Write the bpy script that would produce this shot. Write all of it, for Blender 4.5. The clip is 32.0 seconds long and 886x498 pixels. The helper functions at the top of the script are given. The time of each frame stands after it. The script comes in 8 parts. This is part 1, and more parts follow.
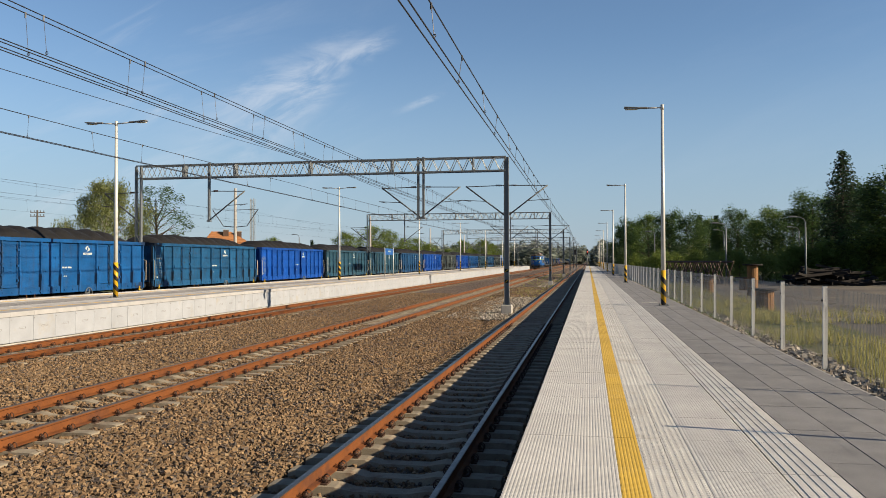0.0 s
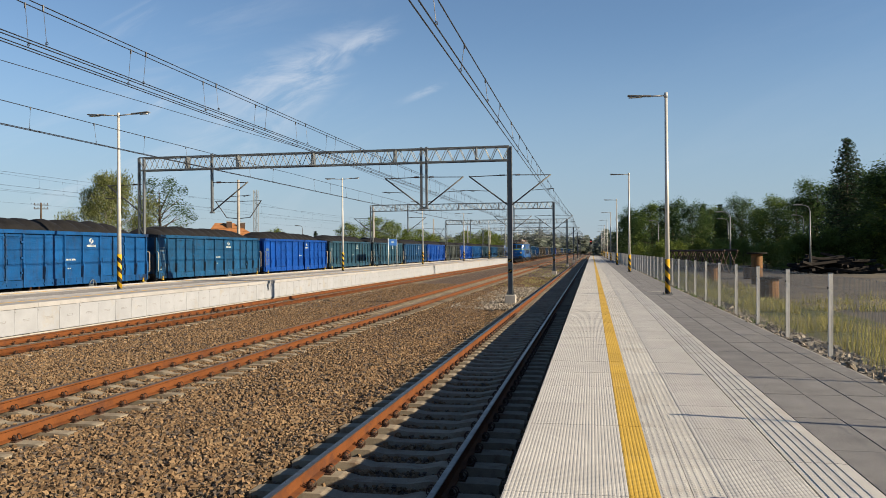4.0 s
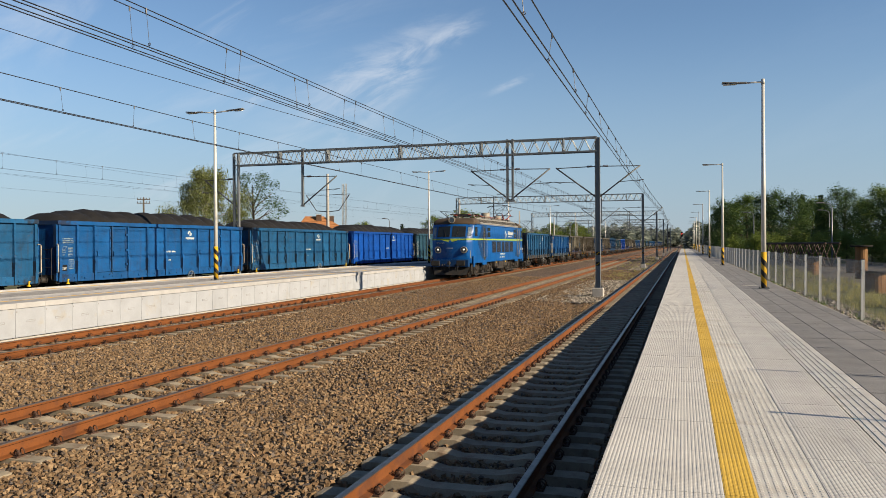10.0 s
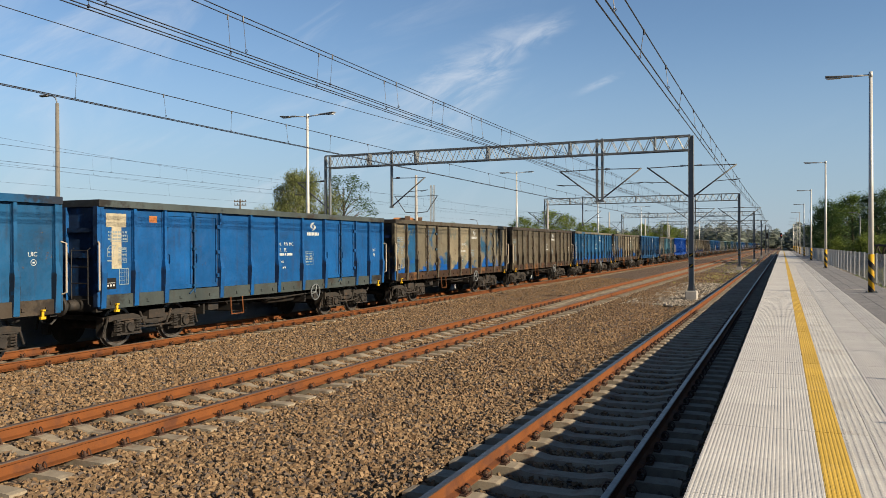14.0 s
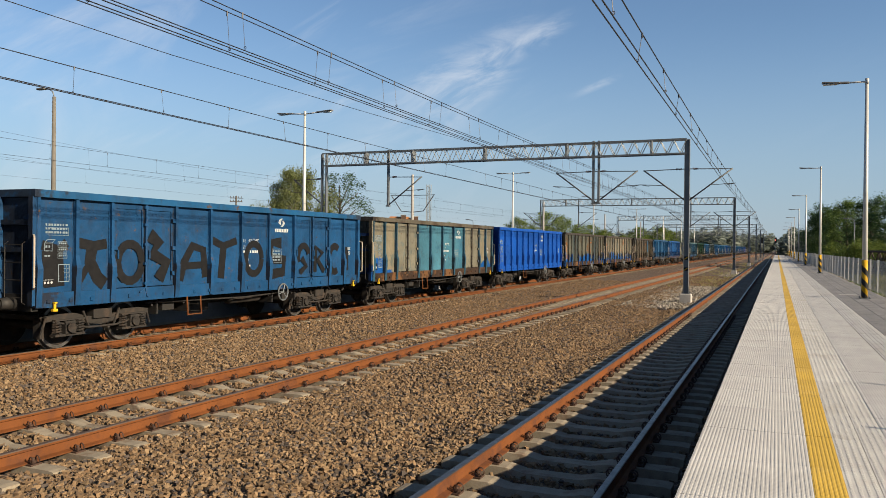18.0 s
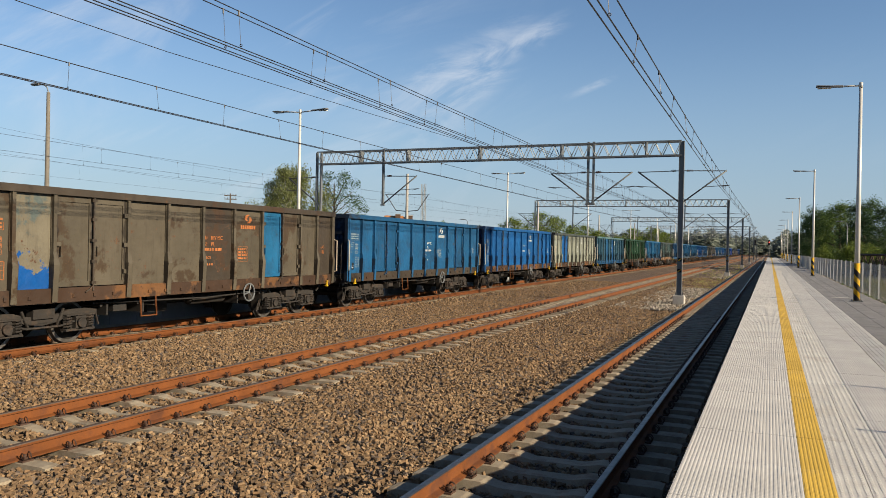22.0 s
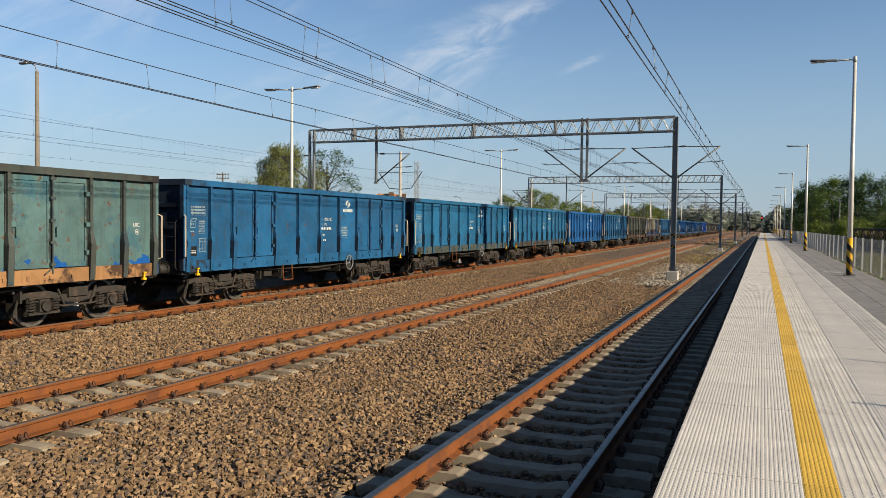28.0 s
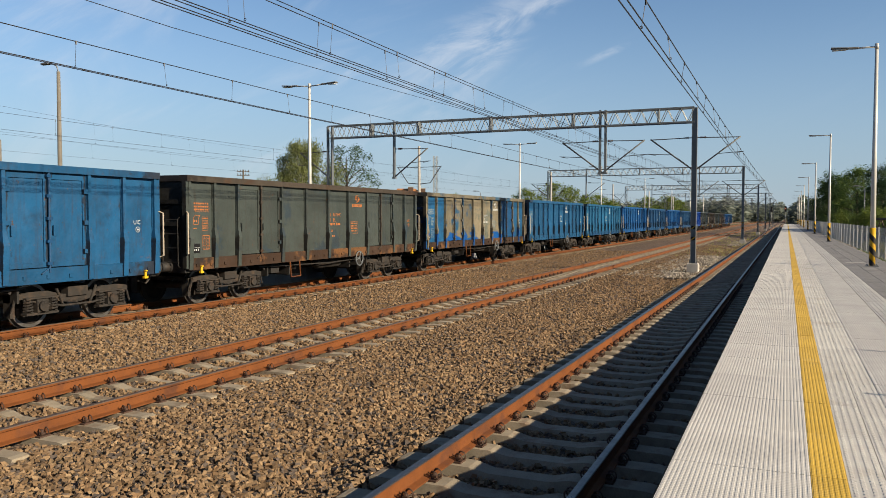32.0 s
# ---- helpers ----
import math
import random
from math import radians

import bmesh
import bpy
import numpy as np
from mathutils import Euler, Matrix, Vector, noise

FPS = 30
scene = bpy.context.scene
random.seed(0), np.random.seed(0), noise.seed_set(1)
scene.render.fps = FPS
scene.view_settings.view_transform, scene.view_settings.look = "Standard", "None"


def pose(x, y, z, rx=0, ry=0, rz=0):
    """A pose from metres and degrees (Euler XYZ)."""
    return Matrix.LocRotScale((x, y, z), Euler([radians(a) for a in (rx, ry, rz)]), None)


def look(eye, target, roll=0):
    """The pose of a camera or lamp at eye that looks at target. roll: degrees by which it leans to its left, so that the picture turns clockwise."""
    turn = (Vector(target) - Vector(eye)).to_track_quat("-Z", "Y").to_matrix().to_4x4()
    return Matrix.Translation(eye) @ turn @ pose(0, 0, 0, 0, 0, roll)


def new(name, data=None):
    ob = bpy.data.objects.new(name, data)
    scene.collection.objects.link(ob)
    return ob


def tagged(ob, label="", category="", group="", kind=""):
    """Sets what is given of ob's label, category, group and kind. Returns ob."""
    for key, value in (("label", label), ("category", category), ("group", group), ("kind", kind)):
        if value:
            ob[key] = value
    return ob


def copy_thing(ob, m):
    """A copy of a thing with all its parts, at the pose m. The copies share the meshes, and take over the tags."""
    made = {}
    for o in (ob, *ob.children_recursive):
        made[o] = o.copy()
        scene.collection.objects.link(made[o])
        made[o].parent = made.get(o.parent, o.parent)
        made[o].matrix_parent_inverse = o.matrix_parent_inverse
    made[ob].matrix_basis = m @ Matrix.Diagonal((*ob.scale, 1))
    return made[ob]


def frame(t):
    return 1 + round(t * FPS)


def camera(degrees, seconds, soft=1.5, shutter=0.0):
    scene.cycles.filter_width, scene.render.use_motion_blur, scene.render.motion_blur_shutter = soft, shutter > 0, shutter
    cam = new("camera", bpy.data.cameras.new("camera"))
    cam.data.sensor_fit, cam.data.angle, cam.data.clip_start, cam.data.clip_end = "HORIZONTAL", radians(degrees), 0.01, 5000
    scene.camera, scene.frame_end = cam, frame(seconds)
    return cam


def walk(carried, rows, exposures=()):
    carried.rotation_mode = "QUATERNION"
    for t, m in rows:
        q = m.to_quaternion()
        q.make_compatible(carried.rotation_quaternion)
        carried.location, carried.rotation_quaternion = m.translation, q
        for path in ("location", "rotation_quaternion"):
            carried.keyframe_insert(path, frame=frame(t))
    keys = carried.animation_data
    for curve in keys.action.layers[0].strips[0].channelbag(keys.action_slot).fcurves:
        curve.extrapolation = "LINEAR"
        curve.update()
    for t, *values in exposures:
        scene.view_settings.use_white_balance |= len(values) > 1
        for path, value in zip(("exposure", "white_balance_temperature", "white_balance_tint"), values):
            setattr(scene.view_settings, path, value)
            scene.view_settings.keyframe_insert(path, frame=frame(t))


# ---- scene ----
cam = camera(58.7, 32.0, soft=0.4)


def aim(x, y, z, yaw, pitch, roll):
    return pose(x, y, z, 90 + pitch, 0, yaw) @ pose(0, 0, 0, 0, 0, roll)


walk(cam, [(r[0], aim(*r[1:])) for r in (
    (0, 0.029, -0.046, 2.299, 10.46, 0.87, -0.13), (0.5, 0.028, -0.033, 2.292, 10.53, 0.90, -0.14),
    (1, 0.028, -0.022, 2.288, 10.56, 0.90, -0.14), (1.5, 0.028, -0.016, 2.287, 10.60, 0.89, -0.09),
    (2, 0.027, -0.016, 2.287, 10.64, 0.91, -0.15), (2.5, 0.028, -0.009, 2.286, 10.65, 0.90, -0.24),
    (4.5, 0.017, 0.013, 2.281, 10.73, 0.04, -0.47), (5, 0.004, 0.027, 2.279, 11.04, 0.03, -0.34),
    (5.5, -0.001, 0.030, 2.275, 12.21, -0.08, -0.25), (6, 0.000, 0.034, 2.276, 12.32, -0.30, -0.16),
    (6.5, 0.001, 0.036, 2.276, 12.47, -0.36, -0.13), (7, 0.001, 0.034, 2.273, 12.55, -0.40, -0.09),
    (7.5, 0.003, 0.026, 2.274, 12.70, -0.41, -0.05), (8, 0.005, 0.017, 2.271, 13.61, -0.38, -0.17),
    (8.5, 0.002, -0.000, 2.271, 14.66, -0.39, -0.26), (9, 0.004, -0.004, 2.271, 14.90, -0.38, -0.31),
    (9.5, 0.005, -0.007, 2.273, 15.35, -0.37, -0.38), (10, 0.005, -0.003, 2.270, 16.94, -0.30, -0.39),
    (10.5, 0.003, -0.010, 2.272, 18.81, -0.21, -0.36), (11, 0.001, -0.009, 2.270, 21.62, -0.23, -0.38),
    (11.5, 0.001, -0.008, 2.269, 23.20, -0.23, -0.33), (12, -0.003, -0.005, 2.265, 23.53, -0.19, -0.27),
    (12.5, -0.003, 0.001, 2.266, 23.43, -0.20, -0.22), (13, -0.000, 0.000, 2.260, 23.25, -0.17, -0.24),
    (13.5, -0.005, 0.006, 2.259, 23.24, -0.18, -0.29), (14, -0.000, 0.004, 2.260, 23.30, -0.18, -0.25),
    (14.5, 0.000, 0.010, 2.257, 23.35, -0.19, -0.20), (16.5, 0.004, -0.015, 2.264, 23.09, -0.19, 0.27),
    (17, 0.005, -0.032, 2.262, 23.10, -0.19, 0.46), (17.5, 0.007, -0.033, 2.261, 22.97, -0.21, 0.58),
    (18, 0.007, -0.025, 2.261, 22.97, -0.21, 0.61), (18.5, 0.006, -0.020, 2.259, 22.94, -0.16, 0.58),
    (19, 0.004, -0.022, 2.260, 22.92, -0.15, 0.62), (19.5, 0.004, -0.027, 2.260, 22.90, -0.14, 0.70),
    (20, 0.004, -0.033, 2.259, 22.95, -0.15, 0.80), (20.5, 0.012, -0.034, 2.259, 22.96, -0.16, 0.83),
    (21, 0.011, -0.034, 2.258, 22.86, -0.23, 0.87), (21.5, 0.009, -0.034, 2.258, 22.75, -0.24, 0.94),
    (22, 0.009, -0.037, 2.262, 22.55, -0.24, 1.11), (22.5, 0.014, -0.037, 2.260, 22.49, -0.22, 1.20),
    (23, 0.009, -0.042, 2.260, 22.45, -0.23, 1.23), (23.5, 0.014, -0.043, 2.256, 22.39, -0.22, 1.21),
    (24, 0.011, -0.040, 2.258, 22.24, -0.27, 1.16), (24.5, 0.014, -0.040, 2.256, 22.25, -0.27, 1.13),
    (26.5, -0.001, -0.033, 2.259, 22.10, -1.06, 0.94), (27, -0.023, -0.030, 2.256, 22.10, -1.53, 0.83),
    (27.5, -0.025, -0.023, 2.255, 22.10, -1.73, 0.75), (28, -0.016, -0.023, 2.258, 22.06, -1.85, 0.69),
    (28.5, -0.006, -0.028, 2.254, 22.07, -1.91, 0.67), (29, -0.004, -0.032, 2.251, 22.08, -2.02, 0.59),
    (29.5, 0.003, -0.034, 2.250, 22.06, -2.08, 0.68), (30, 0.013, -0.041, 2.248, 22.09, -2.09, 0.63),
    (30.5, 0.016, -0.040, 2.250, 22.26, -2.18, 0.62), (31, 0.041, -0.027, 2.251, 22.82, -2.26, 0.33),
    (31.5, 0.059, -0.009, 2.247, 23.32, -2.21, 0.15), (32, 0.085, -0.002, 2.253, 23.56, -2.26, 0.07))])

# ---------------------------------------------------------------- light
SUN = Vector((0.935, -0.155, 0.418)).normalized()
world = bpy.data.worlds.new("sky")
scene.world = world
world.use_nodes = True
wn, wl = world.node_tree.nodes, world.node_tree.links
sky = wn.new("ShaderNodeTexSky")
sky.sky_type, sky.sun_disc = "NISHITA", False
sky.sun_elevation = math.asin(SUN.z)
sky.sun_rotation = math.atan2(SUN.x, SUN.y)
sky.air_density, sky.dust_density, sky.ozone_density = 1.0, 0.12, 3.6
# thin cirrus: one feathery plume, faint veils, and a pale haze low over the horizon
wtc = wn.new("ShaderNodeTexCoord")


def wmath(op, a, b):
    m = wn.new("ShaderNodeMath")
    m.operation = op
    for i, v in enumerate((a, b)):
        if isinstance(v, (int, float)):
            m.inputs[i].default_value = v
        else:
            wl.new(v, m.inputs[i])
    return m.outputs[0]


def wdot(vec):
    d = wn.new("ShaderNodeVectorMath")
    d.operation = "DOT_PRODUCT"
    wl.new(wtc.outputs["Generated"], d.inputs[0])
    d.inputs[1].default_value = vec
    return d.outputs["Value"]


def wspan(v, a, b, lo, hi):
    r = wn.new("ShaderNodeMapRange")
    r.interpolation_type = "SMOOTHSTEP"
    for k, x in zip(("From Min", "From Max", "To Min", "To Max"), (a, b, lo, hi)):
        r.inputs[k].default_value = x
    wl.new(v, r.inputs["Value"])
    return r.outputs[0]


def wnoise(x, y, scale, rough, bend):
    c = wn.new("ShaderNodeCombineXYZ")
    wl.new(x, c.inputs[0])
    wl.new(y, c.inputs[1])
    q = wn.new("ShaderNodeTexNoise")
    for k, v in (("Scale", scale), ("Detail", 9), ("Roughness", rough), ("Distortion", bend)):
        q.inputs[k].default_value = v
    wl.new(c.outputs[0], q.inputs["Vector"])
    return q.outputs[0]


def wmixed(f, a, col):
    m = wn.new("ShaderNodeMix")
    m.data_type = "RGBA"
    m.inputs["B"].default_value = (*col, 1)
    wl.new(f, m.inputs["Factor"])
    wl.new(a, m.inputs["A"])
    return m.outputs["Result"]


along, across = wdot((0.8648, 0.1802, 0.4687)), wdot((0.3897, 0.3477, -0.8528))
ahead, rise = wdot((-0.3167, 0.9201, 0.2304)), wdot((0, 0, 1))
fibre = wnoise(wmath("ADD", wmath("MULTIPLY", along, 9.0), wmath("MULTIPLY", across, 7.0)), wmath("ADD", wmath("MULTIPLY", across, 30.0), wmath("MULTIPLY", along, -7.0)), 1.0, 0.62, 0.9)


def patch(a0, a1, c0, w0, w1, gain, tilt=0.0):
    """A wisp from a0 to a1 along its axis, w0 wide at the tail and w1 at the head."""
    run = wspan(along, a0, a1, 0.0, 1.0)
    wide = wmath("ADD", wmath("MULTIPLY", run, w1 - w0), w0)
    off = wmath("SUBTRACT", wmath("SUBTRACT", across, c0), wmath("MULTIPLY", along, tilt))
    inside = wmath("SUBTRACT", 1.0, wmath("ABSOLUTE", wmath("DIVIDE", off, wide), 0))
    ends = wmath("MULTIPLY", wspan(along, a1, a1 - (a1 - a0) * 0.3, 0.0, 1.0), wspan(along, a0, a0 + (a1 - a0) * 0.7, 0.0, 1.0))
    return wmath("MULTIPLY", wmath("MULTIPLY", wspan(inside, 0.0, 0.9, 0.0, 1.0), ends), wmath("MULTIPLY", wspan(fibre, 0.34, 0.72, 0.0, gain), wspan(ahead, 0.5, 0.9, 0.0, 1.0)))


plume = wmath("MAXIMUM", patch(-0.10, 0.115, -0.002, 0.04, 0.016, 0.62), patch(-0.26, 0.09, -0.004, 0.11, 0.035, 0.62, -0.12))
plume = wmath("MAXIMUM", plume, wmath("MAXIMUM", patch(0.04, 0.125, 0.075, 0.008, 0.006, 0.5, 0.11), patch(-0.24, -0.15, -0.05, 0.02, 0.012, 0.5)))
veil = wnoise(wmath("MULTIPLY", along, 3.0), wmath("MULTIPLY", across, 11.0), 1.0, 0.62, 1.0)
veil = wmath("MULTIPLY", wspan(veil, 0.46, 0.80, 0.0, 0.40), wspan(along, 0.10, -0.30, 0.10, 1.0))
haze = wspan(rise, 0.0, 0.28, 0.74, 0.0)
tinted = wmixed(haze, sky.outputs[0], (2.56, 3.48, 4.62))
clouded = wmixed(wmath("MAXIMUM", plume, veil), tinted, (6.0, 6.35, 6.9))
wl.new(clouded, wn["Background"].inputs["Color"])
wn["Background"].inputs["Strength"].default_value = 0.05
sun = new("sun", bpy.data.lights.new("sun", "SUN"))
sun.data.energy, sun.data.angle, sun.data.color = 5.0, radians(0.5), (1.0, 0.83, 0.60)
sun.matrix_basis = look(SUN * 100, (0, 0, 0))
scene.view_settings.exposure = 1.32


# ---------------------------------------------------------------- materials
class Net:
    """A small builder for node materials."""

    def __init__(self, name):
        self.m = bpy.data.materials.new(name)
        self.m.use_nodes = True
        self.n, self.l = self.m.node_tree.nodes, self.m.node_tree.links
        self.b = self.n["Principled BSDF"]
        tc, oi = self.n.new("ShaderNodeTexCoord"), self.n.new("ShaderNodeObjectInfo")
        self.rand = oi.outputs["Random"]
        ma = self.n.new("ShaderNodeVectorMath")
        ma.operation = "MULTIPLY_ADD"
        ma.inputs[0].default_value = (1, 1, 1)
        self.l.new(oi.outputs["Random"], ma.inputs[0])
        ma.inputs[1].default_value = (37, 53, 29)
        self.l.new(tc.outputs["Object"], ma.inputs[2])
        self.co = ma.outputs[0]

    def noise(self, scale, detail=5, rough=0.6, stretch=None, kind="Noise", out=0):
        co = self.co
        if stretch:
            mp = self.n.new("ShaderNodeMapping")
            mp.inputs["Scale"].default_value = stretch
            self.l.new(co, mp.inputs["Vector"])
            co = mp.outputs[0]
        no = self.n.new("ShaderNodeTex" + kind)
        no.inputs["Scale"].default_value = scale
        if kind == "Noise":
            no.inputs["Detail"].default_value, no.inputs["Roughness"].default_value = detail, rough
        self.l.new(co, no.inputs["Vector"])
        return no.outputs[out]

    def span(self, v, a, b, lo=0.0, hi=1.0):
        r = self.n.new("ShaderNodeMapRange")
        for k, x in zip(("From Min", "From Max", "To Min", "To Max"), (a, b, lo, hi)):
            r.inputs[k].default_value = x
        self.l.new(v, r.inputs["Value"])
        return r.outputs[0]

    def mix(self, f, a, b):
        x = self.n.new("ShaderNodeMix")
        x.data_type = "RGBA"
        for sock, v in (("Factor", f), ("A", a), ("B", b)):
            if isinstance(v, (tuple, list)):
                x.inputs[sock].default_value = (*v, 1)
            elif isinstance(v, float):
                x.inputs[sock].default_value = v
            else:
                self.l.new(v, x.inputs[sock])
        return x.outputs["Result"]

    def scaled(self, col, v):
        h = self.n.new("ShaderNodeHueSaturation")
        self.l.new(v, h.inputs["Value"])
        if isinstance(col, (tuple, list)):
            h.inputs["Color"].default_value = (*col, 1)
        else:
            self.l.new(col, h.inputs["Color"])
        return h.outputs[0]

    def bump(self, v, strength, dist=0.01):
        b = self.n.new("ShaderNodeBump")
        b.inputs["Strength"].default_value, b.inputs["Distance"].default_value = strength, dist
        self.l.new(v, b.inputs["Height"])
        self.l.new(b.outputs[0], self.b.inputs["Normal"])

    def put(self, col, rough=0.6, metal=0.0):
        if isinstance(col, (tuple, list)):
            col = tuple(c * 0.53 for c in col)
        else:
            one = self.n.new("ShaderNodeValue")
            one.outputs[0].default_value = 0.53
            col = self.scaled(col, one.outputs[0])
        for k, v in (("Base Color", col), ("Roughness", rough), ("Metallic", metal)):
            if isinstance(v, (tuple, list)):
                self.b.inputs[k].default_value = (*v, 1)
            elif isinstance(v, (int, float)):
                self.b.inputs[k].default_value = v
            else:
                self.l.new(v, self.b.inputs[k])
        if not metal and (not isinstance(rough, (int, float)) or rough > 0.6):
            self.b.inputs["Specular IOR Level"].default_value = 0.22
        return self.m


def plain(name, col, rough=0.6, metal=0.0, var=0.12, scale=4.0, fine=60.0, bump=0.15, other=None, amount=0.5, vary=0.0):
    """A surface with broad stains, fine grain and a light relief."""
    k = Net(name)
    c = col
    if other:
        c = k.mix(k.span(k.noise(scale * 0.7, 8, 0.65), 0.62 - amount * 0.25, 0.74 - amount * 0.25), col, other)
    a = k.span(k.noise(scale, 6), 0.3, 0.7, 1 - var, 1 + var)
    c = k.scaled(c, a)
    g = k.noise(fine, 3, 0.7)
    c = k.scaled(c, k.span(g, 0.3, 0.7, 1 - var * 0.6, 1 + var * 0.6))
    if vary:
        c = k.scaled(c, k.span(k.rand, 0, 1, 1 - vary, 1 + vary))
    if bump:
        k.bump(g, bump, 0.006)
    return k.put(c, k.span(k.noise(scale * 2), 0.3, 0.7, max(rough - 0.1, 0.02), min(rough + 0.1, 1.0)), metal)


def stony(name, c1, c2, c3, scale, bump=1.0, dist=0.04):
    """Ballast or gravel: cells, each a stone of its own colour, with shade painted into the gaps."""
    k = Net(name)
    v = k.n.new("ShaderNodeTexVoronoi")
    v.inputs["Scale"].default_value = scale
    k.l.new(k.co, v.inputs["Vector"])
    sep = k.n.new("ShaderNodeSeparateColor")
    k.l.new(v.outputs["Color"], sep.inputs[0])
    c = k.mix(k.span(sep.outputs[0], 0.2, 0.8), c1, c2)
    c = k.mix(k.span(sep.outputs[1], 0.72, 0.8), c, c3)
    c = k.scaled(c, k.span(sep.outputs[2], 0, 1, 0.6, 1.35))
    # shade between the stones, put into the colour: darker away from each centre
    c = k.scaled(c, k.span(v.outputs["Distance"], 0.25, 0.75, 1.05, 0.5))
    c = k.scaled(c, k.span(k.noise(0.35, 4), 0.3, 0.7, 0.88, 1.12))
    k.bump(k.span(v.outputs["Distance"], 0, 0.8, 1, 0), bump, dist)
    return k.put(c, 0.9)


def per_island(name, c1, c2, c3, rough=0.85, grain=60.0):
    k = Net(name)
    g = k.n.new("ShaderNodeNewGeometry").outputs["Random Per Island"]
    wn_ = k.n.new("ShaderNodeTexWhiteNoise")
    wn_.noise_dimensions = "1D"
    k.l.new(g, wn_.inputs["W"])
    sep = k.n.new("ShaderNodeSeparateColor")
    k.l.new(wn_.outputs["Color"], sep.inputs[0])
    c = k.mix(sep.outputs[0], c1, c2)
    c = k.mix(k.span(sep.outputs[1], 0.8, 0.86), c, c3)
    c = k.scaled(c, k.span(sep.outputs[2], 0, 1, 0.65, 1.3))
    n_ = k.noise(grain, 3)
    c = k.scaled(c, k.span(n_, 0.3, 0.7, 0.85, 1.15))
    k.bump(n_, 0.4, 0.006)
    return k.put(c, rough)


def wagon_paint(name, base, other=None, amount=0.0, rust=0.2, dirt=0.3, low=0.0):
    """Old wagon paint: faded sheets, patches of another coat, rust blooms and runs; low is the share of fresh blue near the sill."""
    k = Net(name)
    tc = k.n.new("ShaderNodeTexCoord")
    c = k.scaled(base, k.span(k.noise(0.9, 6), 0.3, 0.7, 0.72, 1.16))
    c = k.scaled(c, k.span(k.rand, 0, 1, 0.88, 1.12))
    if other:
        c = k.mix(k.span(k.noise(0.75, 10, 0.72), 0.66 - amount * 0.3, 0.70 - amount * 0.3), c, other)
    smear = k.noise(1.5, 10, 0.74)
    soot = (0.016, 0.017, 0.021) if base[2] > 3 * base[0] else (0.045, 0.036, 0.03)
    c = k.mix(k.span(smear, 0.50, 0.66, 0.0, dirt * 0.8), c, soot)
    run = k.noise(3.0, 7, 0.7, (1.0, 3.4, 0.22))
    c = k.mix(k.span(run, 0.54, 0.80, 0.0, dirt * 1.3), c, (0.042, 0.03, 0.023))
    spots = k.noise(3.1, 12, 0.78)
    flake = k.mix(k.span(k.noise(17, 5), 0.35, 0.65), (0.05, 0.03, 0.021), (0.15, 0.078, 0.04))
    c = k.mix(k.span(spots, 0.70 - rust * 0.18, 0.72 - rust * 0.18), c, flake)
    if rust > 0.1:
        c = k.mix(k.span(k.noise(8.5, 9, 0.74), 0.70 - rust * 0.12, 0.73 - rust * 0.12), c, flake)
        c = k.mix(k.span(k.noise(5.5, 9, 0.72, (1, 1, 1.6)), 0.64, 0.68, 0.0, rust), c, (0.036, 0.029, 0.025))
    scuff = k.noise(9.0, 6, 0.7, (1, 0.45, 3.4))
    c = k.mix(k.span(scuff, 0.69, 0.78, 0.0, 0.28), c, (0.22, 0.24, 0.25))
    nick = k.noise(7.0, 5, 0.6, (1, 2.4, 0.9))
    c = k.mix(k.span(nick, 0.68, 0.71, 0.0, 0.6), c, (0.05, 0.03, 0.022))
    if low:
        sz = k.n.new("ShaderNodeSeparateXYZ")
        k.l.new(tc.outputs["Object"], sz.inputs[0])
        wave = k.n.new("ShaderNodeMath")
        wave.operation = "ADD"
        k.l.new(k.span(sz.outputs[2], 1.25, 2.3, 0.12, -0.30), wave.inputs[0])
        k.l.new(k.noise(1.7, 7, 0.6, (1.0, 0.8, 1.0)), wave.inputs[1])
        c = k.mix(k.span(wave.outputs[0], 0.60 - low * 0.2, 0.615 - low * 0.2), c, k.scaled((0.006, 0.085, 0.33), k.span(smear, 0.3, 0.7, 1.15, 0.7)))
    # grime and the shade beside the stakes, painted black along each sheet's edges
    sx = k.n.new("ShaderNodeSeparateXYZ")
    k.l.new(tc.outputs["Generated"], sx.inputs[0])
    edge = k.n.new("ShaderNodeMath")
    edge.operation = "PINGPONG"
    edge.inputs[1].default_value = 0.5
    k.l.new(sx.outputs[1], edge.inputs[0])
    edge_grime_shade = k.n.new("ShaderNodeMath")
    edge_grime_shade.operation = "SUBTRACT"
    k.l.new(k.span(k.noise(3.5, 6, 0.65), 0.3, 0.75, -0.02, 0.11), edge_grime_shade.inputs[0])
    k.l.new(edge.outputs[0], edge_grime_shade.inputs[1])
    c = k.mix(k.span(edge_grime_shade.outputs[0], -0.015, 0.02, 0.0, min(0.8, dirt * 1.6)), c, (0.022, 0.018, 0.016))
    k.bump(k.noise(1.6, 4), 0.6, 0.05)
    return k.put(c, k.span(spots, 0.4, 0.8, 0.38, 0.75))


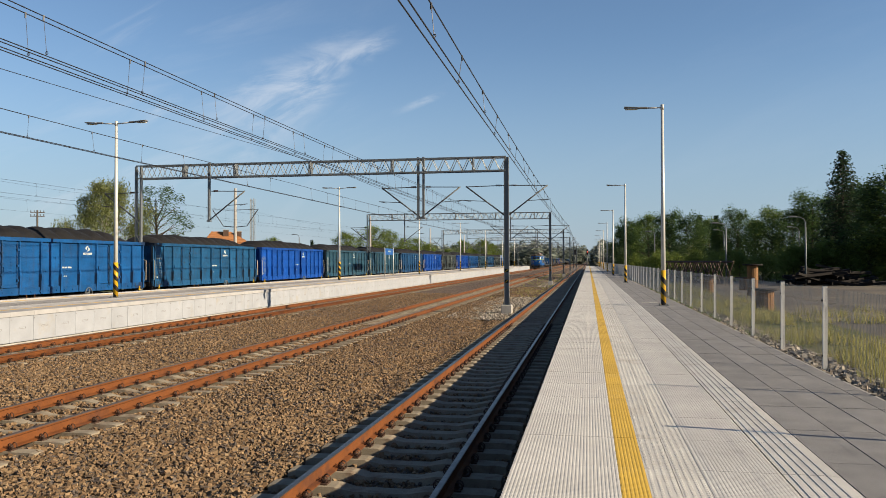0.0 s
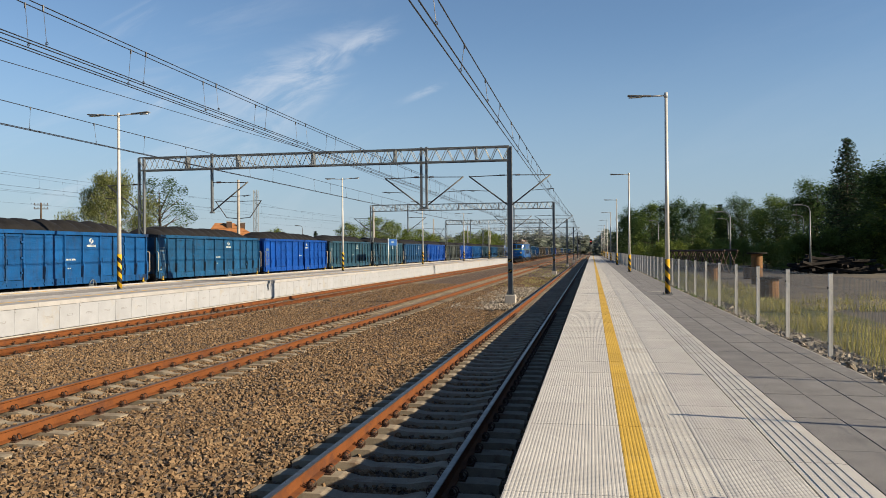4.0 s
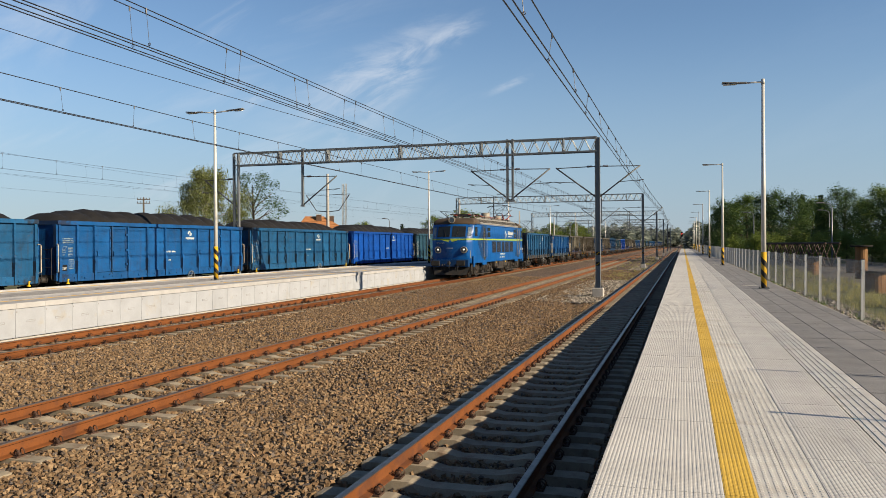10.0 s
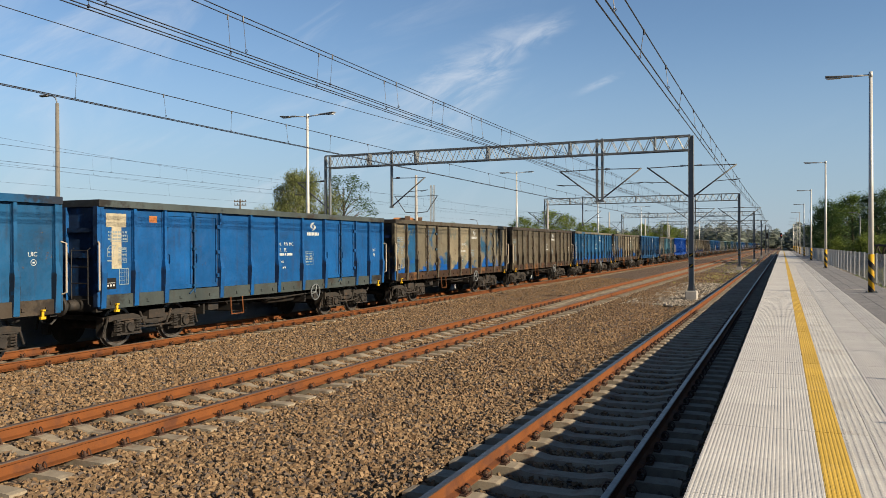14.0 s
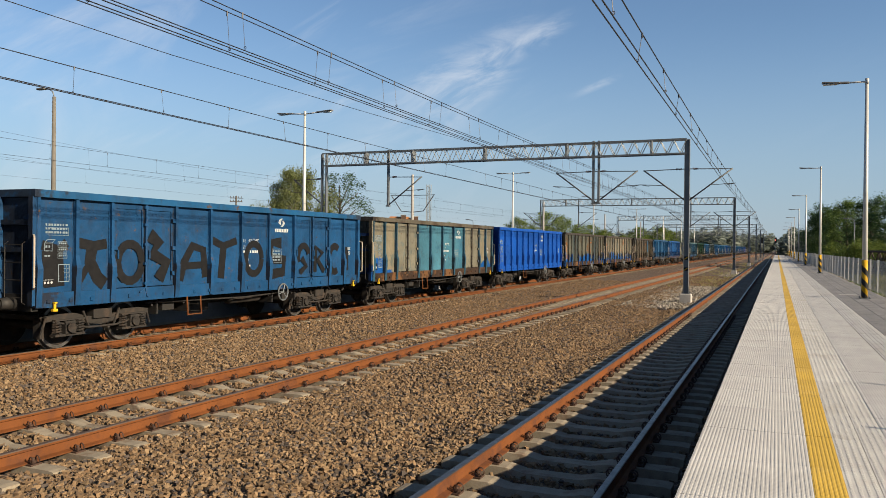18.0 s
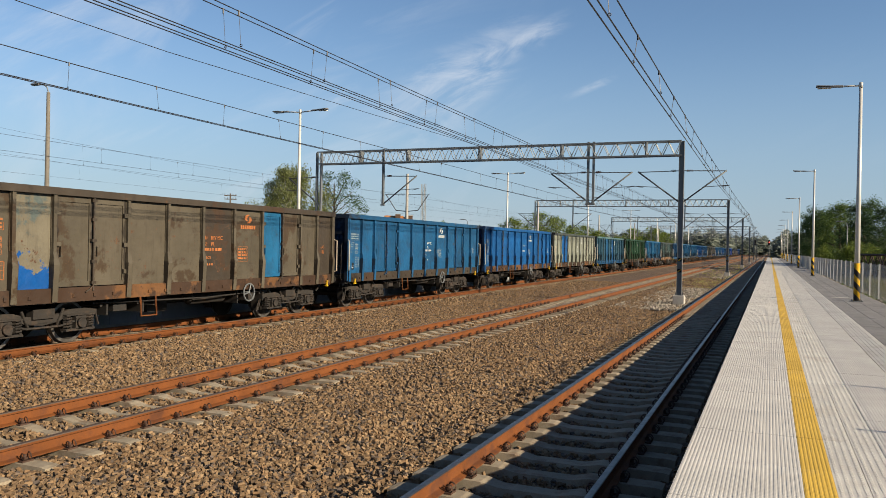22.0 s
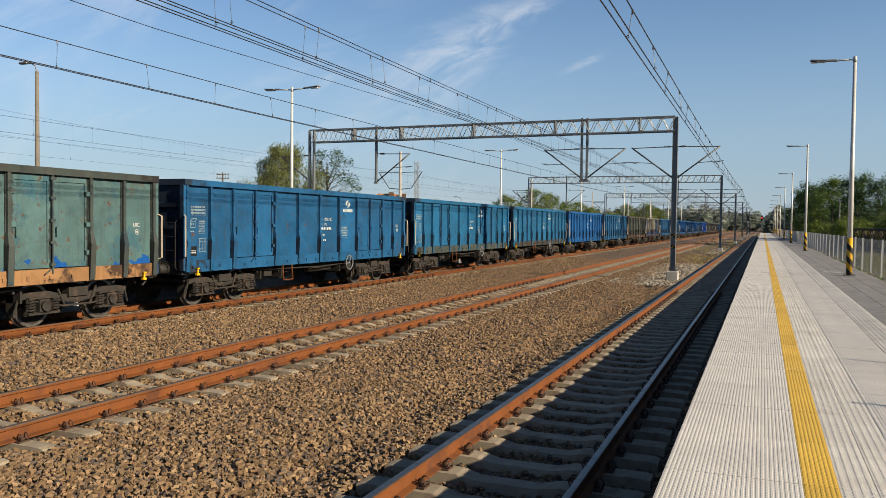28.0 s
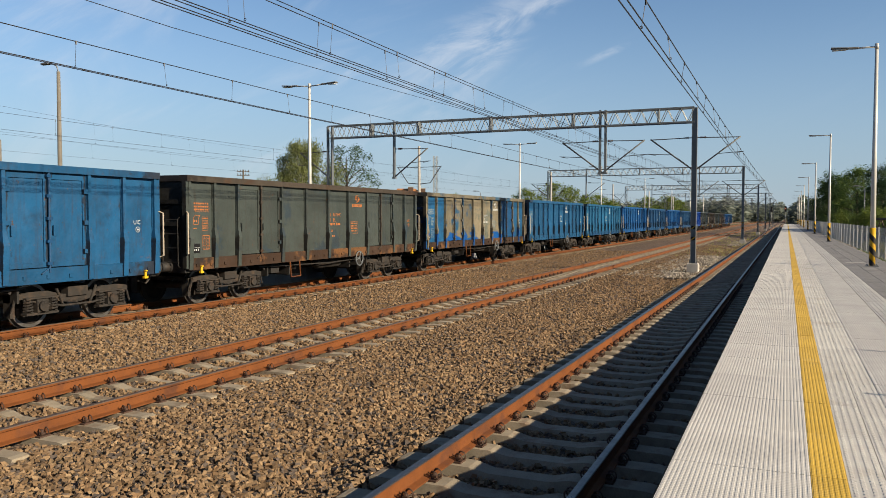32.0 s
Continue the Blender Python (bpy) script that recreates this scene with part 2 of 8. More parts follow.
CONCRETE = plain("concrete", (0.44, 0.425, 0.40), 0.85, var=0.16, scale=2.5, bump=0.25, vary=0.08)
SLEEPER = plain("sleeper_concrete", (0.35, 0.30, 0.225), 0.9, var=0.18, scale=5, bump=0.3, other=(0.27, 0.20, 0.14), amount=0.4, vary=0.12)
PAVER = plain("white_paver", (0.635, 0.625, 0.60), 0.8, var=0.10, scale=2.2, fine=140, bump=0.25, other=(0.55, 0.53, 0.49), amount=0.35, vary=0.05)
PAVER_YELLOW = plain("yellow_paver", (0.62, 0.385, 0.05), 0.75, var=0.14, scale=3, fine=140, bump=0.25, vary=0.16)
PAVER_GREY = plain("grey_paver", (0.27, 0.268, 0.272), 0.9, var=0.2, scale=3, fine=150, bump=0.8, vary=0.07)
PAVER_DULL = plain("dull_paver", (0.44, 0.44, 0.445), 0.9, var=0.14, scale=1.5, fine=120, bump=0.3, vary=0.06)


def broken_ribs(name, col, vary):
    """Ribbed paving: each rib is notched across every three centimetres, and the colour is a little darker in the
    notches.
    """
    k = Net(name)
    w = k.n.new("ShaderNodeTexWave")
    w.bands_direction = "Y"
    w.inputs["Scale"].default_value = 10.5
    k.l.new(k.co, w.inputs["Vector"])
    c = k.scaled(col, k.span(k.noise(2.0, 7), 0.3, 0.7, 0.90, 1.08))
    c = k.scaled(c, k.span(w.outputs["Fac"], 0.0, 0.5, 0.86, 1.02))
    c = k.scaled(c, k.span(k.noise(140, 3, 0.7), 0.3, 0.7, 0.94, 1.06))
    c = k.mix(k.span(k.noise(0.9, 9, 0.7), 0.56, 0.72, 0.0, 0.3), c, (0.40, 0.37, 0.32))
    c = k.scaled(c, k.span(k.rand, 0, 1, 1 - vary, 1 + vary))
    k.bump(w.outputs["Fac"], 0.5, 0.003)
    return k.put(c, 0.8)


PAVER_RIB = broken_ribs("white_ribbed_paver", (0.66, 0.65, 0.625), 0.03)
PAVER_YELLOW_RIB = broken_ribs("yellow_ribbed_paver", (0.72, 0.47, 0.075), 0.08)
JOINT = plain("dark_joint", (0.09, 0.085, 0.08), 0.95, var=0.2)
WALL_WHITE = plain("white_wall_panel", (0.40, 0.425, 0.47), 0.8, var=0.10, scale=1.6, bump=0.12, other=(0.40, 0.39, 0.37), amount=0.2, vary=0.03)
RUST = plain("rail_rust", (0.185, 0.060, 0.014), 0.8, var=0.2, scale=3, fine=90, bump=0.3, other=(0.12, 0.043, 0.018), amount=0.4)
RAIL_HEAD = plain("rail_head", (0.10, 0.065, 0.045), 0.6, 0.2, var=0.2, scale=6, bump=0.05)
RAIL_SHINY = plain("rail_head_polished", (0.17, 0.165, 0.165), 0.36, 0.85, var=0.12, scale=6, bump=0.04)
CLIP = plain("fastener_steel", (0.085, 0.045, 0.03), 0.7, 0.3, var=0.3)
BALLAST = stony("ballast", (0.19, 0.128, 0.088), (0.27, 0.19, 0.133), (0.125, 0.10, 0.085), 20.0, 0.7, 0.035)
STONES = per_island("ballast_stone", (0.195, 0.119, 0.062), (0.300, 0.207, 0.119), (0.118, 0.094, 0.078))
CRUSHED = per_island("pale_crushed_stone", (0.28, 0.24, 0.19), (0.44, 0.40, 0.34), (0.17, 0.145, 0.12))
GALV = plain("galvanised_steel", (0.20, 0.22, 0.235), 0.55, 0.4, var=0.12, scale=3, bump=0.06)
GALV_DARK = plain("weathered_steel", (0.10, 0.105, 0.11), 0.6, 0.4, var=0.2, scale=3, bump=0.1)
POLE_WHITE = plain("pale_lamp_paint", (0.66, 0.66, 0.63), 0.4, 0.1, var=0.05, scale=2, bump=0.03)
POLE_YELLOW = plain("warning_yellow", (0.72, 0.42, 0.02), 0.45, var=0.06, bump=0.03)
POLE_BLACK = plain("warning_black", (0.011, 0.011, 0.012), 0.5, var=0.1, bump=0.03)
LAMP_GREY = plain("luminaire_grey", (0.22, 0.22, 0.22), 0.5, 0.3, var=0.06)
LENS = plain("lamp_lens", (0.75, 0.75, 0.72), 0.2, var=0.03, bump=0)
WIRE = plain("copper_wire", (0.035, 0.035, 0.04), 0.5, 0.5, var=0.1, bump=0)
INSULATOR = plain("brown_insulator", (0.07, 0.035, 0.025), 0.25, var=0.1, bump=0)
FENCE_WHITE = plain("fence_post_zinc", (0.92, 0.90, 0.86), 0.7, 0.0, var=0.1, scale=3, bump=0.06)
FENCE_WIRE = plain("fence_wire_zinc", (0.62, 0.60, 0.55), 0.7, 0.0, var=0.08, bump=0)
BLACK_STEEL = plain("underframe_black", (0.010, 0.009, 0.009), 0.75, 0.1, var=0.3, scale=5, bump=0.25, other=(0.026, 0.018, 0.013), amount=0.45)
BOGIE = plain("bogie_grime", (0.019, 0.015, 0.0125), 0.85, 0.1, var=0.35, scale=6, bump=0.35, other=(0.05, 0.032, 0.021), amount=0.45)
TREAD = plain("wheel_tread", (0.35, 0.33, 0.31), 0.35, 0.85, var=0.15)
COAL = plain("coal", (0.012, 0.0115, 0.012), 0.75, var=0.4, scale=3, fine=25, bump=1.0)
WHITE_PAINT = plain("white_lettering", (0.52, 0.55, 0.56), 0.6, var=0.06, bump=0)
DIM_PAINT = plain("faded_lettering", (0.22, 0.28, 0.32), 0.7, var=0.15, bump=0)
ORANGE_PAINT = plain("orange_lettering", (0.42, 0.15, 0.05), 0.7, var=0.2, bump=0)
YELLOW_PAINT = plain("yellow_fitting", (0.75, 0.45, 0.02), 0.5, var=0.1)
BARE = plain("bare_handle", (0.52, 0.45, 0.36), 0.5, 0.1, var=0.1)
TURF = Net("rough_grass_soil")
_c = TURF.mix(TURF.span(TURF.noise(0.25, 7), 0.42, 0.58), (0.085, 0.10, 0.028), (0.15, 0.12, 0.065))
_c = TURF.mix(TURF.span(TURF.noise(1.4, 6), 0.55, 0.7), _c, (0.17, 0.15, 0.11))
TURF.bump(TURF.noise(9, 5), 0.8, 0.06)
TURF = TURF.put(TURF.scaled(_c, TURF.span(TURF.noise(14, 4), 0.3, 0.7, 0.7, 1.3)), 0.95)


# ---------------------------------------------------------------- mesh tools
def bx(bm, x0, x1, y0, y1, z0, z1, m=None):
    v = [bm.verts.new((x, y, z)) for z in (z0, z1) for x, y in ((x0, y0), (x1, y0), (x1, y1), (x0, y1))]
    for f in ((3, 2, 1, 0), (4, 5, 6, 7), (0, 1, 5, 4), (1, 2, 6, 5), (2, 3, 7, 6), (3, 0, 4, 7)):
        bm.faces.new([v[i] for i in f])
    if m is not None:
        for q in v:
            q.co = m @ q.co
    return v


def prism(bm, ring, a, b):
    """A ring of (u, v) swept from a to b; ring is a function value list of 3D offsets, a and b are added to it."""
    n = len(ring)
    lo = [bm.verts.new(Vector(p) + Vector(a)) for p in ring]
    hi = [bm.verts.new(Vector(p) + Vector(b)) for p in ring]
    for i in range(n):
        bm.faces.new((lo[i], lo[(i + 1) % n], hi[(i + 1) % n], hi[i]))
    bm.faces.new(lo[::-1])
    bm.faces.new(hi)


def rod(bm, a, b, r, n=6, r2=None):
    a, b = Vector(a), Vector(b)
    r2 = r if r2 is None else r2
    d = (b - a).normalized()
    u = d.orthogonal().normalized()
    w = d.cross(u)
    lo, hi = [], []
    for i in range(n):
        t = 2 * math.pi * (i + 0.5) / n
        o = u * math.cos(t) + w * math.sin(t)
        lo.append(bm.verts.new(a + o * r))
        hi.append(bm.verts.new(b + o * r2))
    for i in range(n):
        f = bm.faces.new((lo[i], lo[(i + 1) % n], hi[(i + 1) % n], hi[i]))
        f.smooth = n > 6
    bm.faces.new(lo[::-1])
    bm.faces.new(hi)


def pipe(bm, pts, r, n=5):
    """A bent tube through the points, as one skin."""
    pts = [Vector(p) for p in pts]
    rows = []
    for i, p in enumerate(pts):
        d = (pts[min(i + 1, len(pts) - 1)] - pts[max(i - 1, 0)]).normalized()
        u = d.cross(Vector((0.31, 0.52, 0.79))).normalized()
        w = d.cross(u)
        rows.append([bm.verts.new(p + (u * math.cos(6.2832 * k / n) + w * math.sin(6.2832 * k / n)) * r) for k in range(n)])
    for a, b in zip(rows, rows[1:]):
        for k in range(n):
            bm.faces.new((a[k], a[(k + 1) % n], b[(k + 1) % n], b[k]))
    bm.faces.new(rows[0][::-1])
    bm.faces.new(rows[-1])


def ringed(bm, c, axis, radius, r, n=16, k=5):
    """A torus."""
    axis = Vector(axis).normalized()
    u = axis.orthogonal().normalized()
    w = axis.cross(u)
    rows = []
    for i in range(n):
        t = 2 * math.pi * i / n
        o = u * math.cos(t) + w * math.sin(t)
        rows.append([bm.verts.new(Vector(c) + o * (radius + r * math.cos(2 * math.pi * j / k)) + axis * r * math.sin(2 * math.pi * j / k)) for j in range(k)])
    for i in range(n):
        for j in range(k):
            bm.faces.new((rows[i][j], rows[(i + 1) % n][j], rows[(i + 1) % n][(j + 1) % k], rows[i][(j + 1) % k]))


def meshed(name, bm, material):
    bmesh.ops.recalc_face_normals(bm, faces=bm.faces)
    me = bpy.data.meshes.new(name)
    bm.to_mesh(me)
    bm.free()
    if material:
        me.materials.append(material)
    return me


def piece(name, me, parent=None, m=None, label="", material=None):
    """One object on the mesh me, under parent, at m."""
    ob = new(name, me)
    ob.parent = parent
    if m is not None:
        ob.matrix_basis = m
    if label:
        ob["label"] = label
    if material is not None:
        ob.material_slots[0].link = "OBJECT"
        ob.material_slots[0].material = material
    return ob


def part(name, bm, material, parent=None, label="", m=None, bevel=0.0):
    ob = piece(name, meshed(name, bm, material), parent, m, label)
    if bevel:
        b = ob.modifiers.new("bevel", "BEVEL")
        b.width, b.segments, b.limit_method = bevel, 2, "ANGLE"
    return ob


def boxpart(name, dims, material, parent=None, label="", bevel=0.0):
    bm = bmesh.new()
    bx(bm, *dims)
    return part(name, bm, material, parent, label, None, bevel)


def stuff_mesh(name, verts, faces, material):
    me = bpy.data.meshes.new(name)
    me.from_pydata(verts, [], faces)
    me.materials.append(material)
    return me


def bars(bm, x, y0, y1, z0, z1, n, rng, words=3, face=1):
    """Unreadable lettering as plain bars on the plane x, in n lines."""
    h = (z1 - z0) / n
    for i in range(n):
        y, zz = y0, z1 - i * h
        for _ in range(words):
            w = (y1 - y0) / words * rng.uniform(0.45, 0.9)
            bx(bm, x, x + 0.004 * face, y, y + w, zz - h * 0.68, zz - h * 0.12)
            y += (y1 - y0) / words


def lettering(body, size, material, name, parent, m, label=""):
    """Words in the built-in font, as a mesh."""
    cu = bpy.data.curves.new(name, "FONT")
    cu.body, cu.size, cu.extrude, cu.align_x = body, size, 0.002, "LEFT"
    tmp = new(name, cu)
    me = bpy.data.meshes.new_from_object(tmp.evaluated_get(bpy.context.evaluated_depsgraph_get()))
    bpy.data.objects.remove(tmp)
    me.materials.clear()
    me.materials.append(material)
    return piece(name, me, parent, m, label)


# ---------------------------------------------------------------- the plan (metres; z = 0 is the top of the rails)
T1, T2, T3, T4 = -2.23, -8.32, -14.9, -24.2      # track centres
P1_EDGE, P1_BACK, P1_TOP = -0.545, 3.2, 0.76
P2_NEAR, P2_FAR, P2_TOP = -16.62, -22.5, 0.82
P_END = 228.0
rng = random.Random(7)
nrg = np.random.default_rng(11)


# ---------------------------------------------------------------- ground, ballast
def bed(x, y):
    """The ballast's height: a hollow runs along the foot of the near track's shoulder, and the spread is uneven."""
    z = -0.232 + 0.022 * np.sin(x * 2.3 + 0.7 * np.sin(y * 0.9)) * np.sin(y * 1.1 + x)
    hollow = np.exp(-((x + 4.25 + 0.12 * np.sin(y * 0.8)) / 0.34) ** 2) * (0.10 + 0.03 * np.sin(y * 2.1))
    crest = np.exp(-((x + 5.6) / 0.7) ** 2) * 0.045
    crib = sum(np.where(np.abs(x - c) < 1.3, d, 0.0) for c, d in ((T1, 0.05), (T2, 0.006), (T3, -0.008)))
    crib = crib - sum(np.where(np.abs(np.abs(x - c) - 1.3) < d, h, 0.0) for c, d, h in ((T2, 0.2, 0.006), (T3, 0.34, 0.018)))
    return z - hollow + crest - crib


def ground():
    xs = (-3000, -400, -60, -27.4, -26.6, 3.1, 3.22, 8, 40, 400, 3000)
    zs = (-0.6, -0.5, -0.4, -0.38, -0.5, -0.5, 0.69, 0.56, 0.45, 0.3, 0.2)
    ys = (-600, -60, 0, 40, 120, 300, 900, 3000)
    verts = [(x, y, z) for y in ys for x, z in zip(xs, zs)]
    n = len(xs)
    faces = [(j * n + i, j * n + i + 1, (j + 1) * n + i + 1, (j + 1) * n + i) for j in range(len(ys) - 1) for i in range(n - 1)]
    tagged(new("ground", stuff_mesh("ground", verts, faces, TURF)), "rough grass and bare soil beside the railway", "ground", kind="structure")


def ballast_bed(x0, x1, y0, y1, label):
    nx = max(2, int((x1 - x0) / 0.16))
    ys = list(np.arange(y0, 60, 0.6)) + list(np.arange(60, y1 + 1, 20))
    verts, faces = [], []
    for y in ys:
        for i in range(nx + 1):
            x = x0 + (x1 - x0) * i / nx
            z = float(bed(x, y)) - 0.012
            if i in (0, nx):
                z = -0.5
            verts.append((x, y, z))
    for j in range(len(ys) - 1):
        for i in range(nx):
            a = j * (nx + 1) + i
            faces.append((a, a + 1, a + nx + 2, a + nx + 1))
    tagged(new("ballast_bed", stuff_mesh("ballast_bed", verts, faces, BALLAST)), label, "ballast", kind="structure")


def scatter_stones(name, label, spots, size, material, z=None):
    """Loose stones, each a dented block, joined into one mesh."""
    n = len(spots)
    cube = np.array([(x, y, zz) for zz in (-1, 1) for x, y in ((-1, -1), (1, -1), (1, 1), (-1, 1))], float)
    v = cube[None] * (1 + nrg.uniform(-0.6, 0.35, (n, 8, 3)))
    v *= (size * nrg.uniform(0.55, 1.25, (n, 1, 1))) * np.stack([nrg.uniform(0.7, 1.2, n), nrg.uniform(0.7, 1.2, n), nrg.uniform(0.45, 0.9, n)], -1)[:, None]
    a, b = nrg.uniform(0, 6.28, n), nrg.uniform(-1.3, 1.3, n)
    ca, sa, cb, sb = np.cos(a), np.sin(a), np.cos(b), np.sin(b)
    y, zz = v[..., 1] * cb[:, None] - v[..., 2] * sb[:, None], v[..., 1] * sb[:, None] + v[..., 2] * cb[:, None]
    x = v[..., 0]
    v = np.stack([x * ca[:, None] - y * sa[:, None], x * sa[:, None] + y * ca[:, None], zz], -1)
    v += np.concatenate([spots, (np.full((n, 1), z) if z is not None else bed(spots[:, :1], spots[:, 1:])) + nrg.uniform(-0.012, 0.02, (n, 1))], 1)[:, None]
    q = np.array([(3, 2, 1, 0), (4, 5, 6, 7), (0, 1, 5, 4), (1, 2, 6, 5), (2, 3, 7, 6), (3, 0, 4, 7)])
    f = (q[None] + (np.arange(n) * 8)[:, None, None]).reshape(-1)
    me = bpy.data.meshes.new(name)
    me.vertices.add(n * 8)
    me.vertices.foreach_set("co", v.reshape(-1))
    me.loops.add(len(f))
    me.loops.foreach_set("vertex_index", f)
    me.polygons.add(n * 6)
    me.polygons.foreach_set("loop_start", np.arange(n * 6) * 4)
    me.polygons.foreach_set("loop_total", np.full(n * 6, 4))
    me.update(calc_edges=True)
    me.shade_flat()
    me.materials.append(material)
    tagged(new(name, me), label, "stones", kind="stuff")


def stone_spots(x0, x1, y0, y1, density):
    """Random spots, clear of the sleepers and rails."""
    n = int((x1 - x0) * (y1 - y0) * density)
    p = np.stack([nrg.uniform(x0, x1, n), nrg.uniform(y0, y1, n)], -1)
    free = np.ones(n, bool)
    for cx, near, half, reach in ((T1, 2.4, 0.135, 1.29), (T2, 2.57, 0.105, 1.18), (T3, 8.2, 0.1, 1.0)):
        off = np.abs((p[:, 1] - near + 0.3) % 0.6 - 0.3)
        dx = np.abs(p[:, 0] - cx)
        free &= ~((dx < reach) & (off < half)) & ~(np.abs(dx - 0.7525) < 0.085)
    return p[free]


# ---------------------------------------------------------------- tracks
RAIL = [(-0.075, -0.172), (0.075, -0.172), (0.075, -0.160), (0.012, -0.142), (0.009, -0.05), (0.034, -0.036), (0.036, -0.012),
        (-0.036, -0.012), (-0.034, -0.036), (-0.009, -0.05), (-0.012, -0.142), (-0.075, -0.160)]
HEAD = [(-0.036, -0.012), (0.036, -0.012), (0.031, -0.002), (0.0, 0.0), (-0.031, -0.002)]


def sleeper_mesh(wide):
    bm = bmesh.new()
    prof = ((-1.27, 0.0), (-1.2, 0.012), (-0.5, 0.012), (-0.3, -0.03), (0.3, -0.03), (0.5, 0.012), (1.2, 0.012), (1.27, 0.0))
    lo, a, b = [], [], []
    for x, z in prof:
        w = wide if abs(x) > 0.4 else wide - 0.02
        a.append([bm.verts.new((x, s * w, -0.195 + z)) for s in (-1, 1)])
        lo.append([bm.verts.new((x, s * (wide + 0.025), -0.33)) for s in (-1, 1)])
    for i in range(len(prof) - 1):
        bm.faces.new((a[i][0], a[i + 1][0], a[i + 1][1], a[i][1]))
        for s in (0, 1):
            bm.faces.new((a[i][s], a[i + 1][s], lo[i + 1][s], lo[i][s]))
    for i in (0, -1):
        bm.faces.new((a[i][0], a[i][1], lo[i][1], lo[i][0]))
    return meshed("sleeper", bm, SLEEPER)


def clip_mesh():
    """The spring clip on one side of a rail (towards +x)."""
    bm = bmesh.new()
    bx(bm, 0.075, 0.15, -0.07, 0.07, -0.19, -0.165)
    for s in (-1, 1):
        ringed(bm, (0.12, s * 0.042, -0.128), (0.25, 1, 0.1), 0.042, 0.0085, 10, 4)
    rod(bm, (0.10, 0, -0.17), (0.10, 0, -0.105), 0.016, 6)
    bx(bm, 0.07, 0.13, -0.018, 0.018, -0.155, -0.135)
    return meshed("spring_clip", bm, CLIP)


def track(name, cx, label, head, near, clips_to, y0=-14.0, y1=1400.0, n_parts=190):
    root = tagged(new(name), label, "track", group="running tracks", kind="structure")
    for s in (-1, 1):
        bm = bmesh.new()
        prism(bm, [(x, 0, z) for x, z in RAIL], (cx + s * 0.7525, y0, 0), (cx + s * 0.7525, y1, 0))
        r = part("rail", bm, RUST, root, "rust-brown steel rail")
        bm = bmesh.new()
        prism(bm, [(x, 0, z) for x, z in HEAD], (cx + s * 0.7525, y0, 0), (cx + s * 0.7525, y1, 0))
        part("running_surface", bm, head, r, "worn top of the rail head")
    sm, cm = sleeper_mesh(0.125 if cx == T1 else 0.1), clip_mesh()
    for i in range(n_parts):
        y = near + i * 0.6
        piece("sleeper", sm, root, pose(cx, y, 0))
        if y < clips_to:
            for s in (-1, 1):
                for f in (0, 180):
                    piece("spring_clip", cm, root, pose(cx + s * 0.7525, y, 0, 0, 0, f))
    bm = bmesh.new()
    y = near + n_parts * 0.6
    while y < 420:
        bx(bm, cx - 1.27, cx + 1.27, y - 0.125, y + 0.125, -0.3, -0.19)
        y += 0.6
    y = near - 0.6
    while y > -13.8:
        bx(bm, cx - 1.27, cx + 1.27, y - 0.125, y + 0.125, -0.3, -0.19)
        y -= 0.6
    tagged(part("far_sleepers", bm, SLEEPER, root), kind="stuff")


# ---------------------------------------------------------------- platforms
def ribbed(width, pitch, height, gap, base=0.08):
    """The cross profile of a ribbed paver, top at 0."""
    out, n = [(0, 0, -base)], int(width / pitch)
    off = (width - n * pitch) / 2
    out.append((0, 0, -height))
    for i in range(n):
        a = off + i * pitch
        out += [(a + gap * 0.5, 0, -height), (a + gap, 0, 0), (a + pitch - gap, 0, 0), (a + pitch - gap * 0.5, 0, -height)]
    return out + [(width, 0, -height), (width, 0, -base)]


def paver_mesh(name, width, pitch, height, gap, length, material):
    bm = bmesh.new()
    prism(bm, ribbed(width, pitch, height, gap), (0, 0.002, 0), (0, length - 0.002, 0))
    return meshed(name, bm, material)


def dotted_mesh(width, length, material):
    bm = bmesh.new()
    for x0, x1 in ((0.0, width / 2 - 0.002), (width / 2 + 0.002, width)):
        bx(bm, x0, x1, 0.002, length - 0.002, -0.08, -0.004)
    for i in range(8):
        for j in range(int(length / 0.05)):
            x, y = 0.027 + i * 0.0487 + (0.006 if i > 3 else 0.0), 0.025 + j * 0.05
            lo = [bm.verts.new((x + a * 0.013, y + b * 0.013, -0.004)) for a, b in ((-1, -1), (1, -1), (1, 1), (-1, 1))]
            hi = [bm.verts.new((x + a * 0.007, y + b * 0.007, 0.0)) for a, b in ((-1, -1), (1, -1), (1, 1), (-1, 1))]
            for k in range(4):
                bm.faces.new((lo[k], lo[(k + 1) % 4], hi[(k + 1) % 4], hi[k]))
            bm.faces.new(hi)
    return meshed("dotted_paver", bm, material)


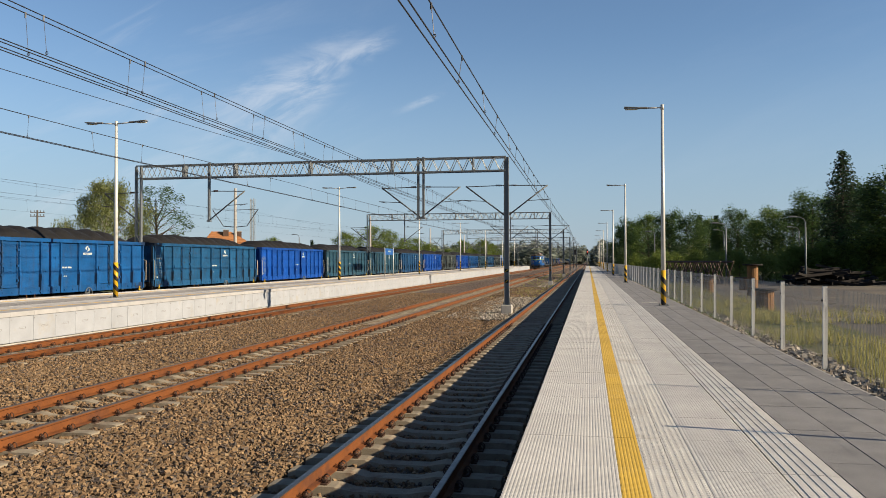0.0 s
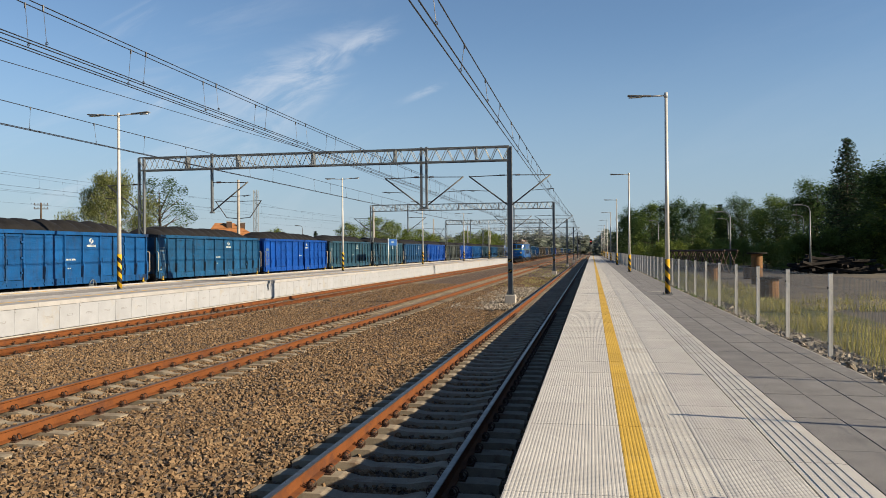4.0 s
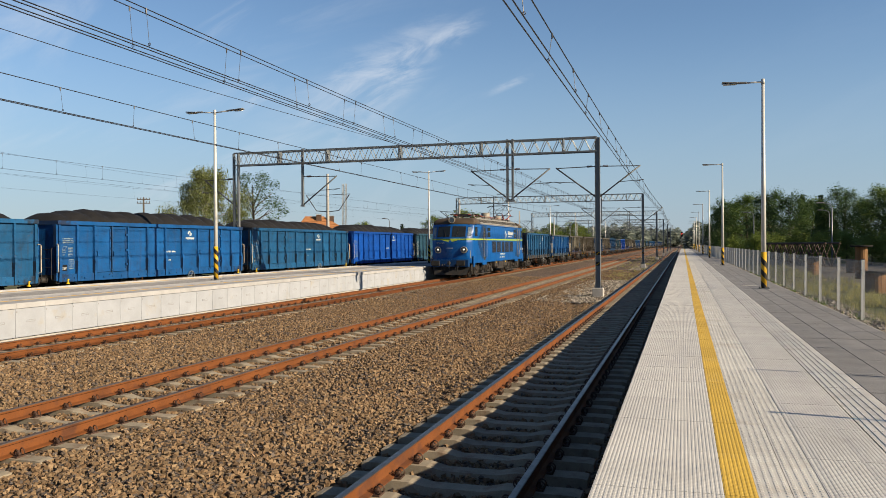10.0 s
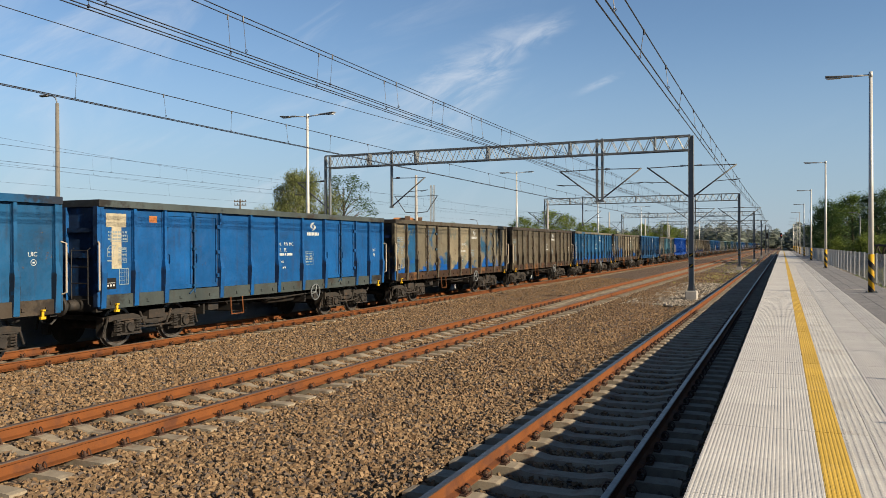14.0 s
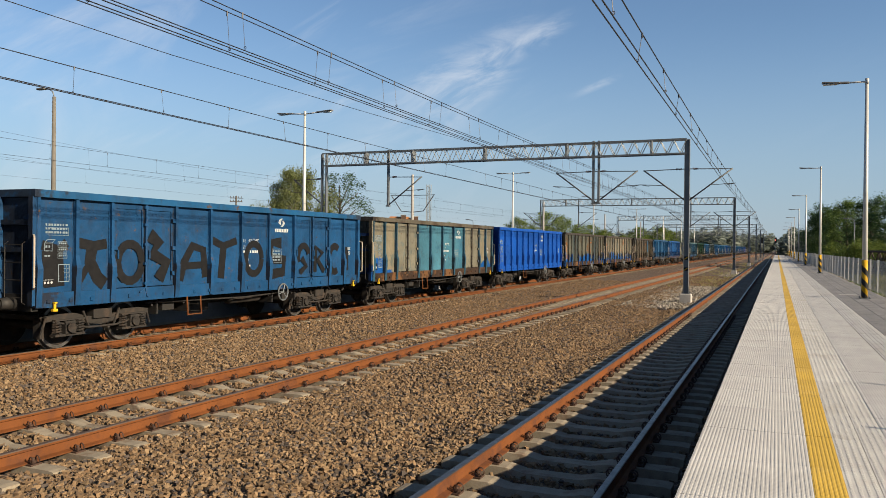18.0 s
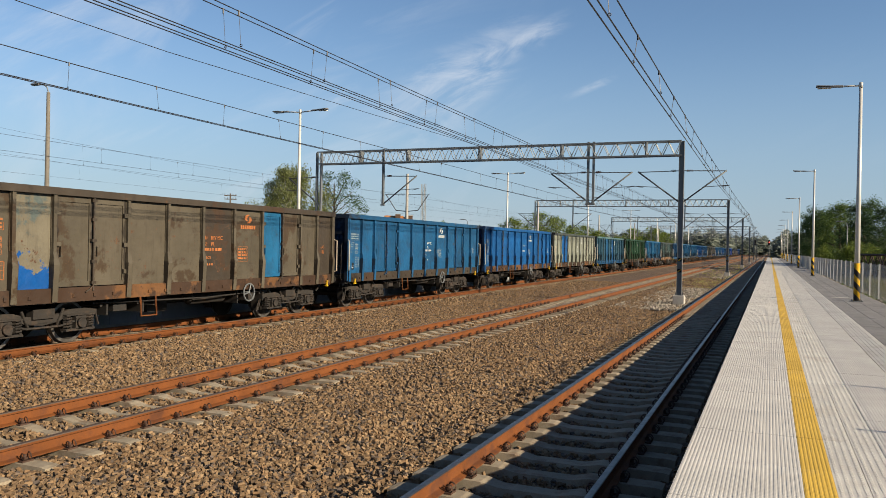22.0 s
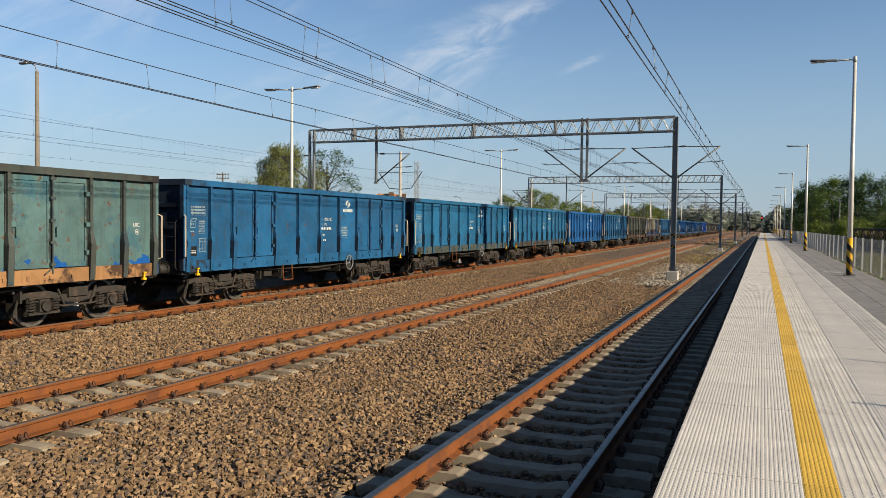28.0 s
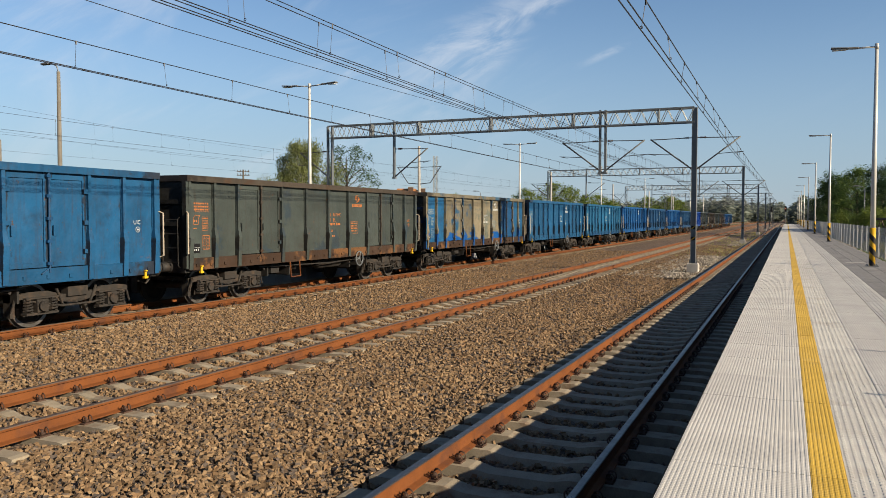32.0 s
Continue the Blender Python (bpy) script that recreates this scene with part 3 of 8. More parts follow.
def platform_near():
    root = tagged(new("platform"), "white and grey paved station platform with a yellow line", "platform", group="platforms", kind="structure")
    bm = bmesh.new()
    bx(bm, P1_EDGE + 0.12, P1_BACK, -14, P_END, -0.5, P1_TOP - 0.05)
    part("platform_body", bm, JOINT, root)
    bm = bmesh.new()
    prism(bm, [(P1_EDGE + 0.10, 0, -0.45), (P1_EDGE + 0.30, 0, -0.45), (P1_EDGE + 0.30, 0, 0.6), (P1_EDGE, 0, 0.66), (P1_EDGE, 0, 0.60), (P1_EDGE + 0.10, 0, 0.55)],
          (0, -14, 0), (0, P_END, 0))
    part("platform_wall", bm, CONCRETE, root, "grey concrete wall under the platform edge")
    rows = ((P1_EDGE, 0.236, 0.026, 0.0013, 0.007, PAVER_RIB, "edge_paver"), (0.238, 0.428, 0.027, 0.0013, 0.007, PAVER_YELLOW_RIB, "yellow_paver"),
            (0.831, 1.382, 0.026, 0.0012, 0.007, PAVER_RIB, "ribbed_paver"), (1.398, 1.787, 0.065, 0.0045, 0.009, PAVER, "grooved_paver"))
    near_y, near_n = -2.0, 70
    for x0, x1, pitch, h, gap, mt, nm in rows:
        me = paver_mesh(nm, x1 - x0, pitch, h, gap, 1.0, mt)
        for i in range(near_n):
            piece(nm, me, root, pose(x0, near_y + i, P1_TOP + rng.uniform(-0.0008, 0.0008)))
        bm = bmesh.new()
        for i in range(int(P_END - near_y - near_n)):
            prism(bm, ribbed(x1 - x0, max(pitch, 0.05), h, gap), (x0, near_y + near_n + i + 0.004, P1_TOP), (x0, near_y + near_n + i + 0.996, P1_TOP))
        for i in range(12):
            prism(bm, ribbed(x1 - x0, pitch, h, gap), (x0, near_y - 12 + i + 0.004, P1_TOP), (x0, near_y - 12 + i + 0.996, P1_TOP))
        tagged(part("far_" + nm, bm, mt, root), kind="stuff")
    me = dotted_mesh(0.40, 1.0, PAVER)
    for i in range(near_n):
        piece("dotted_paver", me, root, pose(0.43, near_y + i, P1_TOP))
    bm = bmesh.new()
    bx(bm, 0.43, 0.83, near_y + near_n, P_END, 0.68, P1_TOP - 0.002)
    bx(bm, 0.43, 0.83, near_y - 12, near_y, 0.68, P1_TOP - 0.002)
    tagged(part("far_dotted_paver", bm, PAVER, root), kind="stuff")
    bm = bmesh.new()
    bx(bm, 0.006, 0.392, 0.007, 1.193, -0.08, 0.0)
    me = meshed("grey_paver", bm, PAVER_GREY)
    for c in range(4):
        w = 1.0 if c < 3 else 0.55
        for i in range(56):
            ob = piece("grey_paver", me, root, pose(1.79 + c * 0.398, near_y + i * 1.2, P1_TOP - 0.003 + rng.uniform(-0.002, 0.001)))
            ob.scale.x = w
    bm = bmesh.new()
    for c in range(4):
        for i in range(-10, 126):
            y = near_y + (67.2 if i >= 0 else 0) + i * 1.2
            if y < P_END - 1.2:
                bx(bm, 1.793 + c * 0.398, 1.79 + c * 0.398 + (0.395 if c < 3 else 0.21), y, y + 1.19, 0.68, P1_TOP - 0.003)
    tagged(part("far_grey_paver", bm, PAVER_GREY, root), kind="stuff")
    # the pale drain plates across the grey pavers
    for y in (29.6, 58.0, 86.0):
        boxpart("access_plate", (1.95, 2.5, y, y + 0.55, P1_TOP - 0.01, P1_TOP + 0.004), CONCRETE, root, "pale concrete cover plate")
    boxpart("back_kerb", (3.2, 3.235, -14, P_END, 0.3, P1_TOP - 0.006), CONCRETE, root, "pale concrete kerb at the back")


def platform_far():
    root = tagged(new("platform"), "island platform with a white panelled wall", "platform", group="platforms", kind="structure")
    bm = bmesh.new()
    bx(bm, P2_FAR + 0.1, P2_NEAR - 0.12, 4, P_END + 10, -0.5, P2_TOP - 0.03)
    part("platform_body", bm, CONCRETE, root)
    bm = bmesh.new()
    bx(bm, -0.10, 0.0, 0.004, 0.996, -0.08, P2_TOP - 0.15)
    for z in (0.30, 0.345):
        bx(bm, 0.0, 0.003, 0.37, 0.66, z, z + 0.008)
    for y in (0.37, 0.652):
        bx(bm, 0.0, 0.003, y, y + 0.008, 0.30, 0.353)
    bx(bm, 0.0, 0.003, 0.03, 0.06, 0.57, 0.61)
    for f in list(bm.faces)[6:]:
        f.material_index = 1
    me = meshed("wall_panel", bm, WALL_WHITE)
    me.materials.append(PAVER_GREY)
    for i in range(120):
        piece("wall_panel", me, root, pose(P2_NEAR - 0.05, 6.4 + i, 0))
    bm = bmesh.new()
    for i in range(98):
        bx(bm, P2_NEAR - 0.15, P2_NEAR - 0.05, 126.405 + i, 127.395 + i, -0.08, P2_TOP - 0.17)
    tagged(part("far_wall_panel", bm, WALL_WHITE, root), kind="stuff")
    # an added dark strip over the ballast, in place of the shaded gap here
    boxpart("drain_channel", (P2_NEAR - 0.15, P2_NEAR + 0.34, 4, P_END + 10, -0.5, -0.17), JOINT, root, "dark strip added for the shaded gap at the wall foot")
    boxpart("wall_backing", (P2_NEAR - 0.3, P2_NEAR - 0.15, 4, P_END + 10, -0.4, P2_TOP - 0.15), JOINT, root)
    bm = bmesh.new()
    bx(bm, -0.85, -0.02, 0.003, 0.997, -0.14, 0.0)
    me = meshed("coping_slab", bm, PAVER_DULL)
    for i in range(120):
        piece("coping_slab", me, root, pose(P2_NEAR, 6.4 + i, P2_TOP))
    bm = bmesh.new()
    for i in range(98):
        bx(bm, P2_NEAR - 0.85, P2_NEAR + 0.03, 126.405 + i, 127.395 + i, P2_TOP - 0.14, P2_TOP)
    tagged(part("far_coping_slab", bm, PAVER_DULL, root), kind="stuff")
    for x0, x1, mt, nm, lb in ((-17.66, -17.47, PAVER_YELLOW, "yellow_line", "yellow ribbed warning line"), (-18.1, -17.66, PAVER_DULL, "tactile_strip", "pale dotted strip"),
                               (-19.0, -18.1, PAVER_DULL, "white_paving", "pale ribbed paving"), (-20.6, -19.0, PAVER_GREY, "grey_paving", "grey paving"),
                               (-21.3, -20.6, PAVER_DULL, "white_paving", "pale ribbed paving"), (-21.5, -21.3, PAVER_YELLOW, "yellow_line", "yellow ribbed warning line"),
                               (P2_FAR, -21.5, PAVER, "coping", "pale edge slabs")):
        bm = bmesh.new()
        prism(bm, ribbed(x1 - x0, 0.09, 0.008, 0.02), (x0, 4, P2_TOP), (x0, P_END + 10, P2_TOP))
        part(nm, bm, mt, root, lb)


# ---------------------------------------------------------------- lamps
def striped_pole(root, h, stripe_to, r0, r1):
    bm = bmesh.new()
    rod(bm, (0, 0, 0), (0, 0, h), r0, 14, r1)
    part("pole", bm, POLE_WHITE, root)
    bm = bmesh.new()
    rod(bm, (0, 0, 0.02), (0, 0, stripe_to), r0 + 0.004, 14, r0 + 0.003)
    band = part("warning_band", bm, POLE_YELLOW, root, "yellow band with black diagonal stripes")
    # black diagonals wound round the band
    n, count = 20, 3 if stripe_to < 1.3 else 4
    for k in range(count):
        bm = bmesh.new()
        za = 0.02 + k * 0.40 - 0.16
        rows = []
        for i in range(n + 1):
            t = math.pi / 2 + 2 * math.pi * i / n
            dz = 0.30 * (1 - 2 * i / n)
            rows.append([bm.verts.new(((r0 + 0.0065) * math.cos(t), (r0 + 0.0065) * math.sin(t), min(max(za + dz + q, 0.02), stripe_to))) for q in (0.10, 0.30)])
        for a, b in zip(rows, rows[1:]):
            if a[1].co.z - a[0].co.z > 0.001 or b[1].co.z - b[0].co.z > 0.001:
                bm.faces.new((a[0], b[0], b[1], a[1]))
        for v in [v for v in bm.verts if not v.link_faces]:
            bm.verts.remove(v)
        part("black_stripe", bm, POLE_BLACK, band)
    bm = bmesh.new()
    bx(bm, -0.17, 0.17, -0.17, 0.17, 0, 0.02)
    for a in (-0.13, 0.13):
        for b in (-0.13, 0.13):
            rod(bm, (a, b, 0.02), (a, b, 0.06), 0.018, 6)
    part("base_plate", bm, GALV, root)


def luminaire(root, x, z, s):
    """A flat street-light head that points along s on x."""
    bm = bmesh.new()
    ring = [(0, -0.06, 0.0), (0, 0.06, 0.0), (0, 0.06, 0.05), (0, 0.0, 0.075), (0, -0.06, 0.05)]
    prism(bm, ring, (x, 0, z), (x + s * 0.28, 0, z + 0.01))
    prism(bm, [(0, q[1] * 2.3, q[2] * 0.75) for q in ring], (x + s * 0.28, 0, z + 0.015), (x + s * 0.78, 0, z + 0.05))
    head = part("luminaire", bm, LAMP_GREY, root, "flat grey lamp head", bevel=0.012)
    boxpart("lens", (*sorted((x + s * 0.34, x + s * 0.74)), -0.11, 0.11, z - 0.002, z + 0.018), LENS, head)


def lamp_single():
    root = tagged(new("platform_lamp"), "tall pale platform lamp with a black-and-yellow striped foot", "street lamp", "lamps along the near platform")
    striped_pole(root, 6.85, 1.2, 0.088, 0.05)
    bm = bmesh.new()
    rod(bm, (0, 0, 6.80), (-0.62, 0, 6.80), 0.028, 8)
    rod(bm, (0, 0, 6.72), (0, 0, 6.90), 0.058, 10)
    part("arm", bm, POLE_WHITE, root)
    luminaire(root, -0.5, 6.77, -1)
    return root


def lamp_double():
    root = tagged(new("platform_lamp"), "pale double-headed platform lamp with a striped foot", "street lamp", "lamps along the island platform")
    striped_pole(root, 7.3, 1.45, 0.095, 0.05)
    bm = bmesh.new()
    for s in (-1, 1):
        rod(bm, (0, 0, 7.22), (s * 0.75, 0, 7.27), 0.028, 8)
    rod(bm, (0, 0, 7.14), (0, 0, 7.34), 0.058, 10)
    part("arm", bm, POLE_WHITE, root)
    for s in (-1, 1):
        luminaire(root, s * 0.6, 7.24, s)
    return root


# ---------------------------------------------------------------- overhead line
G_YS = (37.4, 81.0, 124.5, 168.0, 212.0, 262.0)
G_R, G_L, G_TOP, G_BOT = -3.8, -23.0, 7.25, 6.6


def arm_set(root, x, side, z=4.4):
    """A cantilever: sloped tube, top tie and steady arm, towards side."""
    bm = bmesh.new()
    rod(bm, (x, 0, z), (x + side * 1.95, 0, z + 1.48), 0.035, 8)
    part("sloped_tube", bm, GALV_DARK, root)
    bm = bmesh.new()
    rod(bm, (x, 0, z + 1.5), (x + side * 1.9, 0, z + 1.46), 0.022, 6)
    part("tie_rod", bm, GALV_DARK, root)
    bm = bmesh.new()
    for k in range(5):
        rod(bm, (x + side * (0.25 + k * 0.05), 0, z + 1.5), (x + side * (0.275 + k * 0.05), 0, z + 1.5), 0.05, 8)
    part("insulator", bm, INSULATOR, root)
    bm = bmesh.new()
    rod(bm, (x + side * 1.0, 0, z + 0.75), (x + side * 2.1, 0, z + 0.82), 0.016, 6)
    rod(bm, (x + side * 2.1, 0, z + 0.82), (x + side * 1.7, 0, z + 0.74), 0.012, 6)
    part("steady_arm", bm, GALV_DARK, root)


def mast(root, x, top, lattice=False):
    bm = bmesh.new()
    if lattice:
        for sx in (-0.14, 0.14):
            bx(bm, x + sx - 0.035, x + sx + 0.035, -0.09, 0.09, 0.1, top)
        z, s = 0.4, 1
        while z < top - 0.5:
            for y in (-0.08, 0.08):
                rod(bm, (x - s * 0.12, y, z), (x + s * 0.12, y, z + 0.42), 0.014, 4)
            z, s = z + 0.42, -s
    else:
        bx(bm, x - 0.115, x - 0.10, -0.13, 0.13, 0.2, top)
        bx(bm, x + 0.10, x + 0.115, -0.13, 0.13, 0.2, top)
        bx(bm, x - 0.105, x + 0.105, -0.08, -0.065, 0.2, top)
        bx(bm, x - 0.105, x + 0.105, 0.065, 0.08, 0.2, top)
        bx(bm, x - 0.19, x + 0.19, -0.19, 0.19, 0.2, 0.225)
        for a in (-0.15, 0.15):
            prism(bm, [(x + a * 0.7, -0.008, 0.22), (x + a * 1.2, -0.008, 0.22), (x + a * 0.7, -0.008, 0.62)], (0, 0, 0), (0, 0.016, 0))
    part("mast", bm, GALV, root, "grey steel mast")
    bm = bmesh.new()
    bx(bm, x - 0.25, x + 0.25, -0.25, 0.25, -0.6, 0.2)
    part("foundation", bm, CONCRETE, root, "pale concrete foundation block", bevel=0.03)
    if not lattice:
        for z in (1.25, 1.75):
            pl = boxpart("warning_plate", (x - 0.1, x + 0.1, -0.087, -0.081, z, z + 0.16), POLE_BLACK, root, "small black danger plate")
            bm = bmesh.new()
            prism(bm, [(x - 0.1, 0, z + 0.02), (x - 0.04, 0, z + 0.02), (x + 0.1, 0, z + 0.14), (x + 0.04, 0, z + 0.14)], (0, -0.09, 0), (0, -0.0875, 0))
            part("stripe", bm, POLE_YELLOW, pl, "yellow stripe")


def gantry(near=True):
    root = tagged(new("catenary_gantry"), "grey steel lattice gantry that carries the overhead wires", "gantry", "gantries over the tracks")
    mast(root, G_R, G_TOP)
    mast(root, G_L, G_TOP, True)
    for z in (G_BOT, G_TOP):
        for y in (-0.24, 0.24):
            boxpart("chord", (G_L, G_R, y - 0.03, y + 0.03, z - 0.03, z + 0.03), GALV, root)
    cells = 64
    step = (G_R - G_L) / cells
    bm = bmesh.new()
    rod(bm, (0, 0, G_BOT), (step, 0, G_TOP), 0.018, 4)
    up = meshed("diagonal", bm, GALV)
    bm = bmesh.new()
    rod(bm, (0, 0, G_TOP), (step, 0, G_BOT), 0.018, 4)
    dn = meshed("diagonal", bm, GALV)
    for i in range(cells if near else 0):
        piece("diagonal", up if i % 2 else dn, root, pose(G_L + i * step, -0.24, 0))
    bm = bmesh.new()
    for i in range(cells):
        x, a, b = G_L + i * step, (G_TOP, G_BOT)[i % 2], (G_BOT, G_TOP)[i % 2]
        for y in (0.24,) if near else (0.24, -0.24):
            rod(bm, (x, y, a), (x + step, y, b), 0.018, 4)
        if i % 4 == 1:
            for z in (G_TOP, G_BOT):
                rod(bm, (x, -0.24 * (-1) ** (i // 2), z), (x + step * 2, 0.24 * (-1) ** (i // 2), z), 0.014, 4)
    tagged(part("rear_lacing", bm, GALV, root), kind="stuff")
    for x in (-20.4, -17.6, -13.6, -9.4, -5.4):
        boxpart("post", (x - 0.03, x + 0.03, -0.25, 0.25, G_BOT, G_TOP), GALV, root)
    for x, w in ((-19.05, 0.0), (-7.97, 0.13)):
        bm = bmesh.new()
        for s in ((-w, w) if w else (0,)):
            bx(bm, x + s - 0.05, x + s + 0.05, -0.07, 0.07, 4.35, G_TOP + 0.1)
        bx(bm, x - w - 0.1, x + w + 0.1, -0.08, 0.08, 4.33, 4.41)
        part("drop_post", bm, GALV, root)
    arm_set(root, G_R, 1)
    arm_set(root, G_R, -1)
    arm_set(root, -7.97, 1)
    arm_set(root, -7.97, -1)
    arm_set(root, -19.05, 1)
    arm_set(root, G_L, -1)
    return root


def catenary(name, label, spans, x_c, z_c, x_m, z_m, sag, contacts=2, r=0.011, drops=16):
    """Contact wires, a sagging messenger and its droppers, span by span."""
    root = tagged(new(name), label, "overhead wire", "overhead wires")
    xs = [x_c + (k - (contacts - 1) / 2) * 0.11 for k in range(contacts)]
    def stagger(y):
        """The contact wire's sideways zigzag at y."""
        for i, (a, b) in enumerate(zip(spans, spans[1:])):
            if a <= y <= b:
                return (0.12 if i % 2 else -0.12) * (1 - 2 * (y - a) / (b - a))
        return 0.0

    for x in xs:
        bm, pts = bmesh.new(), []
        for a, b in zip(spans, spans[1:]):
            pts += [(x + stagger(a + (b - a) * q / 4 + 0.01), a + (b - a) * q / 4, z_c - 0.02 * (1 - abs(2 * q / 4 - 1))) for q in range(4)]
        pipe(bm, pts, r, 5)
        part("contact_wire", bm, WIRE, root)
    bm, dr, pts = bmesh.new(), [], []
    for a, b in zip(spans, spans[1:]):
        for q in range(drops):
            u = q / drops
            y = a + (b - a) * u
            pts.append((x_m + stagger(y), y, z_m - sag * 4 * u * (1 - u)))
            if q and -6 < y < 200:
                dr.append(pts[-1])
    pipe(bm, pts, r, 5)
    part("messenger_wire", bm, WIRE, root)
    far = bmesh.new()
    for k, p in enumerate(dr):
        bm = bmesh.new() if p[1] < 48 else far
        x = xs[k % contacts] + stagger(p[1])
        rod(bm, p, (x, p[1], z_c), r * 0.5, 4)
        ringed(bm, (x, p[1], z_c + 0.03), (0, 1, 0), 0.022, 0.006, 8, 4)
        rod(bm, (p[0], p[1], p[2] - 0.07), (p[0], p[1], p[2] + 0.015), r * 1.6, 5)
        if bm is not far:
            part("dropper", bm, WIRE, root)
    tagged(part("far_droppers", far, WIRE, root), kind="stuff")


ground()
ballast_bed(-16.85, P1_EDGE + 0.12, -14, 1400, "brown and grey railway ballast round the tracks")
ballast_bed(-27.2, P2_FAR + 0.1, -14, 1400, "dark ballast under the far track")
track("railway_track", T1, "track with rusty rails on pale concrete sleepers beside the platform", RAIL_SHINY, 2.4, 30)
track("railway_track", T2, "middle track with rusty rails on pale concrete sleepers", RAIL_HEAD, 2.57, 34)
track("railway_track", T3, "track with rusty rails beside the island platform", RAIL_HEAD, 8.2, 34, n_parts=120)
track("railway_track", T4, "track behind the island platform", RAIL_HEAD, 14.0, 0, n_parts=1)
platform_near()
platform_far()
first = lamp_single()
first.matrix_basis = pose(2.55, 27.9, P1_TOP)
for i in range(1, 8):
    copy_thing(first, pose(2.55 + 0.02 * i, 27.9 + 28.4 * i, P1_TOP))
first = lamp_double()
first.matrix_basis = pose(-19.3, 29.7, P2_TOP)
for i in range(1, 7):
    copy_thing(first, pose(-19.3, 29.7 + 29.9 * i, P2_TOP))
first = gantry()
first.matrix_basis = pose(0, G_YS[0], 0)
copy_thing(first, pose(0, G_YS[1], 0))
first = gantry(False)
first.matrix_basis = pose(0, G_YS[2], 0)
for y in G_YS[3:]:
    copy_thing(first, pose(0, y, 0))
SPANS = (-62, -6.1, *G_YS, 320, 380)
catenary("overhead_line", "overhead wires with droppers above the near track", SPANS, -2.06, 5.27, -2.05, 5.86, 0.14)
catenary("overhead_line", "overhead wires with droppers above the middle track", SPANS, -7.85, 5.33, -7.85, 6.0, 0.1, 2, 0.0085)
catenary("overhead_line", "second set of overhead wires above the middle track", SPANS, -8.15, 5.33, -8.15, 6.06, 0.1, 2, 0.0085)
catenary("overhead_line", "overhead wires with droppers above the far track", SPANS, -14.45, 5.58, -14.47, 6.21, 0.05, 2, 0.011)
catenary("overhead_line", "overhead wires above the coal wagons", SPANS, -24.7, 5.3, -24.7, 5.9, 0.05, 1, 0.006)


# ---------------------------------------------------------------- wagons
SIDE_A = (-6.5, -5.5, -4.55, -2.55, -1.27, 0.0, 1.27, 2.55, 4.55, 5.5, 6.5)
SIDE_B = tuple(-6.5 + i * 13.0 / 12 for i in range(13))
PAINTS = {}


def paint(key, base, other=None, amount=0.0, rust=0.2, dirt=0.3, low=0.0):
    if key not in PAINTS:
        PAINTS[key] = wagon_paint("wagon_paint_" + key, base, other, amount, rust, dirt, low)
    return PAINTS[key]


ROYAL = paint("royal_blue", (0.00368, 0.07176, 0.3864), rust=-0.3, dirt=0.12)
MID = paint("mid_blue", (0.0068, 0.08925, 0.289), rust=0.25, dirt=0.42)
SEA = paint("sea_blue", (0.0125, 0.095, 0.232), rust=0.42, dirt=0.52)
STEEL = paint("steel_blue", (0.0104, 0.0704, 0.188), rust=0.42, dirt=0.52)
TEAL = paint("faded_teal", (0.014, 0.118, 0.262), rust=0.36, dirt=0.48)
DUSK = paint("grey_teal", (0.026, 0.085, 0.135), (0.018, 0.08, 0.165), 0.4, 0.2, 0.45)
BLOTCH = paint("blue_with_cream_blotches", (0.0144, 0.092, 0.216), (0.208, 0.192, 0.12), 0.14, 0.4, 0.45, 0.35)
MIXED = paint("blue_over_tan", (0.17, 0.153, 0.1122), (0.01496, 0.0884, 0.1836), 0.42, 0.5, 0.45, 0.3)
TAN = paint("weathered_tan", (0.231, 0.203, 0.1435), (0.14, 0.161, 0.14), 0.45, 0.45, 0.4, 0.2)
TANBLUE = paint("tan_with_blue_foot", (0.1972, 0.1802, 0.136), (0.102, 0.136, 0.136), 0.4, 0.5, 0.42, 0.75)
TOUCHED = paint("tan_half_covered_in_blue", (0.20, 0.18, 0.136), (0.1, 0.136, 0.136), 0.4, 0.45, 0.4, 1.5)
OLIVE = paint("rusty_olive", (0.1066, 0.0936, 0.0702), (0.0676, 0.0468, 0.0286), 0.4, 0.5, 0.55)
OLIVEBLUE = paint("olive_with_blue_foot", (0.1178, 0.124, 0.1023), (0.1054, 0.0682, 0.0372), 0.5, 0.55, 0.5, 0.7)
BROWN = paint("brown_grime", (0.06, 0.0492, 0.0384), (0.072, 0.042, 0.0252), 0.35, 0.5, 0.6)
PALE = paint("pale_grey_green", (0.2652, 0.2886, 0.2457), (0.2106, 0.234, 0.2106), 0.4, 0.25, 0.4)
SAGE = paint("sage_green", (0.088, 0.170, 0.182), (0.048, 0.140, 0.185), 0.4, 0.62, 0.5, -0.15)
WASHED = paint("washed_out_teal", (0.060, 0.186, 0.265), (0.042, 0.150, 0.245), 0.4, 0.5, 0.45)
STONE = paint("greyed_tan", (0.215, 0.205, 0.160), (0.135, 0.165, 0.155), 0.4, 0.5, 0.42)
SILL_TAN = paint("orange_tan_sill", (0.30, 0.165, 0.075), (0.075, 0.042, 0.025), 0.35, 0.45, 0.45)
SLATE = paint("slate_grey_green", (0.0589, 0.0744, 0.0713), (0.031, 0.0558, 0.0744), 0.35, 0.4, 0.55)
GREEN = paint("dull_green", (0.014, 0.0595, 0.0294), (0.042, 0.0455, 0.0294), 0.35, 0.3, 0.5)
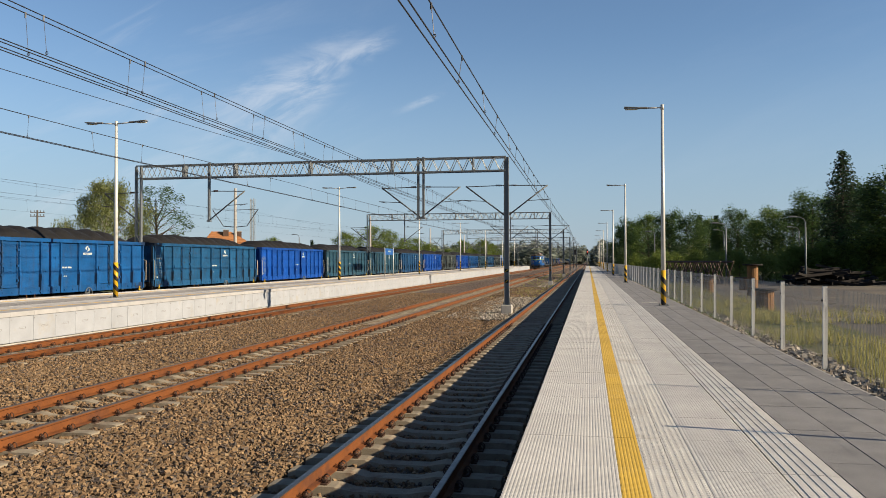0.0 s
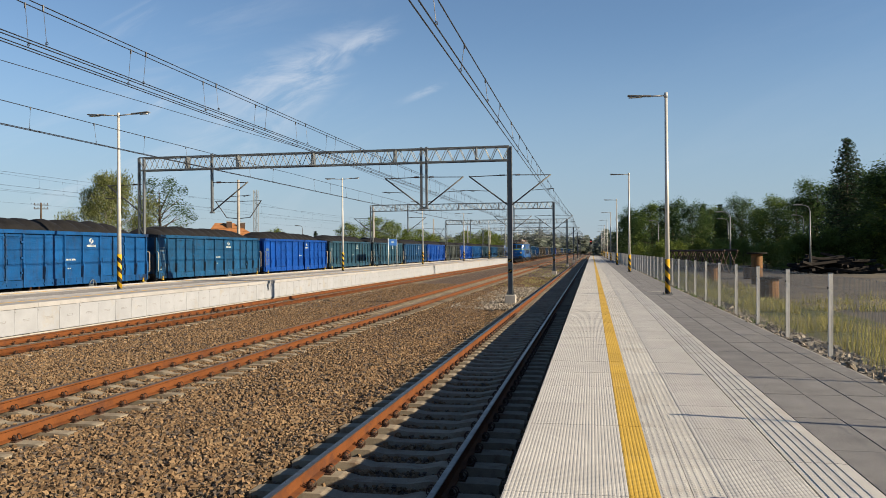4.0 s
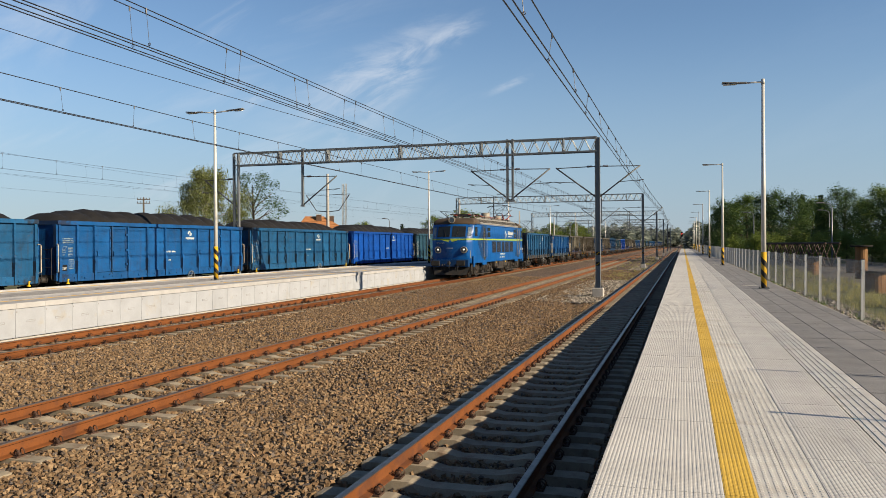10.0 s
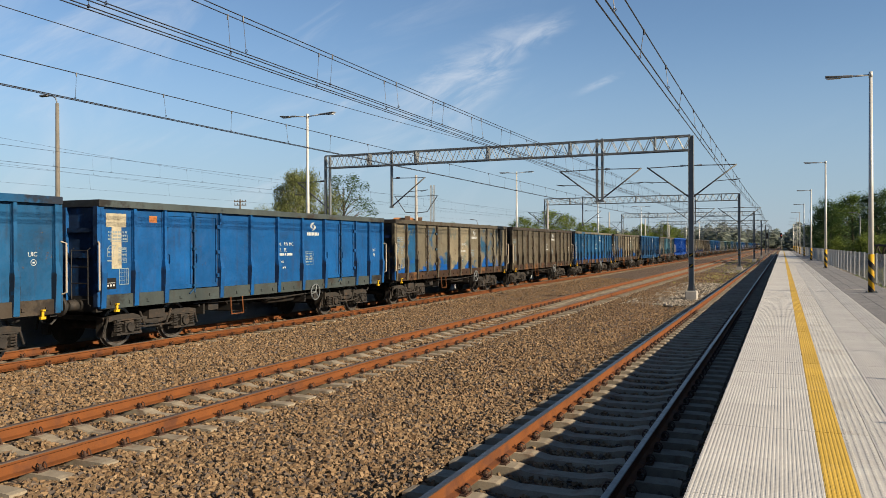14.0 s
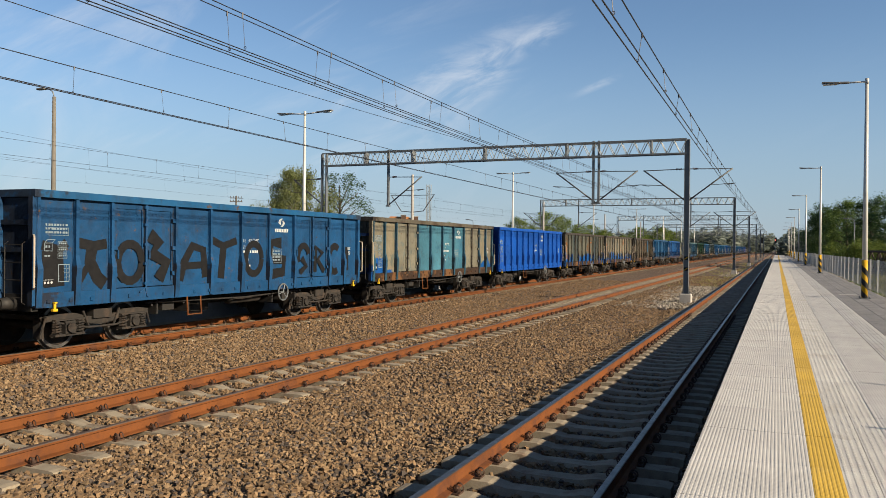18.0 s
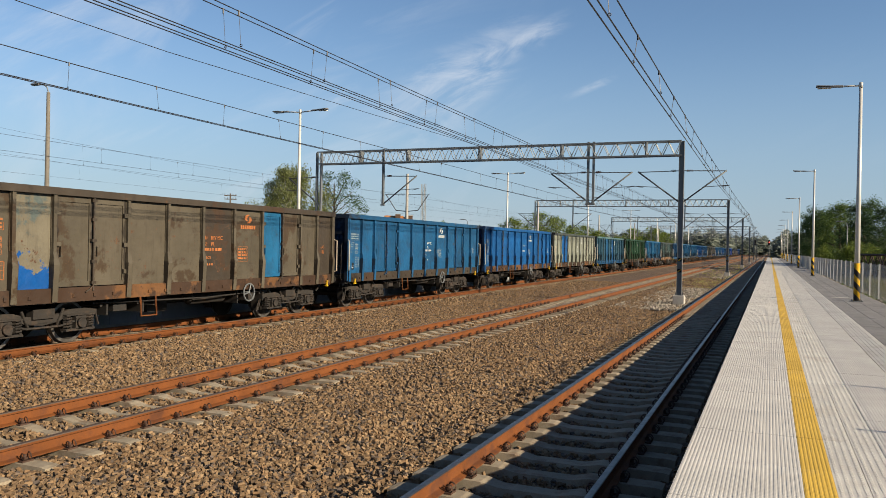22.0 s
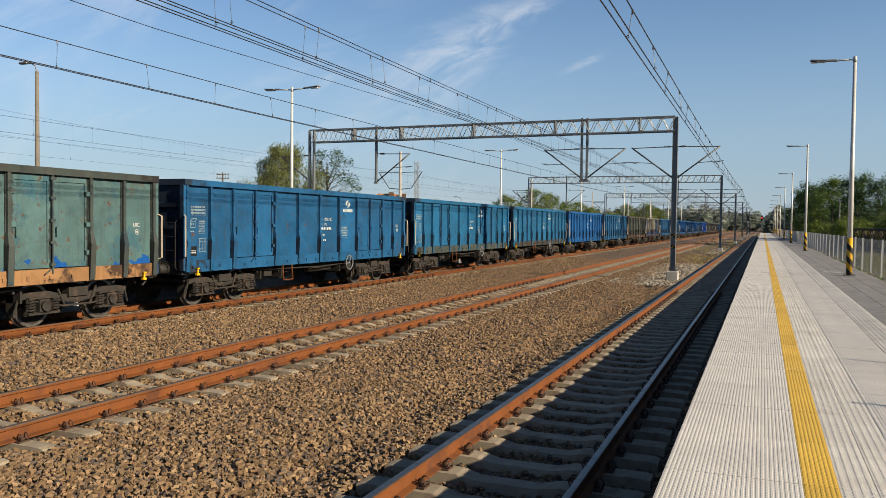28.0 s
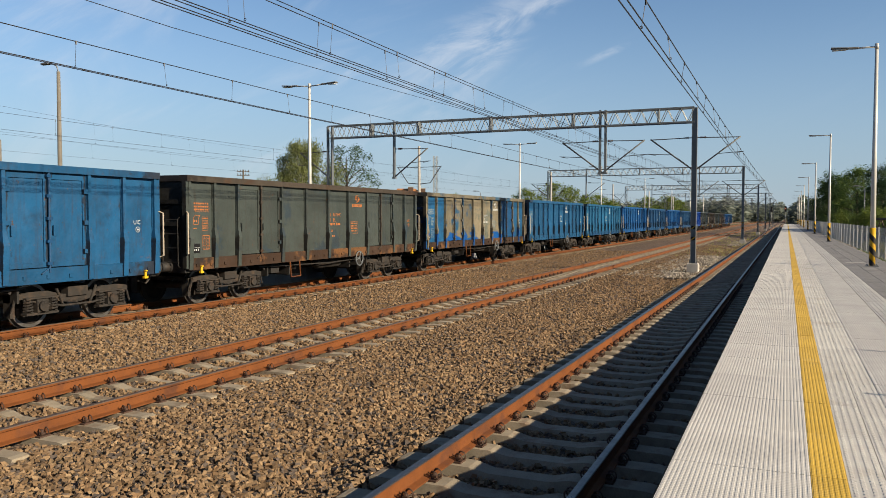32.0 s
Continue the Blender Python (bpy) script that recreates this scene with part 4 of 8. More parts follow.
SILL_RUST = paint("rusty_sill", (0.0525, 0.0315, 0.021), (0.175, 0.084, 0.035), 0.45, 0.3, 0.5)
CURB = paint("grey_green_capping", (0.063, 0.0805, 0.0826), (0.042, 0.035, 0.028), 0.3, 0.3, 0.5)


def wagon_meshes():
    """The shared meshes of an open wagon."""
    M = {}

    def keep(name, fn, material):
        bm = bmesh.new()
        fn(bm)
        M[name] = meshed(name, bm, material)

    def stake(bm):
        bx(bm, 1.36, 1.492, -0.04, 0.04, 1.02, 3.18)
        for y in (-0.052, 0.04):
            bx(bm, 1.36, 1.43, y, y + 0.012, 1.25, 3.16)
        v = bx(bm, 1.36, 1.55, -0.07, 0.07, 0.96, 1.72)
        v += bx(bm, 1.36, 1.55, -0.07, 0.07, 1.72, 2.0)[4:]
        for q in v[8:]:
            q.co.x, q.co.y = min(q.co.x, 1.49), q.co.y * 0.6
        for q in v[:2] + v[2:4]:
            q.co.x = min(q.co.x, 1.51)

    def leaf(bm):
        # one door leaf, unit width 1, from y 0 to 1
        bx(bm, 1.415, 1.437, 0.02, 0.98, 1.26, 3.17)
        for a in ((0.02, 0.10, 1.26, 3.15), (0.90, 0.98, 1.26, 3.15), (0.10, 0.90, 1.26, 1.36), (0.10, 0.90, 3.02, 3.12)):
            bx(bm, 1.437, 1.462, a[0], a[1], a[2], a[3])
        bx(bm, 1.462, 1.49, 0.12, 0.16, 1.9, 2.1)

    def locks(bm):
        rod(bm, (1.49, 0, 1.15), (1.49, 0, 3.15), 0.022, 6)
        for z in (1.3, 1.75, 2.2, 2.65, 3.05):
            bx(bm, 1.455, 1.515, -0.06, 0.06, z, z + 0.06)
        rod(bm, (1.51, -0.02, 1.25), (1.52, -0.22, 1.13), 0.015, 5)

    def hinges(bm):
        for z in (1.5, 2.1, 2.75):
            bx(bm, 1.45, 1.51, -0.055, 0.055, z, z + 0.09)

    def far_side(bm):
        bx(bm, -1.45, -1.40, -6.5, 6.5, 1.24, 3.15)
        for y in SIDE_A:
            bx(bm, -1.51, -1.45, y - 0.05, y + 0.05, 0.97, 3.18)

    def sill(bm):
        bx(bm, 1.36, 1.475, -6.5, 6.5, 0.94, 1.24)
        for i in range(24):
            y = -6.2 + i * 12.4 / 23
            bx(bm, 1.475, 1.50, y - 0.04, y + 0.04, 1.03, 1.10)

    def cap(bm):
        for s in (1, -1):
            bx(bm, *sorted((s * 1.37, s * 1.515)), -6.56, 6.56, 3.15, 3.30)
        for s in (1, -1):
            bx(bm, -1.37, 1.37, *sorted((s * 6.44, s * 6.56)), 3.15, 3.30)

    def endsheet(bm):
        bx(bm, -1.44, 1.44, -6.5, -6.46, 1.0, 3.15)

    def endpost(bm):
        bx(bm, -0.06, 0.06, -6.58, -6.48, 0.995, 3.155)

    def endrib(bm):
        bx(bm, -1.35, 1.35, -6.555, -6.485, 0, 0.10)

    def endwall(bm):
        # one sheet folded out into four posts
        ring = [(-1.44, -6.46), (1.44, -6.46), (1.44, -6.5)]
        for x in (1.38, 0.5, -0.5, -1.38):
            ring += [(x + 0.06, -6.5), (x + 0.06, -6.58), (x - 0.06, -6.58), (x - 0.06, -6.5)]
        ring.append((-1.44, -6.5))
        prism(bm, [(x, y, 0) for x, y in ring], (0, 0, 1.0), (0, 0, 3.15))

    def headstock(bm):
        bx(bm, -1.38, 1.38, -6.52, -6.36, 0.88, 1.22)

    def frame_(bm):
        bx(bm, -1.36, 1.36, -6.36, 6.36, 1.18, 1.24)
        bx(bm, -0.28, 0.28, -6.3, 6.3, 0.82, 1.18)
        for y in (-3.2, -1.6, 0, 1.6, 3.2):
            bx(bm, -1.36, 1.36, y - 0.06, y + 0.06, 0.92, 1.18)
        for s in (1, -1):
            bx(bm, *sorted((s * 0.30, s * 0.42)), -3.1, 3.1, 0.62, 1.0)
        bx(bm, -0.5, 0.5, -0.9, -0.2, 0.45, 0.85)
        for y in (-3.0, -1.9, 1.7, 2.9):
            rod(bm, (-1.1, y, 0.78), (1.15, y, 0.78), 0.035, 6)
            bx(bm, 0.5, 1.15, y + 0.15, y + 0.2, 0.55, 0.95)
        rod(bm, (-0.9, -1.2, 0.72), (1.0, -1.2, 0.72), 0.05, 8)
        bx(bm, 0.65, 1.1, -2.6, -2.2, 0.62, 0.95)
        bx(bm, 0.8, 1.2, 2.3, 2.55, 0.6, 0.95)
        pipe(bm, [(1.2, -3.3, 0.85), (1.22, 0.5, 0.78), (1.2, 3.2, 0.85)], 0.022, 6)

    def tank(bm):
        rod(bm, (0.85, 0.2, 0.78), (0.85, 1.5, 0.78), 0.19, 14)
        rod(bm, (0.85, 0.12, 0.78), (0.85, 0.2, 0.78), 0.10, 14, 0.19)
        rod(bm, (0.85, 1.5, 0.78), (0.85, 1.58, 0.78), 0.19, 14, 0.10)

    def handwheel(bm):
        ringed(bm, (1.52, 0, 0.86), (1, 0, 0), 0.24, 0.022, 20, 6)
        for k in range(3):
            t = k * 2.094 + 0.3
            rod(bm, (1.52, 0, 0.86), (1.52, 0.23 * math.sin(t), 0.86 + 0.23 * math.cos(t)), 0.016, 5)
        rod(bm, (1.25, 0, 0.86), (1.54, 0, 0.86), 0.03, 8)

    def step_(bm):
        pipe(bm, [(1.46, -0.25, 0.95), (1.50, -0.25, 0.5), (1.50, 0.25, 0.5), (1.46, 0.25, 0.95)], 0.022, 5)

    def rail_(bm):
        pipe(bm, [(1.46, -6.54, 1.32), (1.56, -6.6, 1.36), (1.56, -6.6, 2.36), (1.46, -6.54, 2.4)], 0.02, 6)

    def ladder(bm):
        for x in (0.78, 1.26):
            pipe(bm, [(x, -6.56, 1.02), (x, -6.63, 1.06), (x, -6.63, 2.22), (x, -6.56, 2.26)], 0.011, 5)
        for z in (1.15, 1.5, 1.85, 2.2):
            rod(bm, (0.775, -6.63, z), (1.265, -6.63, z), 0.011, 5)

    def lug(bm):
        bx(bm, 1.475, 1.54, -6.13, -6.02, 0.86, 0.91)
        bx(bm, 1.495, 1.525, -6.10, -6.05, 0.91, 1.03)
        bx(bm, 1.495, 1.55, -6.11, -6.04, 1.02, 1.05)

    def buffer(bm):
        rod(bm, (0, 0, 0), (0, -0.34, 0), 0.13, 12, 0.115)
        rod(bm, (0, -0.34, 0), (0, -0.48, 0), 0.08, 10)
        rod(bm, (0, -0.48, 0), (0, -0.52, 0), 0.2, 16, 0.225)

    def coupler(bm):
        rod(bm, (0, -6.5, 1.02), (0, -6.85, 1.02), 0.05, 8)
        bx(bm, -0.05, 0.05, -6.95, -6.8, 0.92, 1.14)
        pipe(bm, [(0.07, -6.85, 1.0), (0.08, -7.02, 0.82)], 0.02, 6)
        pipe(bm, [(0.45, -6.5, 0.95), (0.42, -6.85, 0.62), (0.3, -7.0, 0.7)], 0.025, 6)

    def bogie_frame(bm):
        for s in (1, -1):
            top = [(-1.42, 0.66), (-1.15, 0.70), (-0.7, 0.70), (-0.42, 0.62), (0.0, 0.56), (0.42, 0.62), (0.7, 0.70), (1.15, 0.70), (1.42, 0.66)]
            ring = [(0, y, z + 0.05) for y, z in top] + [(0, y, z - 0.06 - 0.05 * (abs(y) < 0.5)) for y, z in top[::-1]]
            prism(bm, ring, (s * 1.0, 0, 0), (s * 1.10, 0, 0))
            bx(bm, *sorted((s * 0.96, s * 1.16)), -0.26, 0.26, 0.60, 0.80)
            for y in (-0.34, 0.34):
                rod(bm, (s * 1.12, y, 0.42), (s * 1.12, y * 1.5, 0.78), 0.028, 6)
            pipe(bm, [(s * 1.14, -1.3, 0.60), (s * 1.15, -0.4, 0.42), (s * 1.15, 0.4, 0.42), (s * 1.14, 1.3, 0.60)], 0.024, 6)
            for y in (-1.4, 1.4):
                bx(bm, *sorted((s * 0.75, s * 0.95)), y - 0.05, y + 0.05, 0.25, 0.7)
                rod(bm, (s * 1.06, y, 0.7), (s * 1.06, y * 1.08, 0.36), 0.024, 6)
        for y in (-0.9, 0.9):
            bx(bm, -1.22, -1.0, y - 0.3, y + 0.3, 0.28, 0.6)
        bx(bm, -0.98, 0.98, -0.22, 0.22, 0.55, 0.8)
        for s in (1, -1):
            bx(bm, -1.0, 1.0, *sorted((s * 1.28, s * 1.36)), 0.62, 0.72)

    def axle_box(bm):
        bx(bm, 1.0, 1.20, -0.13, 0.13, 0.32, 0.60)
        rod(bm, (1.20, 0, 0.46), (1.26, 0, 0.46), 0.105, 12)
        bx(bm, 1.03, 1.2, -0.38, 0.38, 0.29, 0.335)
        bx(bm, 1.03, 1.2, -0.38, 0.38, 0.615, 0.645)

    def springs(bm):
        pipe(bm, [(1.12 + 0.085 * math.cos(q * 0.785), 0.085 * math.sin(q * 0.785), 0.34 + q * 0.0068) for q in range(41)], 0.021, 5)

    def wheelset(bm):
        half = [(1.1, 0.08), (0.87, 0.08), (0.86, 0.16), (0.80, 0.17), (0.775, 0.375), (0.82, 0.39), (0.82, 0.456), (0.73, 0.463), (0.72, 0.49), (0.69, 0.485), (0.69, 0.39), (0.715, 0.37), (0.70, 0.16), (0.66, 0.09)]
        prof = [(-x, q) for x, q in half] + half[::-1]
        n, rows = 28, []
        for x, q in prof:
            rows.append([bm.verts.new((x, q * math.cos(6.2832 * k / n), q * math.sin(6.2832 * k / n))) for k in range(n)])
        for i, (a, b) in enumerate(zip(rows, rows[1:])):
            for k in range(n):
                f = bm.faces.new((a[k], a[(k + 1) % n], b[(k + 1) % n], b[k]))
                f.material_index = int(i in (5, 6, len(prof) - 7, len(prof) - 8))
        bm.faces.new(rows[0])
        bm.faces.new(rows[-1][::-1])

    def side_floor(bm):
        bx(bm, -1.36, 1.36, -6.44, 6.44, 1.24, 1.27)

    for nm, fn, mt in (("stake", stake, STEEL), ("door_leaf", leaf, STEEL), ("lock_bar", locks, BLACK_STEEL), ("hinge", hinges, BLACK_STEEL), ("far_side_wall", far_side, STEEL),
                       ("sill", sill, STEEL), ("top_rail", cap, STEEL), ("end_wall", endwall, STEEL), ("end_sheet", endsheet, STEEL), ("end_post", endpost, STEEL), ("end_rib", endrib, STEEL), ("headstock", headstock, BLACK_STEEL), ("underframe", frame_, BLACK_STEEL),
                       ("air_tank", tank, BOGIE), ("handwheel", handwheel, GALV), ("step", step_, RUST), ("handrail", rail_, BARE), ("ladder", ladder, BLACK_STEEL),
                       ("lifting_lug", lug, YELLOW_PAINT), ("buffer", buffer, BLACK_STEEL), ("coupler", coupler, BLACK_STEEL), ("bogie", bogie_frame, BOGIE),
                       ("axle_box", axle_box, BOGIE), ("springs", springs, BOGIE), ("wheelset", wheelset, BOGIE), ("floor", side_floor, BOGIE)):
        keep(nm, fn, mt)

    def whole_bogie(bm):
        bogie_frame(bm)
        for y in (-0.9, 0.9):
            for s in (1, -1):
                bx(bm, *sorted((s * 1.0, s * 1.22)), y - 0.3, y + 0.3, 0.28, 0.6)
                rod(bm, (s * 0.70, y, 0.46), (s * 0.80, y, 0.46), 0.46, 20)

    keep("whole_bogie", whole_bogie, BOGIE)
    M["wheelset"].materials.append(TREAD)
    r = random.Random(3)

    def outline(bm, y0, y1, z0, z1, w=0.009, lean=0.0):
        """A drawn rectangle, leaning like a pictogram where asked."""
        for a, b in (((y0, z0), (y1, z0)), ((y1, z0), (y1 + lean, z1)), ((y1 + lean, z1), (y0 + lean, z1)), ((y0 + lean, z1), (y0, z0))):
            d = Vector((0, b[0] - a[0], b[1] - a[1])).normalized()
            q = Vector((0, -d.z, d.y)) * w * 0.5
            p0, p1 = Vector((0, *a)) - d * w * 0.5, Vector((0, *b)) + d * w * 0.5
            prism(bm, [p0 - q, p1 - q, p1 + q, p0 + q], (1.432, 0, 0), (1.436, 0, 0))

    def data(bm):
        outline(bm, -6.16, -5.66, 2.40, 2.55, 0.008)
        bars(bm, 1.432, -6.22, -5.67, 2.41, 2.64, 3, r, 8)
        outline(bm, -6.24, -6.06, 2.08, 2.24, 0.012)
        outline(bm, -6.24, -6.06, 2.24, 2.31, 0.012, 0.07)
        bars(bm, 1.432, -6.22, -6.07, 2.12, 2.2, 1, r, 2)
        bars(bm, 1.432, -6.24, -6.08, 1.95, 2.0, 1, r, 2)
        for k in range(3):
            z = 2.27 - k * 0.125
            outline(bm, -5.92, -5.70, z - 0.09, z, 0.009)
            bars(bm, 1.432, -5.90, -5.71, z - 0.075, z - 0.01, 1, r, 4)
        outline(bm, -5.9, -5.64, 1.45, 1.80, 0.016)
        for k in range(1, 4):
            bx(bm, 1.432, 1.435, -5.9 + k * 0.065, -5.893 + k * 0.065, 1.46, 1.79)
            bx(bm, 1.432, 1.435, -5.89, -5.65, 1.45 + k * 0.0875, 1.457 + k * 0.0875)
        bars(bm, 1.48, -5.2, -4.7, 1.12, 1.20, 2, r, 5)
        bars(bm, 1.48, 3.1, 3.9, 1.12, 1.2, 2, r, 6)

    def uic_ring(bm):
        ringed(bm, (1.434, 5.96, 1.98), (1, 0, 0), 0.06, 0.007, 16, 4)
        bx(bm, 1.432, 1.436, 5.935, 5.985, 1.963, 1.997)

    def digits(bm):
        bars(bm, 1.432, 0.12, 0.86, 1.97, 2.10, 1, r, 7)
        bars(bm, 1.432, 0.12, 0.5, 1.60, 1.70, 1, r, 4)

    def table(bm):
        for k in range(4):
            bars(bm, 1.432, 1.53, 1.93, 1.76 + k * 0.085, 1.84 + k * 0.085, 1, r, 5)
        for a in ((1.50, 1.96, 1.72, 1.728), (1.50, 1.96, 2.12, 2.128), (1.50, 1.508, 1.72, 2.128), (1.952, 1.96, 1.72, 2.128), (1.50, 1.96, 1.93, 1.936)):
            bx(bm, 1.432, 1.436, a[0], a[1], a[2], a[3])

    def plate(bm):
        bx(bm, 1.432, 1.438, -6.30, -6.00, 1.36, 1.60)
        for k in range(3):
            rod(bm, (1.438, -6.23 + k * 0.08, 1.44), (1.441, -6.23 + k * 0.08, 1.44), 0.026, 10)
        bx(bm, 1.438, 1.441, -6.27, -6.03, 1.49, 1.50)
        for f in list(bm.faces)[6:]:
            f.material_index = 1

    def logo(bm):
        # two curved leaves and a word-long bar
        leaf_ring = ((-0.17, 0.0), (-0.13, 0.075), (-0.05, 0.12), (0.07, 0.125), (0.0, 0.08), (-0.045, 0.035), (-0.045, -0.02), (-0.01, -0.065), (-0.09, -0.055))
        for sg in (1, -1):
            prism(bm, [(0, sg * p[0] + 1.95, sg * p[1] + 2.90) for p in leaf_ring], (1.432, 0, 0), (1.436, 0, 0))
        y = 1.62
        for w, h in ((0.085, 0.1), (0.085, 0.1), (0.085, 0.1), (0.085, 0.1), (0.085, 0.1), (0.085, 0.1), (0.085, 0.1), (0.085, 0.1)):
            bx(bm, 1.432, 1.436, y, y + 0.062, 2.62, 2.62 + h)
            y += w

    for nm, fn, mt in (("data_lettering", data, DIM_PAINT), ("number_lettering", digits, WHITE_PAINT), ("data_table", table, DIM_PAINT), ("load_plate", plate, POLE_BLACK), ("logo", logo, WHITE_PAINT), ("round_mark", uic_ring, WHITE_PAINT)):
        keep(nm, fn, mt)
    M["load_plate"].materials.append(WHITE_PAINT)
    return M


WM = wagon_meshes()
_bm = bmesh.new()
bx(_bm, 1.40, 1.43, 0.0, 1.0, 1.24, 3.15)
WM["side_panel"] = meshed("side_panel", _bm, STEEL)
_bm = bmesh.new()
bx(_bm, 1.432, 1.455, 0.1, 0.9, 1.32, 2.3)
bx(_bm, 1.455, 1.47, 0.06, 0.94, 2.3, 2.36)
bx(_bm, 1.455, 1.47, 0.06, 0.12, 1.3, 2.3)
bx(_bm, 1.455, 1.47, 0.88, 0.94, 1.3, 2.3)
bx(_bm, 1.455, 1.49, 0.2, 0.45, 1.5, 1.54)
WM["side_hatch"] = meshed("side_hatch", _bm, STEEL)
_ob = lettering("UIC", 0.13, WHITE_PAINT, "line_lettering", None, pose(0, 0, 0))
_uic = _ob.data
bpy.data.objects.remove(_ob)
_words = []
for _txt, _z in (("31   RIV MC", 2.30), ("51   PL", 2.13), ("Eaos", 1.80)):
    _ob = lettering(_txt, 0.15, WHITE_PAINT, "class_lettering", None, pose(0, 0, 0))
    _words.append((_ob.data, _z))
    bpy.data.objects.remove(_ob)


for _n in ("side_panel", "side_hatch", "door_leaf", "lock_bar", "hinge", "data_lettering", "number_lettering", "data_table", "load_plate", "logo", "round_mark"):
    for _v in WM[_n].vertices:
        _v.co.x -= 0.025 if _n != "lock_bar" else 0.01


def open_wagon(label, main, sill=None, cap=None, doors=None, panels=(), kind="A", group="moving coal wagons", coal=None, marks=True, near=True, ink=None, posts=None, leaves=()):
    root = tagged(new("open_wagon"), label, "freight wagon", group)
    sill, cap, doors = sill or main, cap or main, doors or main
    ys = SIDE_A if kind == "A" else SIDE_B
    over, lone = dict(panels), dict(leaves)
    for i, (a, b) in enumerate(zip(ys, ys[1:])):
        if kind == "A" and b - a > 1.9:
            for k in (0, 1):
                w = (b - a - 0.1) / 2
                m = pose(0, a + 0.05 + k * w, 0) @ Matrix.Diagonal((1, w, 1, 1))
                d = piece("door_leaf", WM["door_leaf"], root, m, material=lone.get((i, k), over.get(i, doors)))
            piece("lock_bar", WM["lock_bar"], root, pose(0, (a + b) / 2, 0), material=BROWN if sill is SILL_RUST else SLATE if main in (SAGE, PALE, DUSK) else STEEL if main is not ROYAL else main)
            for y in (a + 0.09, b - 0.09):
                piece("hinge", WM["hinge"], root, pose(0, y, 0), material=main)
            continue
        m = pose(0, a, 0) @ Matrix.Diagonal((1, b - a, 1, 1))
        piece("side_panel", WM["side_panel"], root, m, material=over.get(i, main))
        if kind == "B" and i == 1:
            piece("side_hatch", WM["side_hatch"], root, m, material=main)
    for y in ys:
        piece("stake", WM["stake"], root, pose(0, max(min(y, 6.44), -6.44), 0), material=posts or main)
    for nm, mt in (("far_side_wall", main), ("top_rail", cap), ("sill", sill)):
        piece(nm, WM[nm], root, None, "", mt)
    piece("sill", WM["sill"], root, pose(0, 0, 0, 0, 0, 180), "", sill)
    for t in (0, 180):
        turn = pose(0, 0, 0, 0, 0, t)
        ew = piece("end_wall", WM["end_sheet" if near else "end_wall"], root, turn, material=main)
        if near:
            for x in (-1.42, -0.5, 0.5, 1.42):
                piece("end_post", WM["end_post"], ew, pose(x, 0, 0), material=main)
            for z in (2.05, 2.6):
                piece("end_rib", WM["end_rib"], ew, pose(0, 0, z), material=main)
        piece("headstock", WM["headstock"], root, pose(0, 0, 0, 0, 0, t))
        piece("coupler", WM["coupler"], root, pose(0, 0, 0, 0, 0, t))
        for x in (-0.875, 0.875):
            piece("buffer", WM["buffer"], root, pose(x, (-6.5, 6.5)[t > 0], 1.03, 0, 0, t))
    piece("ladder", WM["ladder"], root)
    for m in (None, Matrix.Diagonal((1, -1, 1, 1))):
        piece("handrail", WM["handrail"], root, m, "bare metal handrail")
        piece("lifting_lug", WM["lifting_lug"], root, m, "yellow lifting lug")
    for nm in ("underframe", "air_tank", "floor"):
        piece(nm, WM[nm], root)
    piece("handwheel", WM["handwheel"], root, pose(0, 1.9 if kind == "A" else 2.4, 0), "pale brake handwheel")
    piece("step", WM["step"], root, pose(0, -1.9, 0))
    for y in (-4.5, 4.5):
        if not near:
            piece("bogie", WM["whole_bogie"], root, pose(0, y, 0), "grimy bogie")
            continue
        bg = piece("bogie", WM["bogie"], root, pose(0, y, 0), "grimy bogie frame")
        for s in (-0.9, 0.9):
            ws = piece("wheelset", WM["wheelset"], bg, pose(0, s, 0.46))
            piece("axle_box", WM["axle_box"], bg, pose(0, s, 0))
            for q in (-0.29, 0.29):
                piece("spring", WM["springs"], bg, pose(0, s + q, 0), "coil spring")
    if marks:
        for nm, lb in (("data_lettering", "small faded lettering"), ("number_lettering", "white number block"), ("load_plate", "black load plate"), ("logo", "small white emblem")):
            piece(nm, WM[nm], root, None, lb, ink if nm != "load_plate" else None)
        if near:
            piece("data_table", WM["data_table"], root, None, "small white table of loads", ink)
            piece("round_mark", WM["round_mark"], root, None, "small white ring", ink)
            piece("line_lettering", _uic, root, Matrix.Translation((1.409, 5.83, 2.1)) @ pose(0, 0, 0, 90, 0, 90), "white line lettering", ink)
        for me, z in _words if near else ():
            piece("class_lettering", me, root, Matrix.Translation((1.409, 0.1, z)) @ pose(0, 0, 0, 90, 0, 90), "class lettering", ink)
    if coal is not None:
        n, verts, faces = 80, [], []
        for j in range(n + 1):
            for i in range(9):
                u, v = -1 + i / 4, -1 + 2 * j / n
                bell = (1 - abs(u) ** 2.6) * (1 - abs(v) ** 9)
                mound = abs(math.cos((v * 5.6 + coal + 0.25 * noise.noise((v * 3, coal, 1.0))) * math.pi))
                lump = 0.66 + 0.20 * mound + 0.10 * noise.noise((u * 1.3, v * 5 + coal * 3.1, coal)) + 0.05 * noise.noise((u * 5, v * 30, coal))
                verts.append((u * 1.36, v * 6.43, 3.05 + bell * lump * 0.95))
        for j in range(n):
            for i in range(8):
                a = j * 9 + i
                faces.append((a, a + 1, a + 10, a + 9))
        me = stuff_mesh("coal_load", verts, faces, COAL)
        for p in me.polygons:
            p.use_smooth = True
        piece("coal_load", me, root, None, "heaped black coal")
    return root


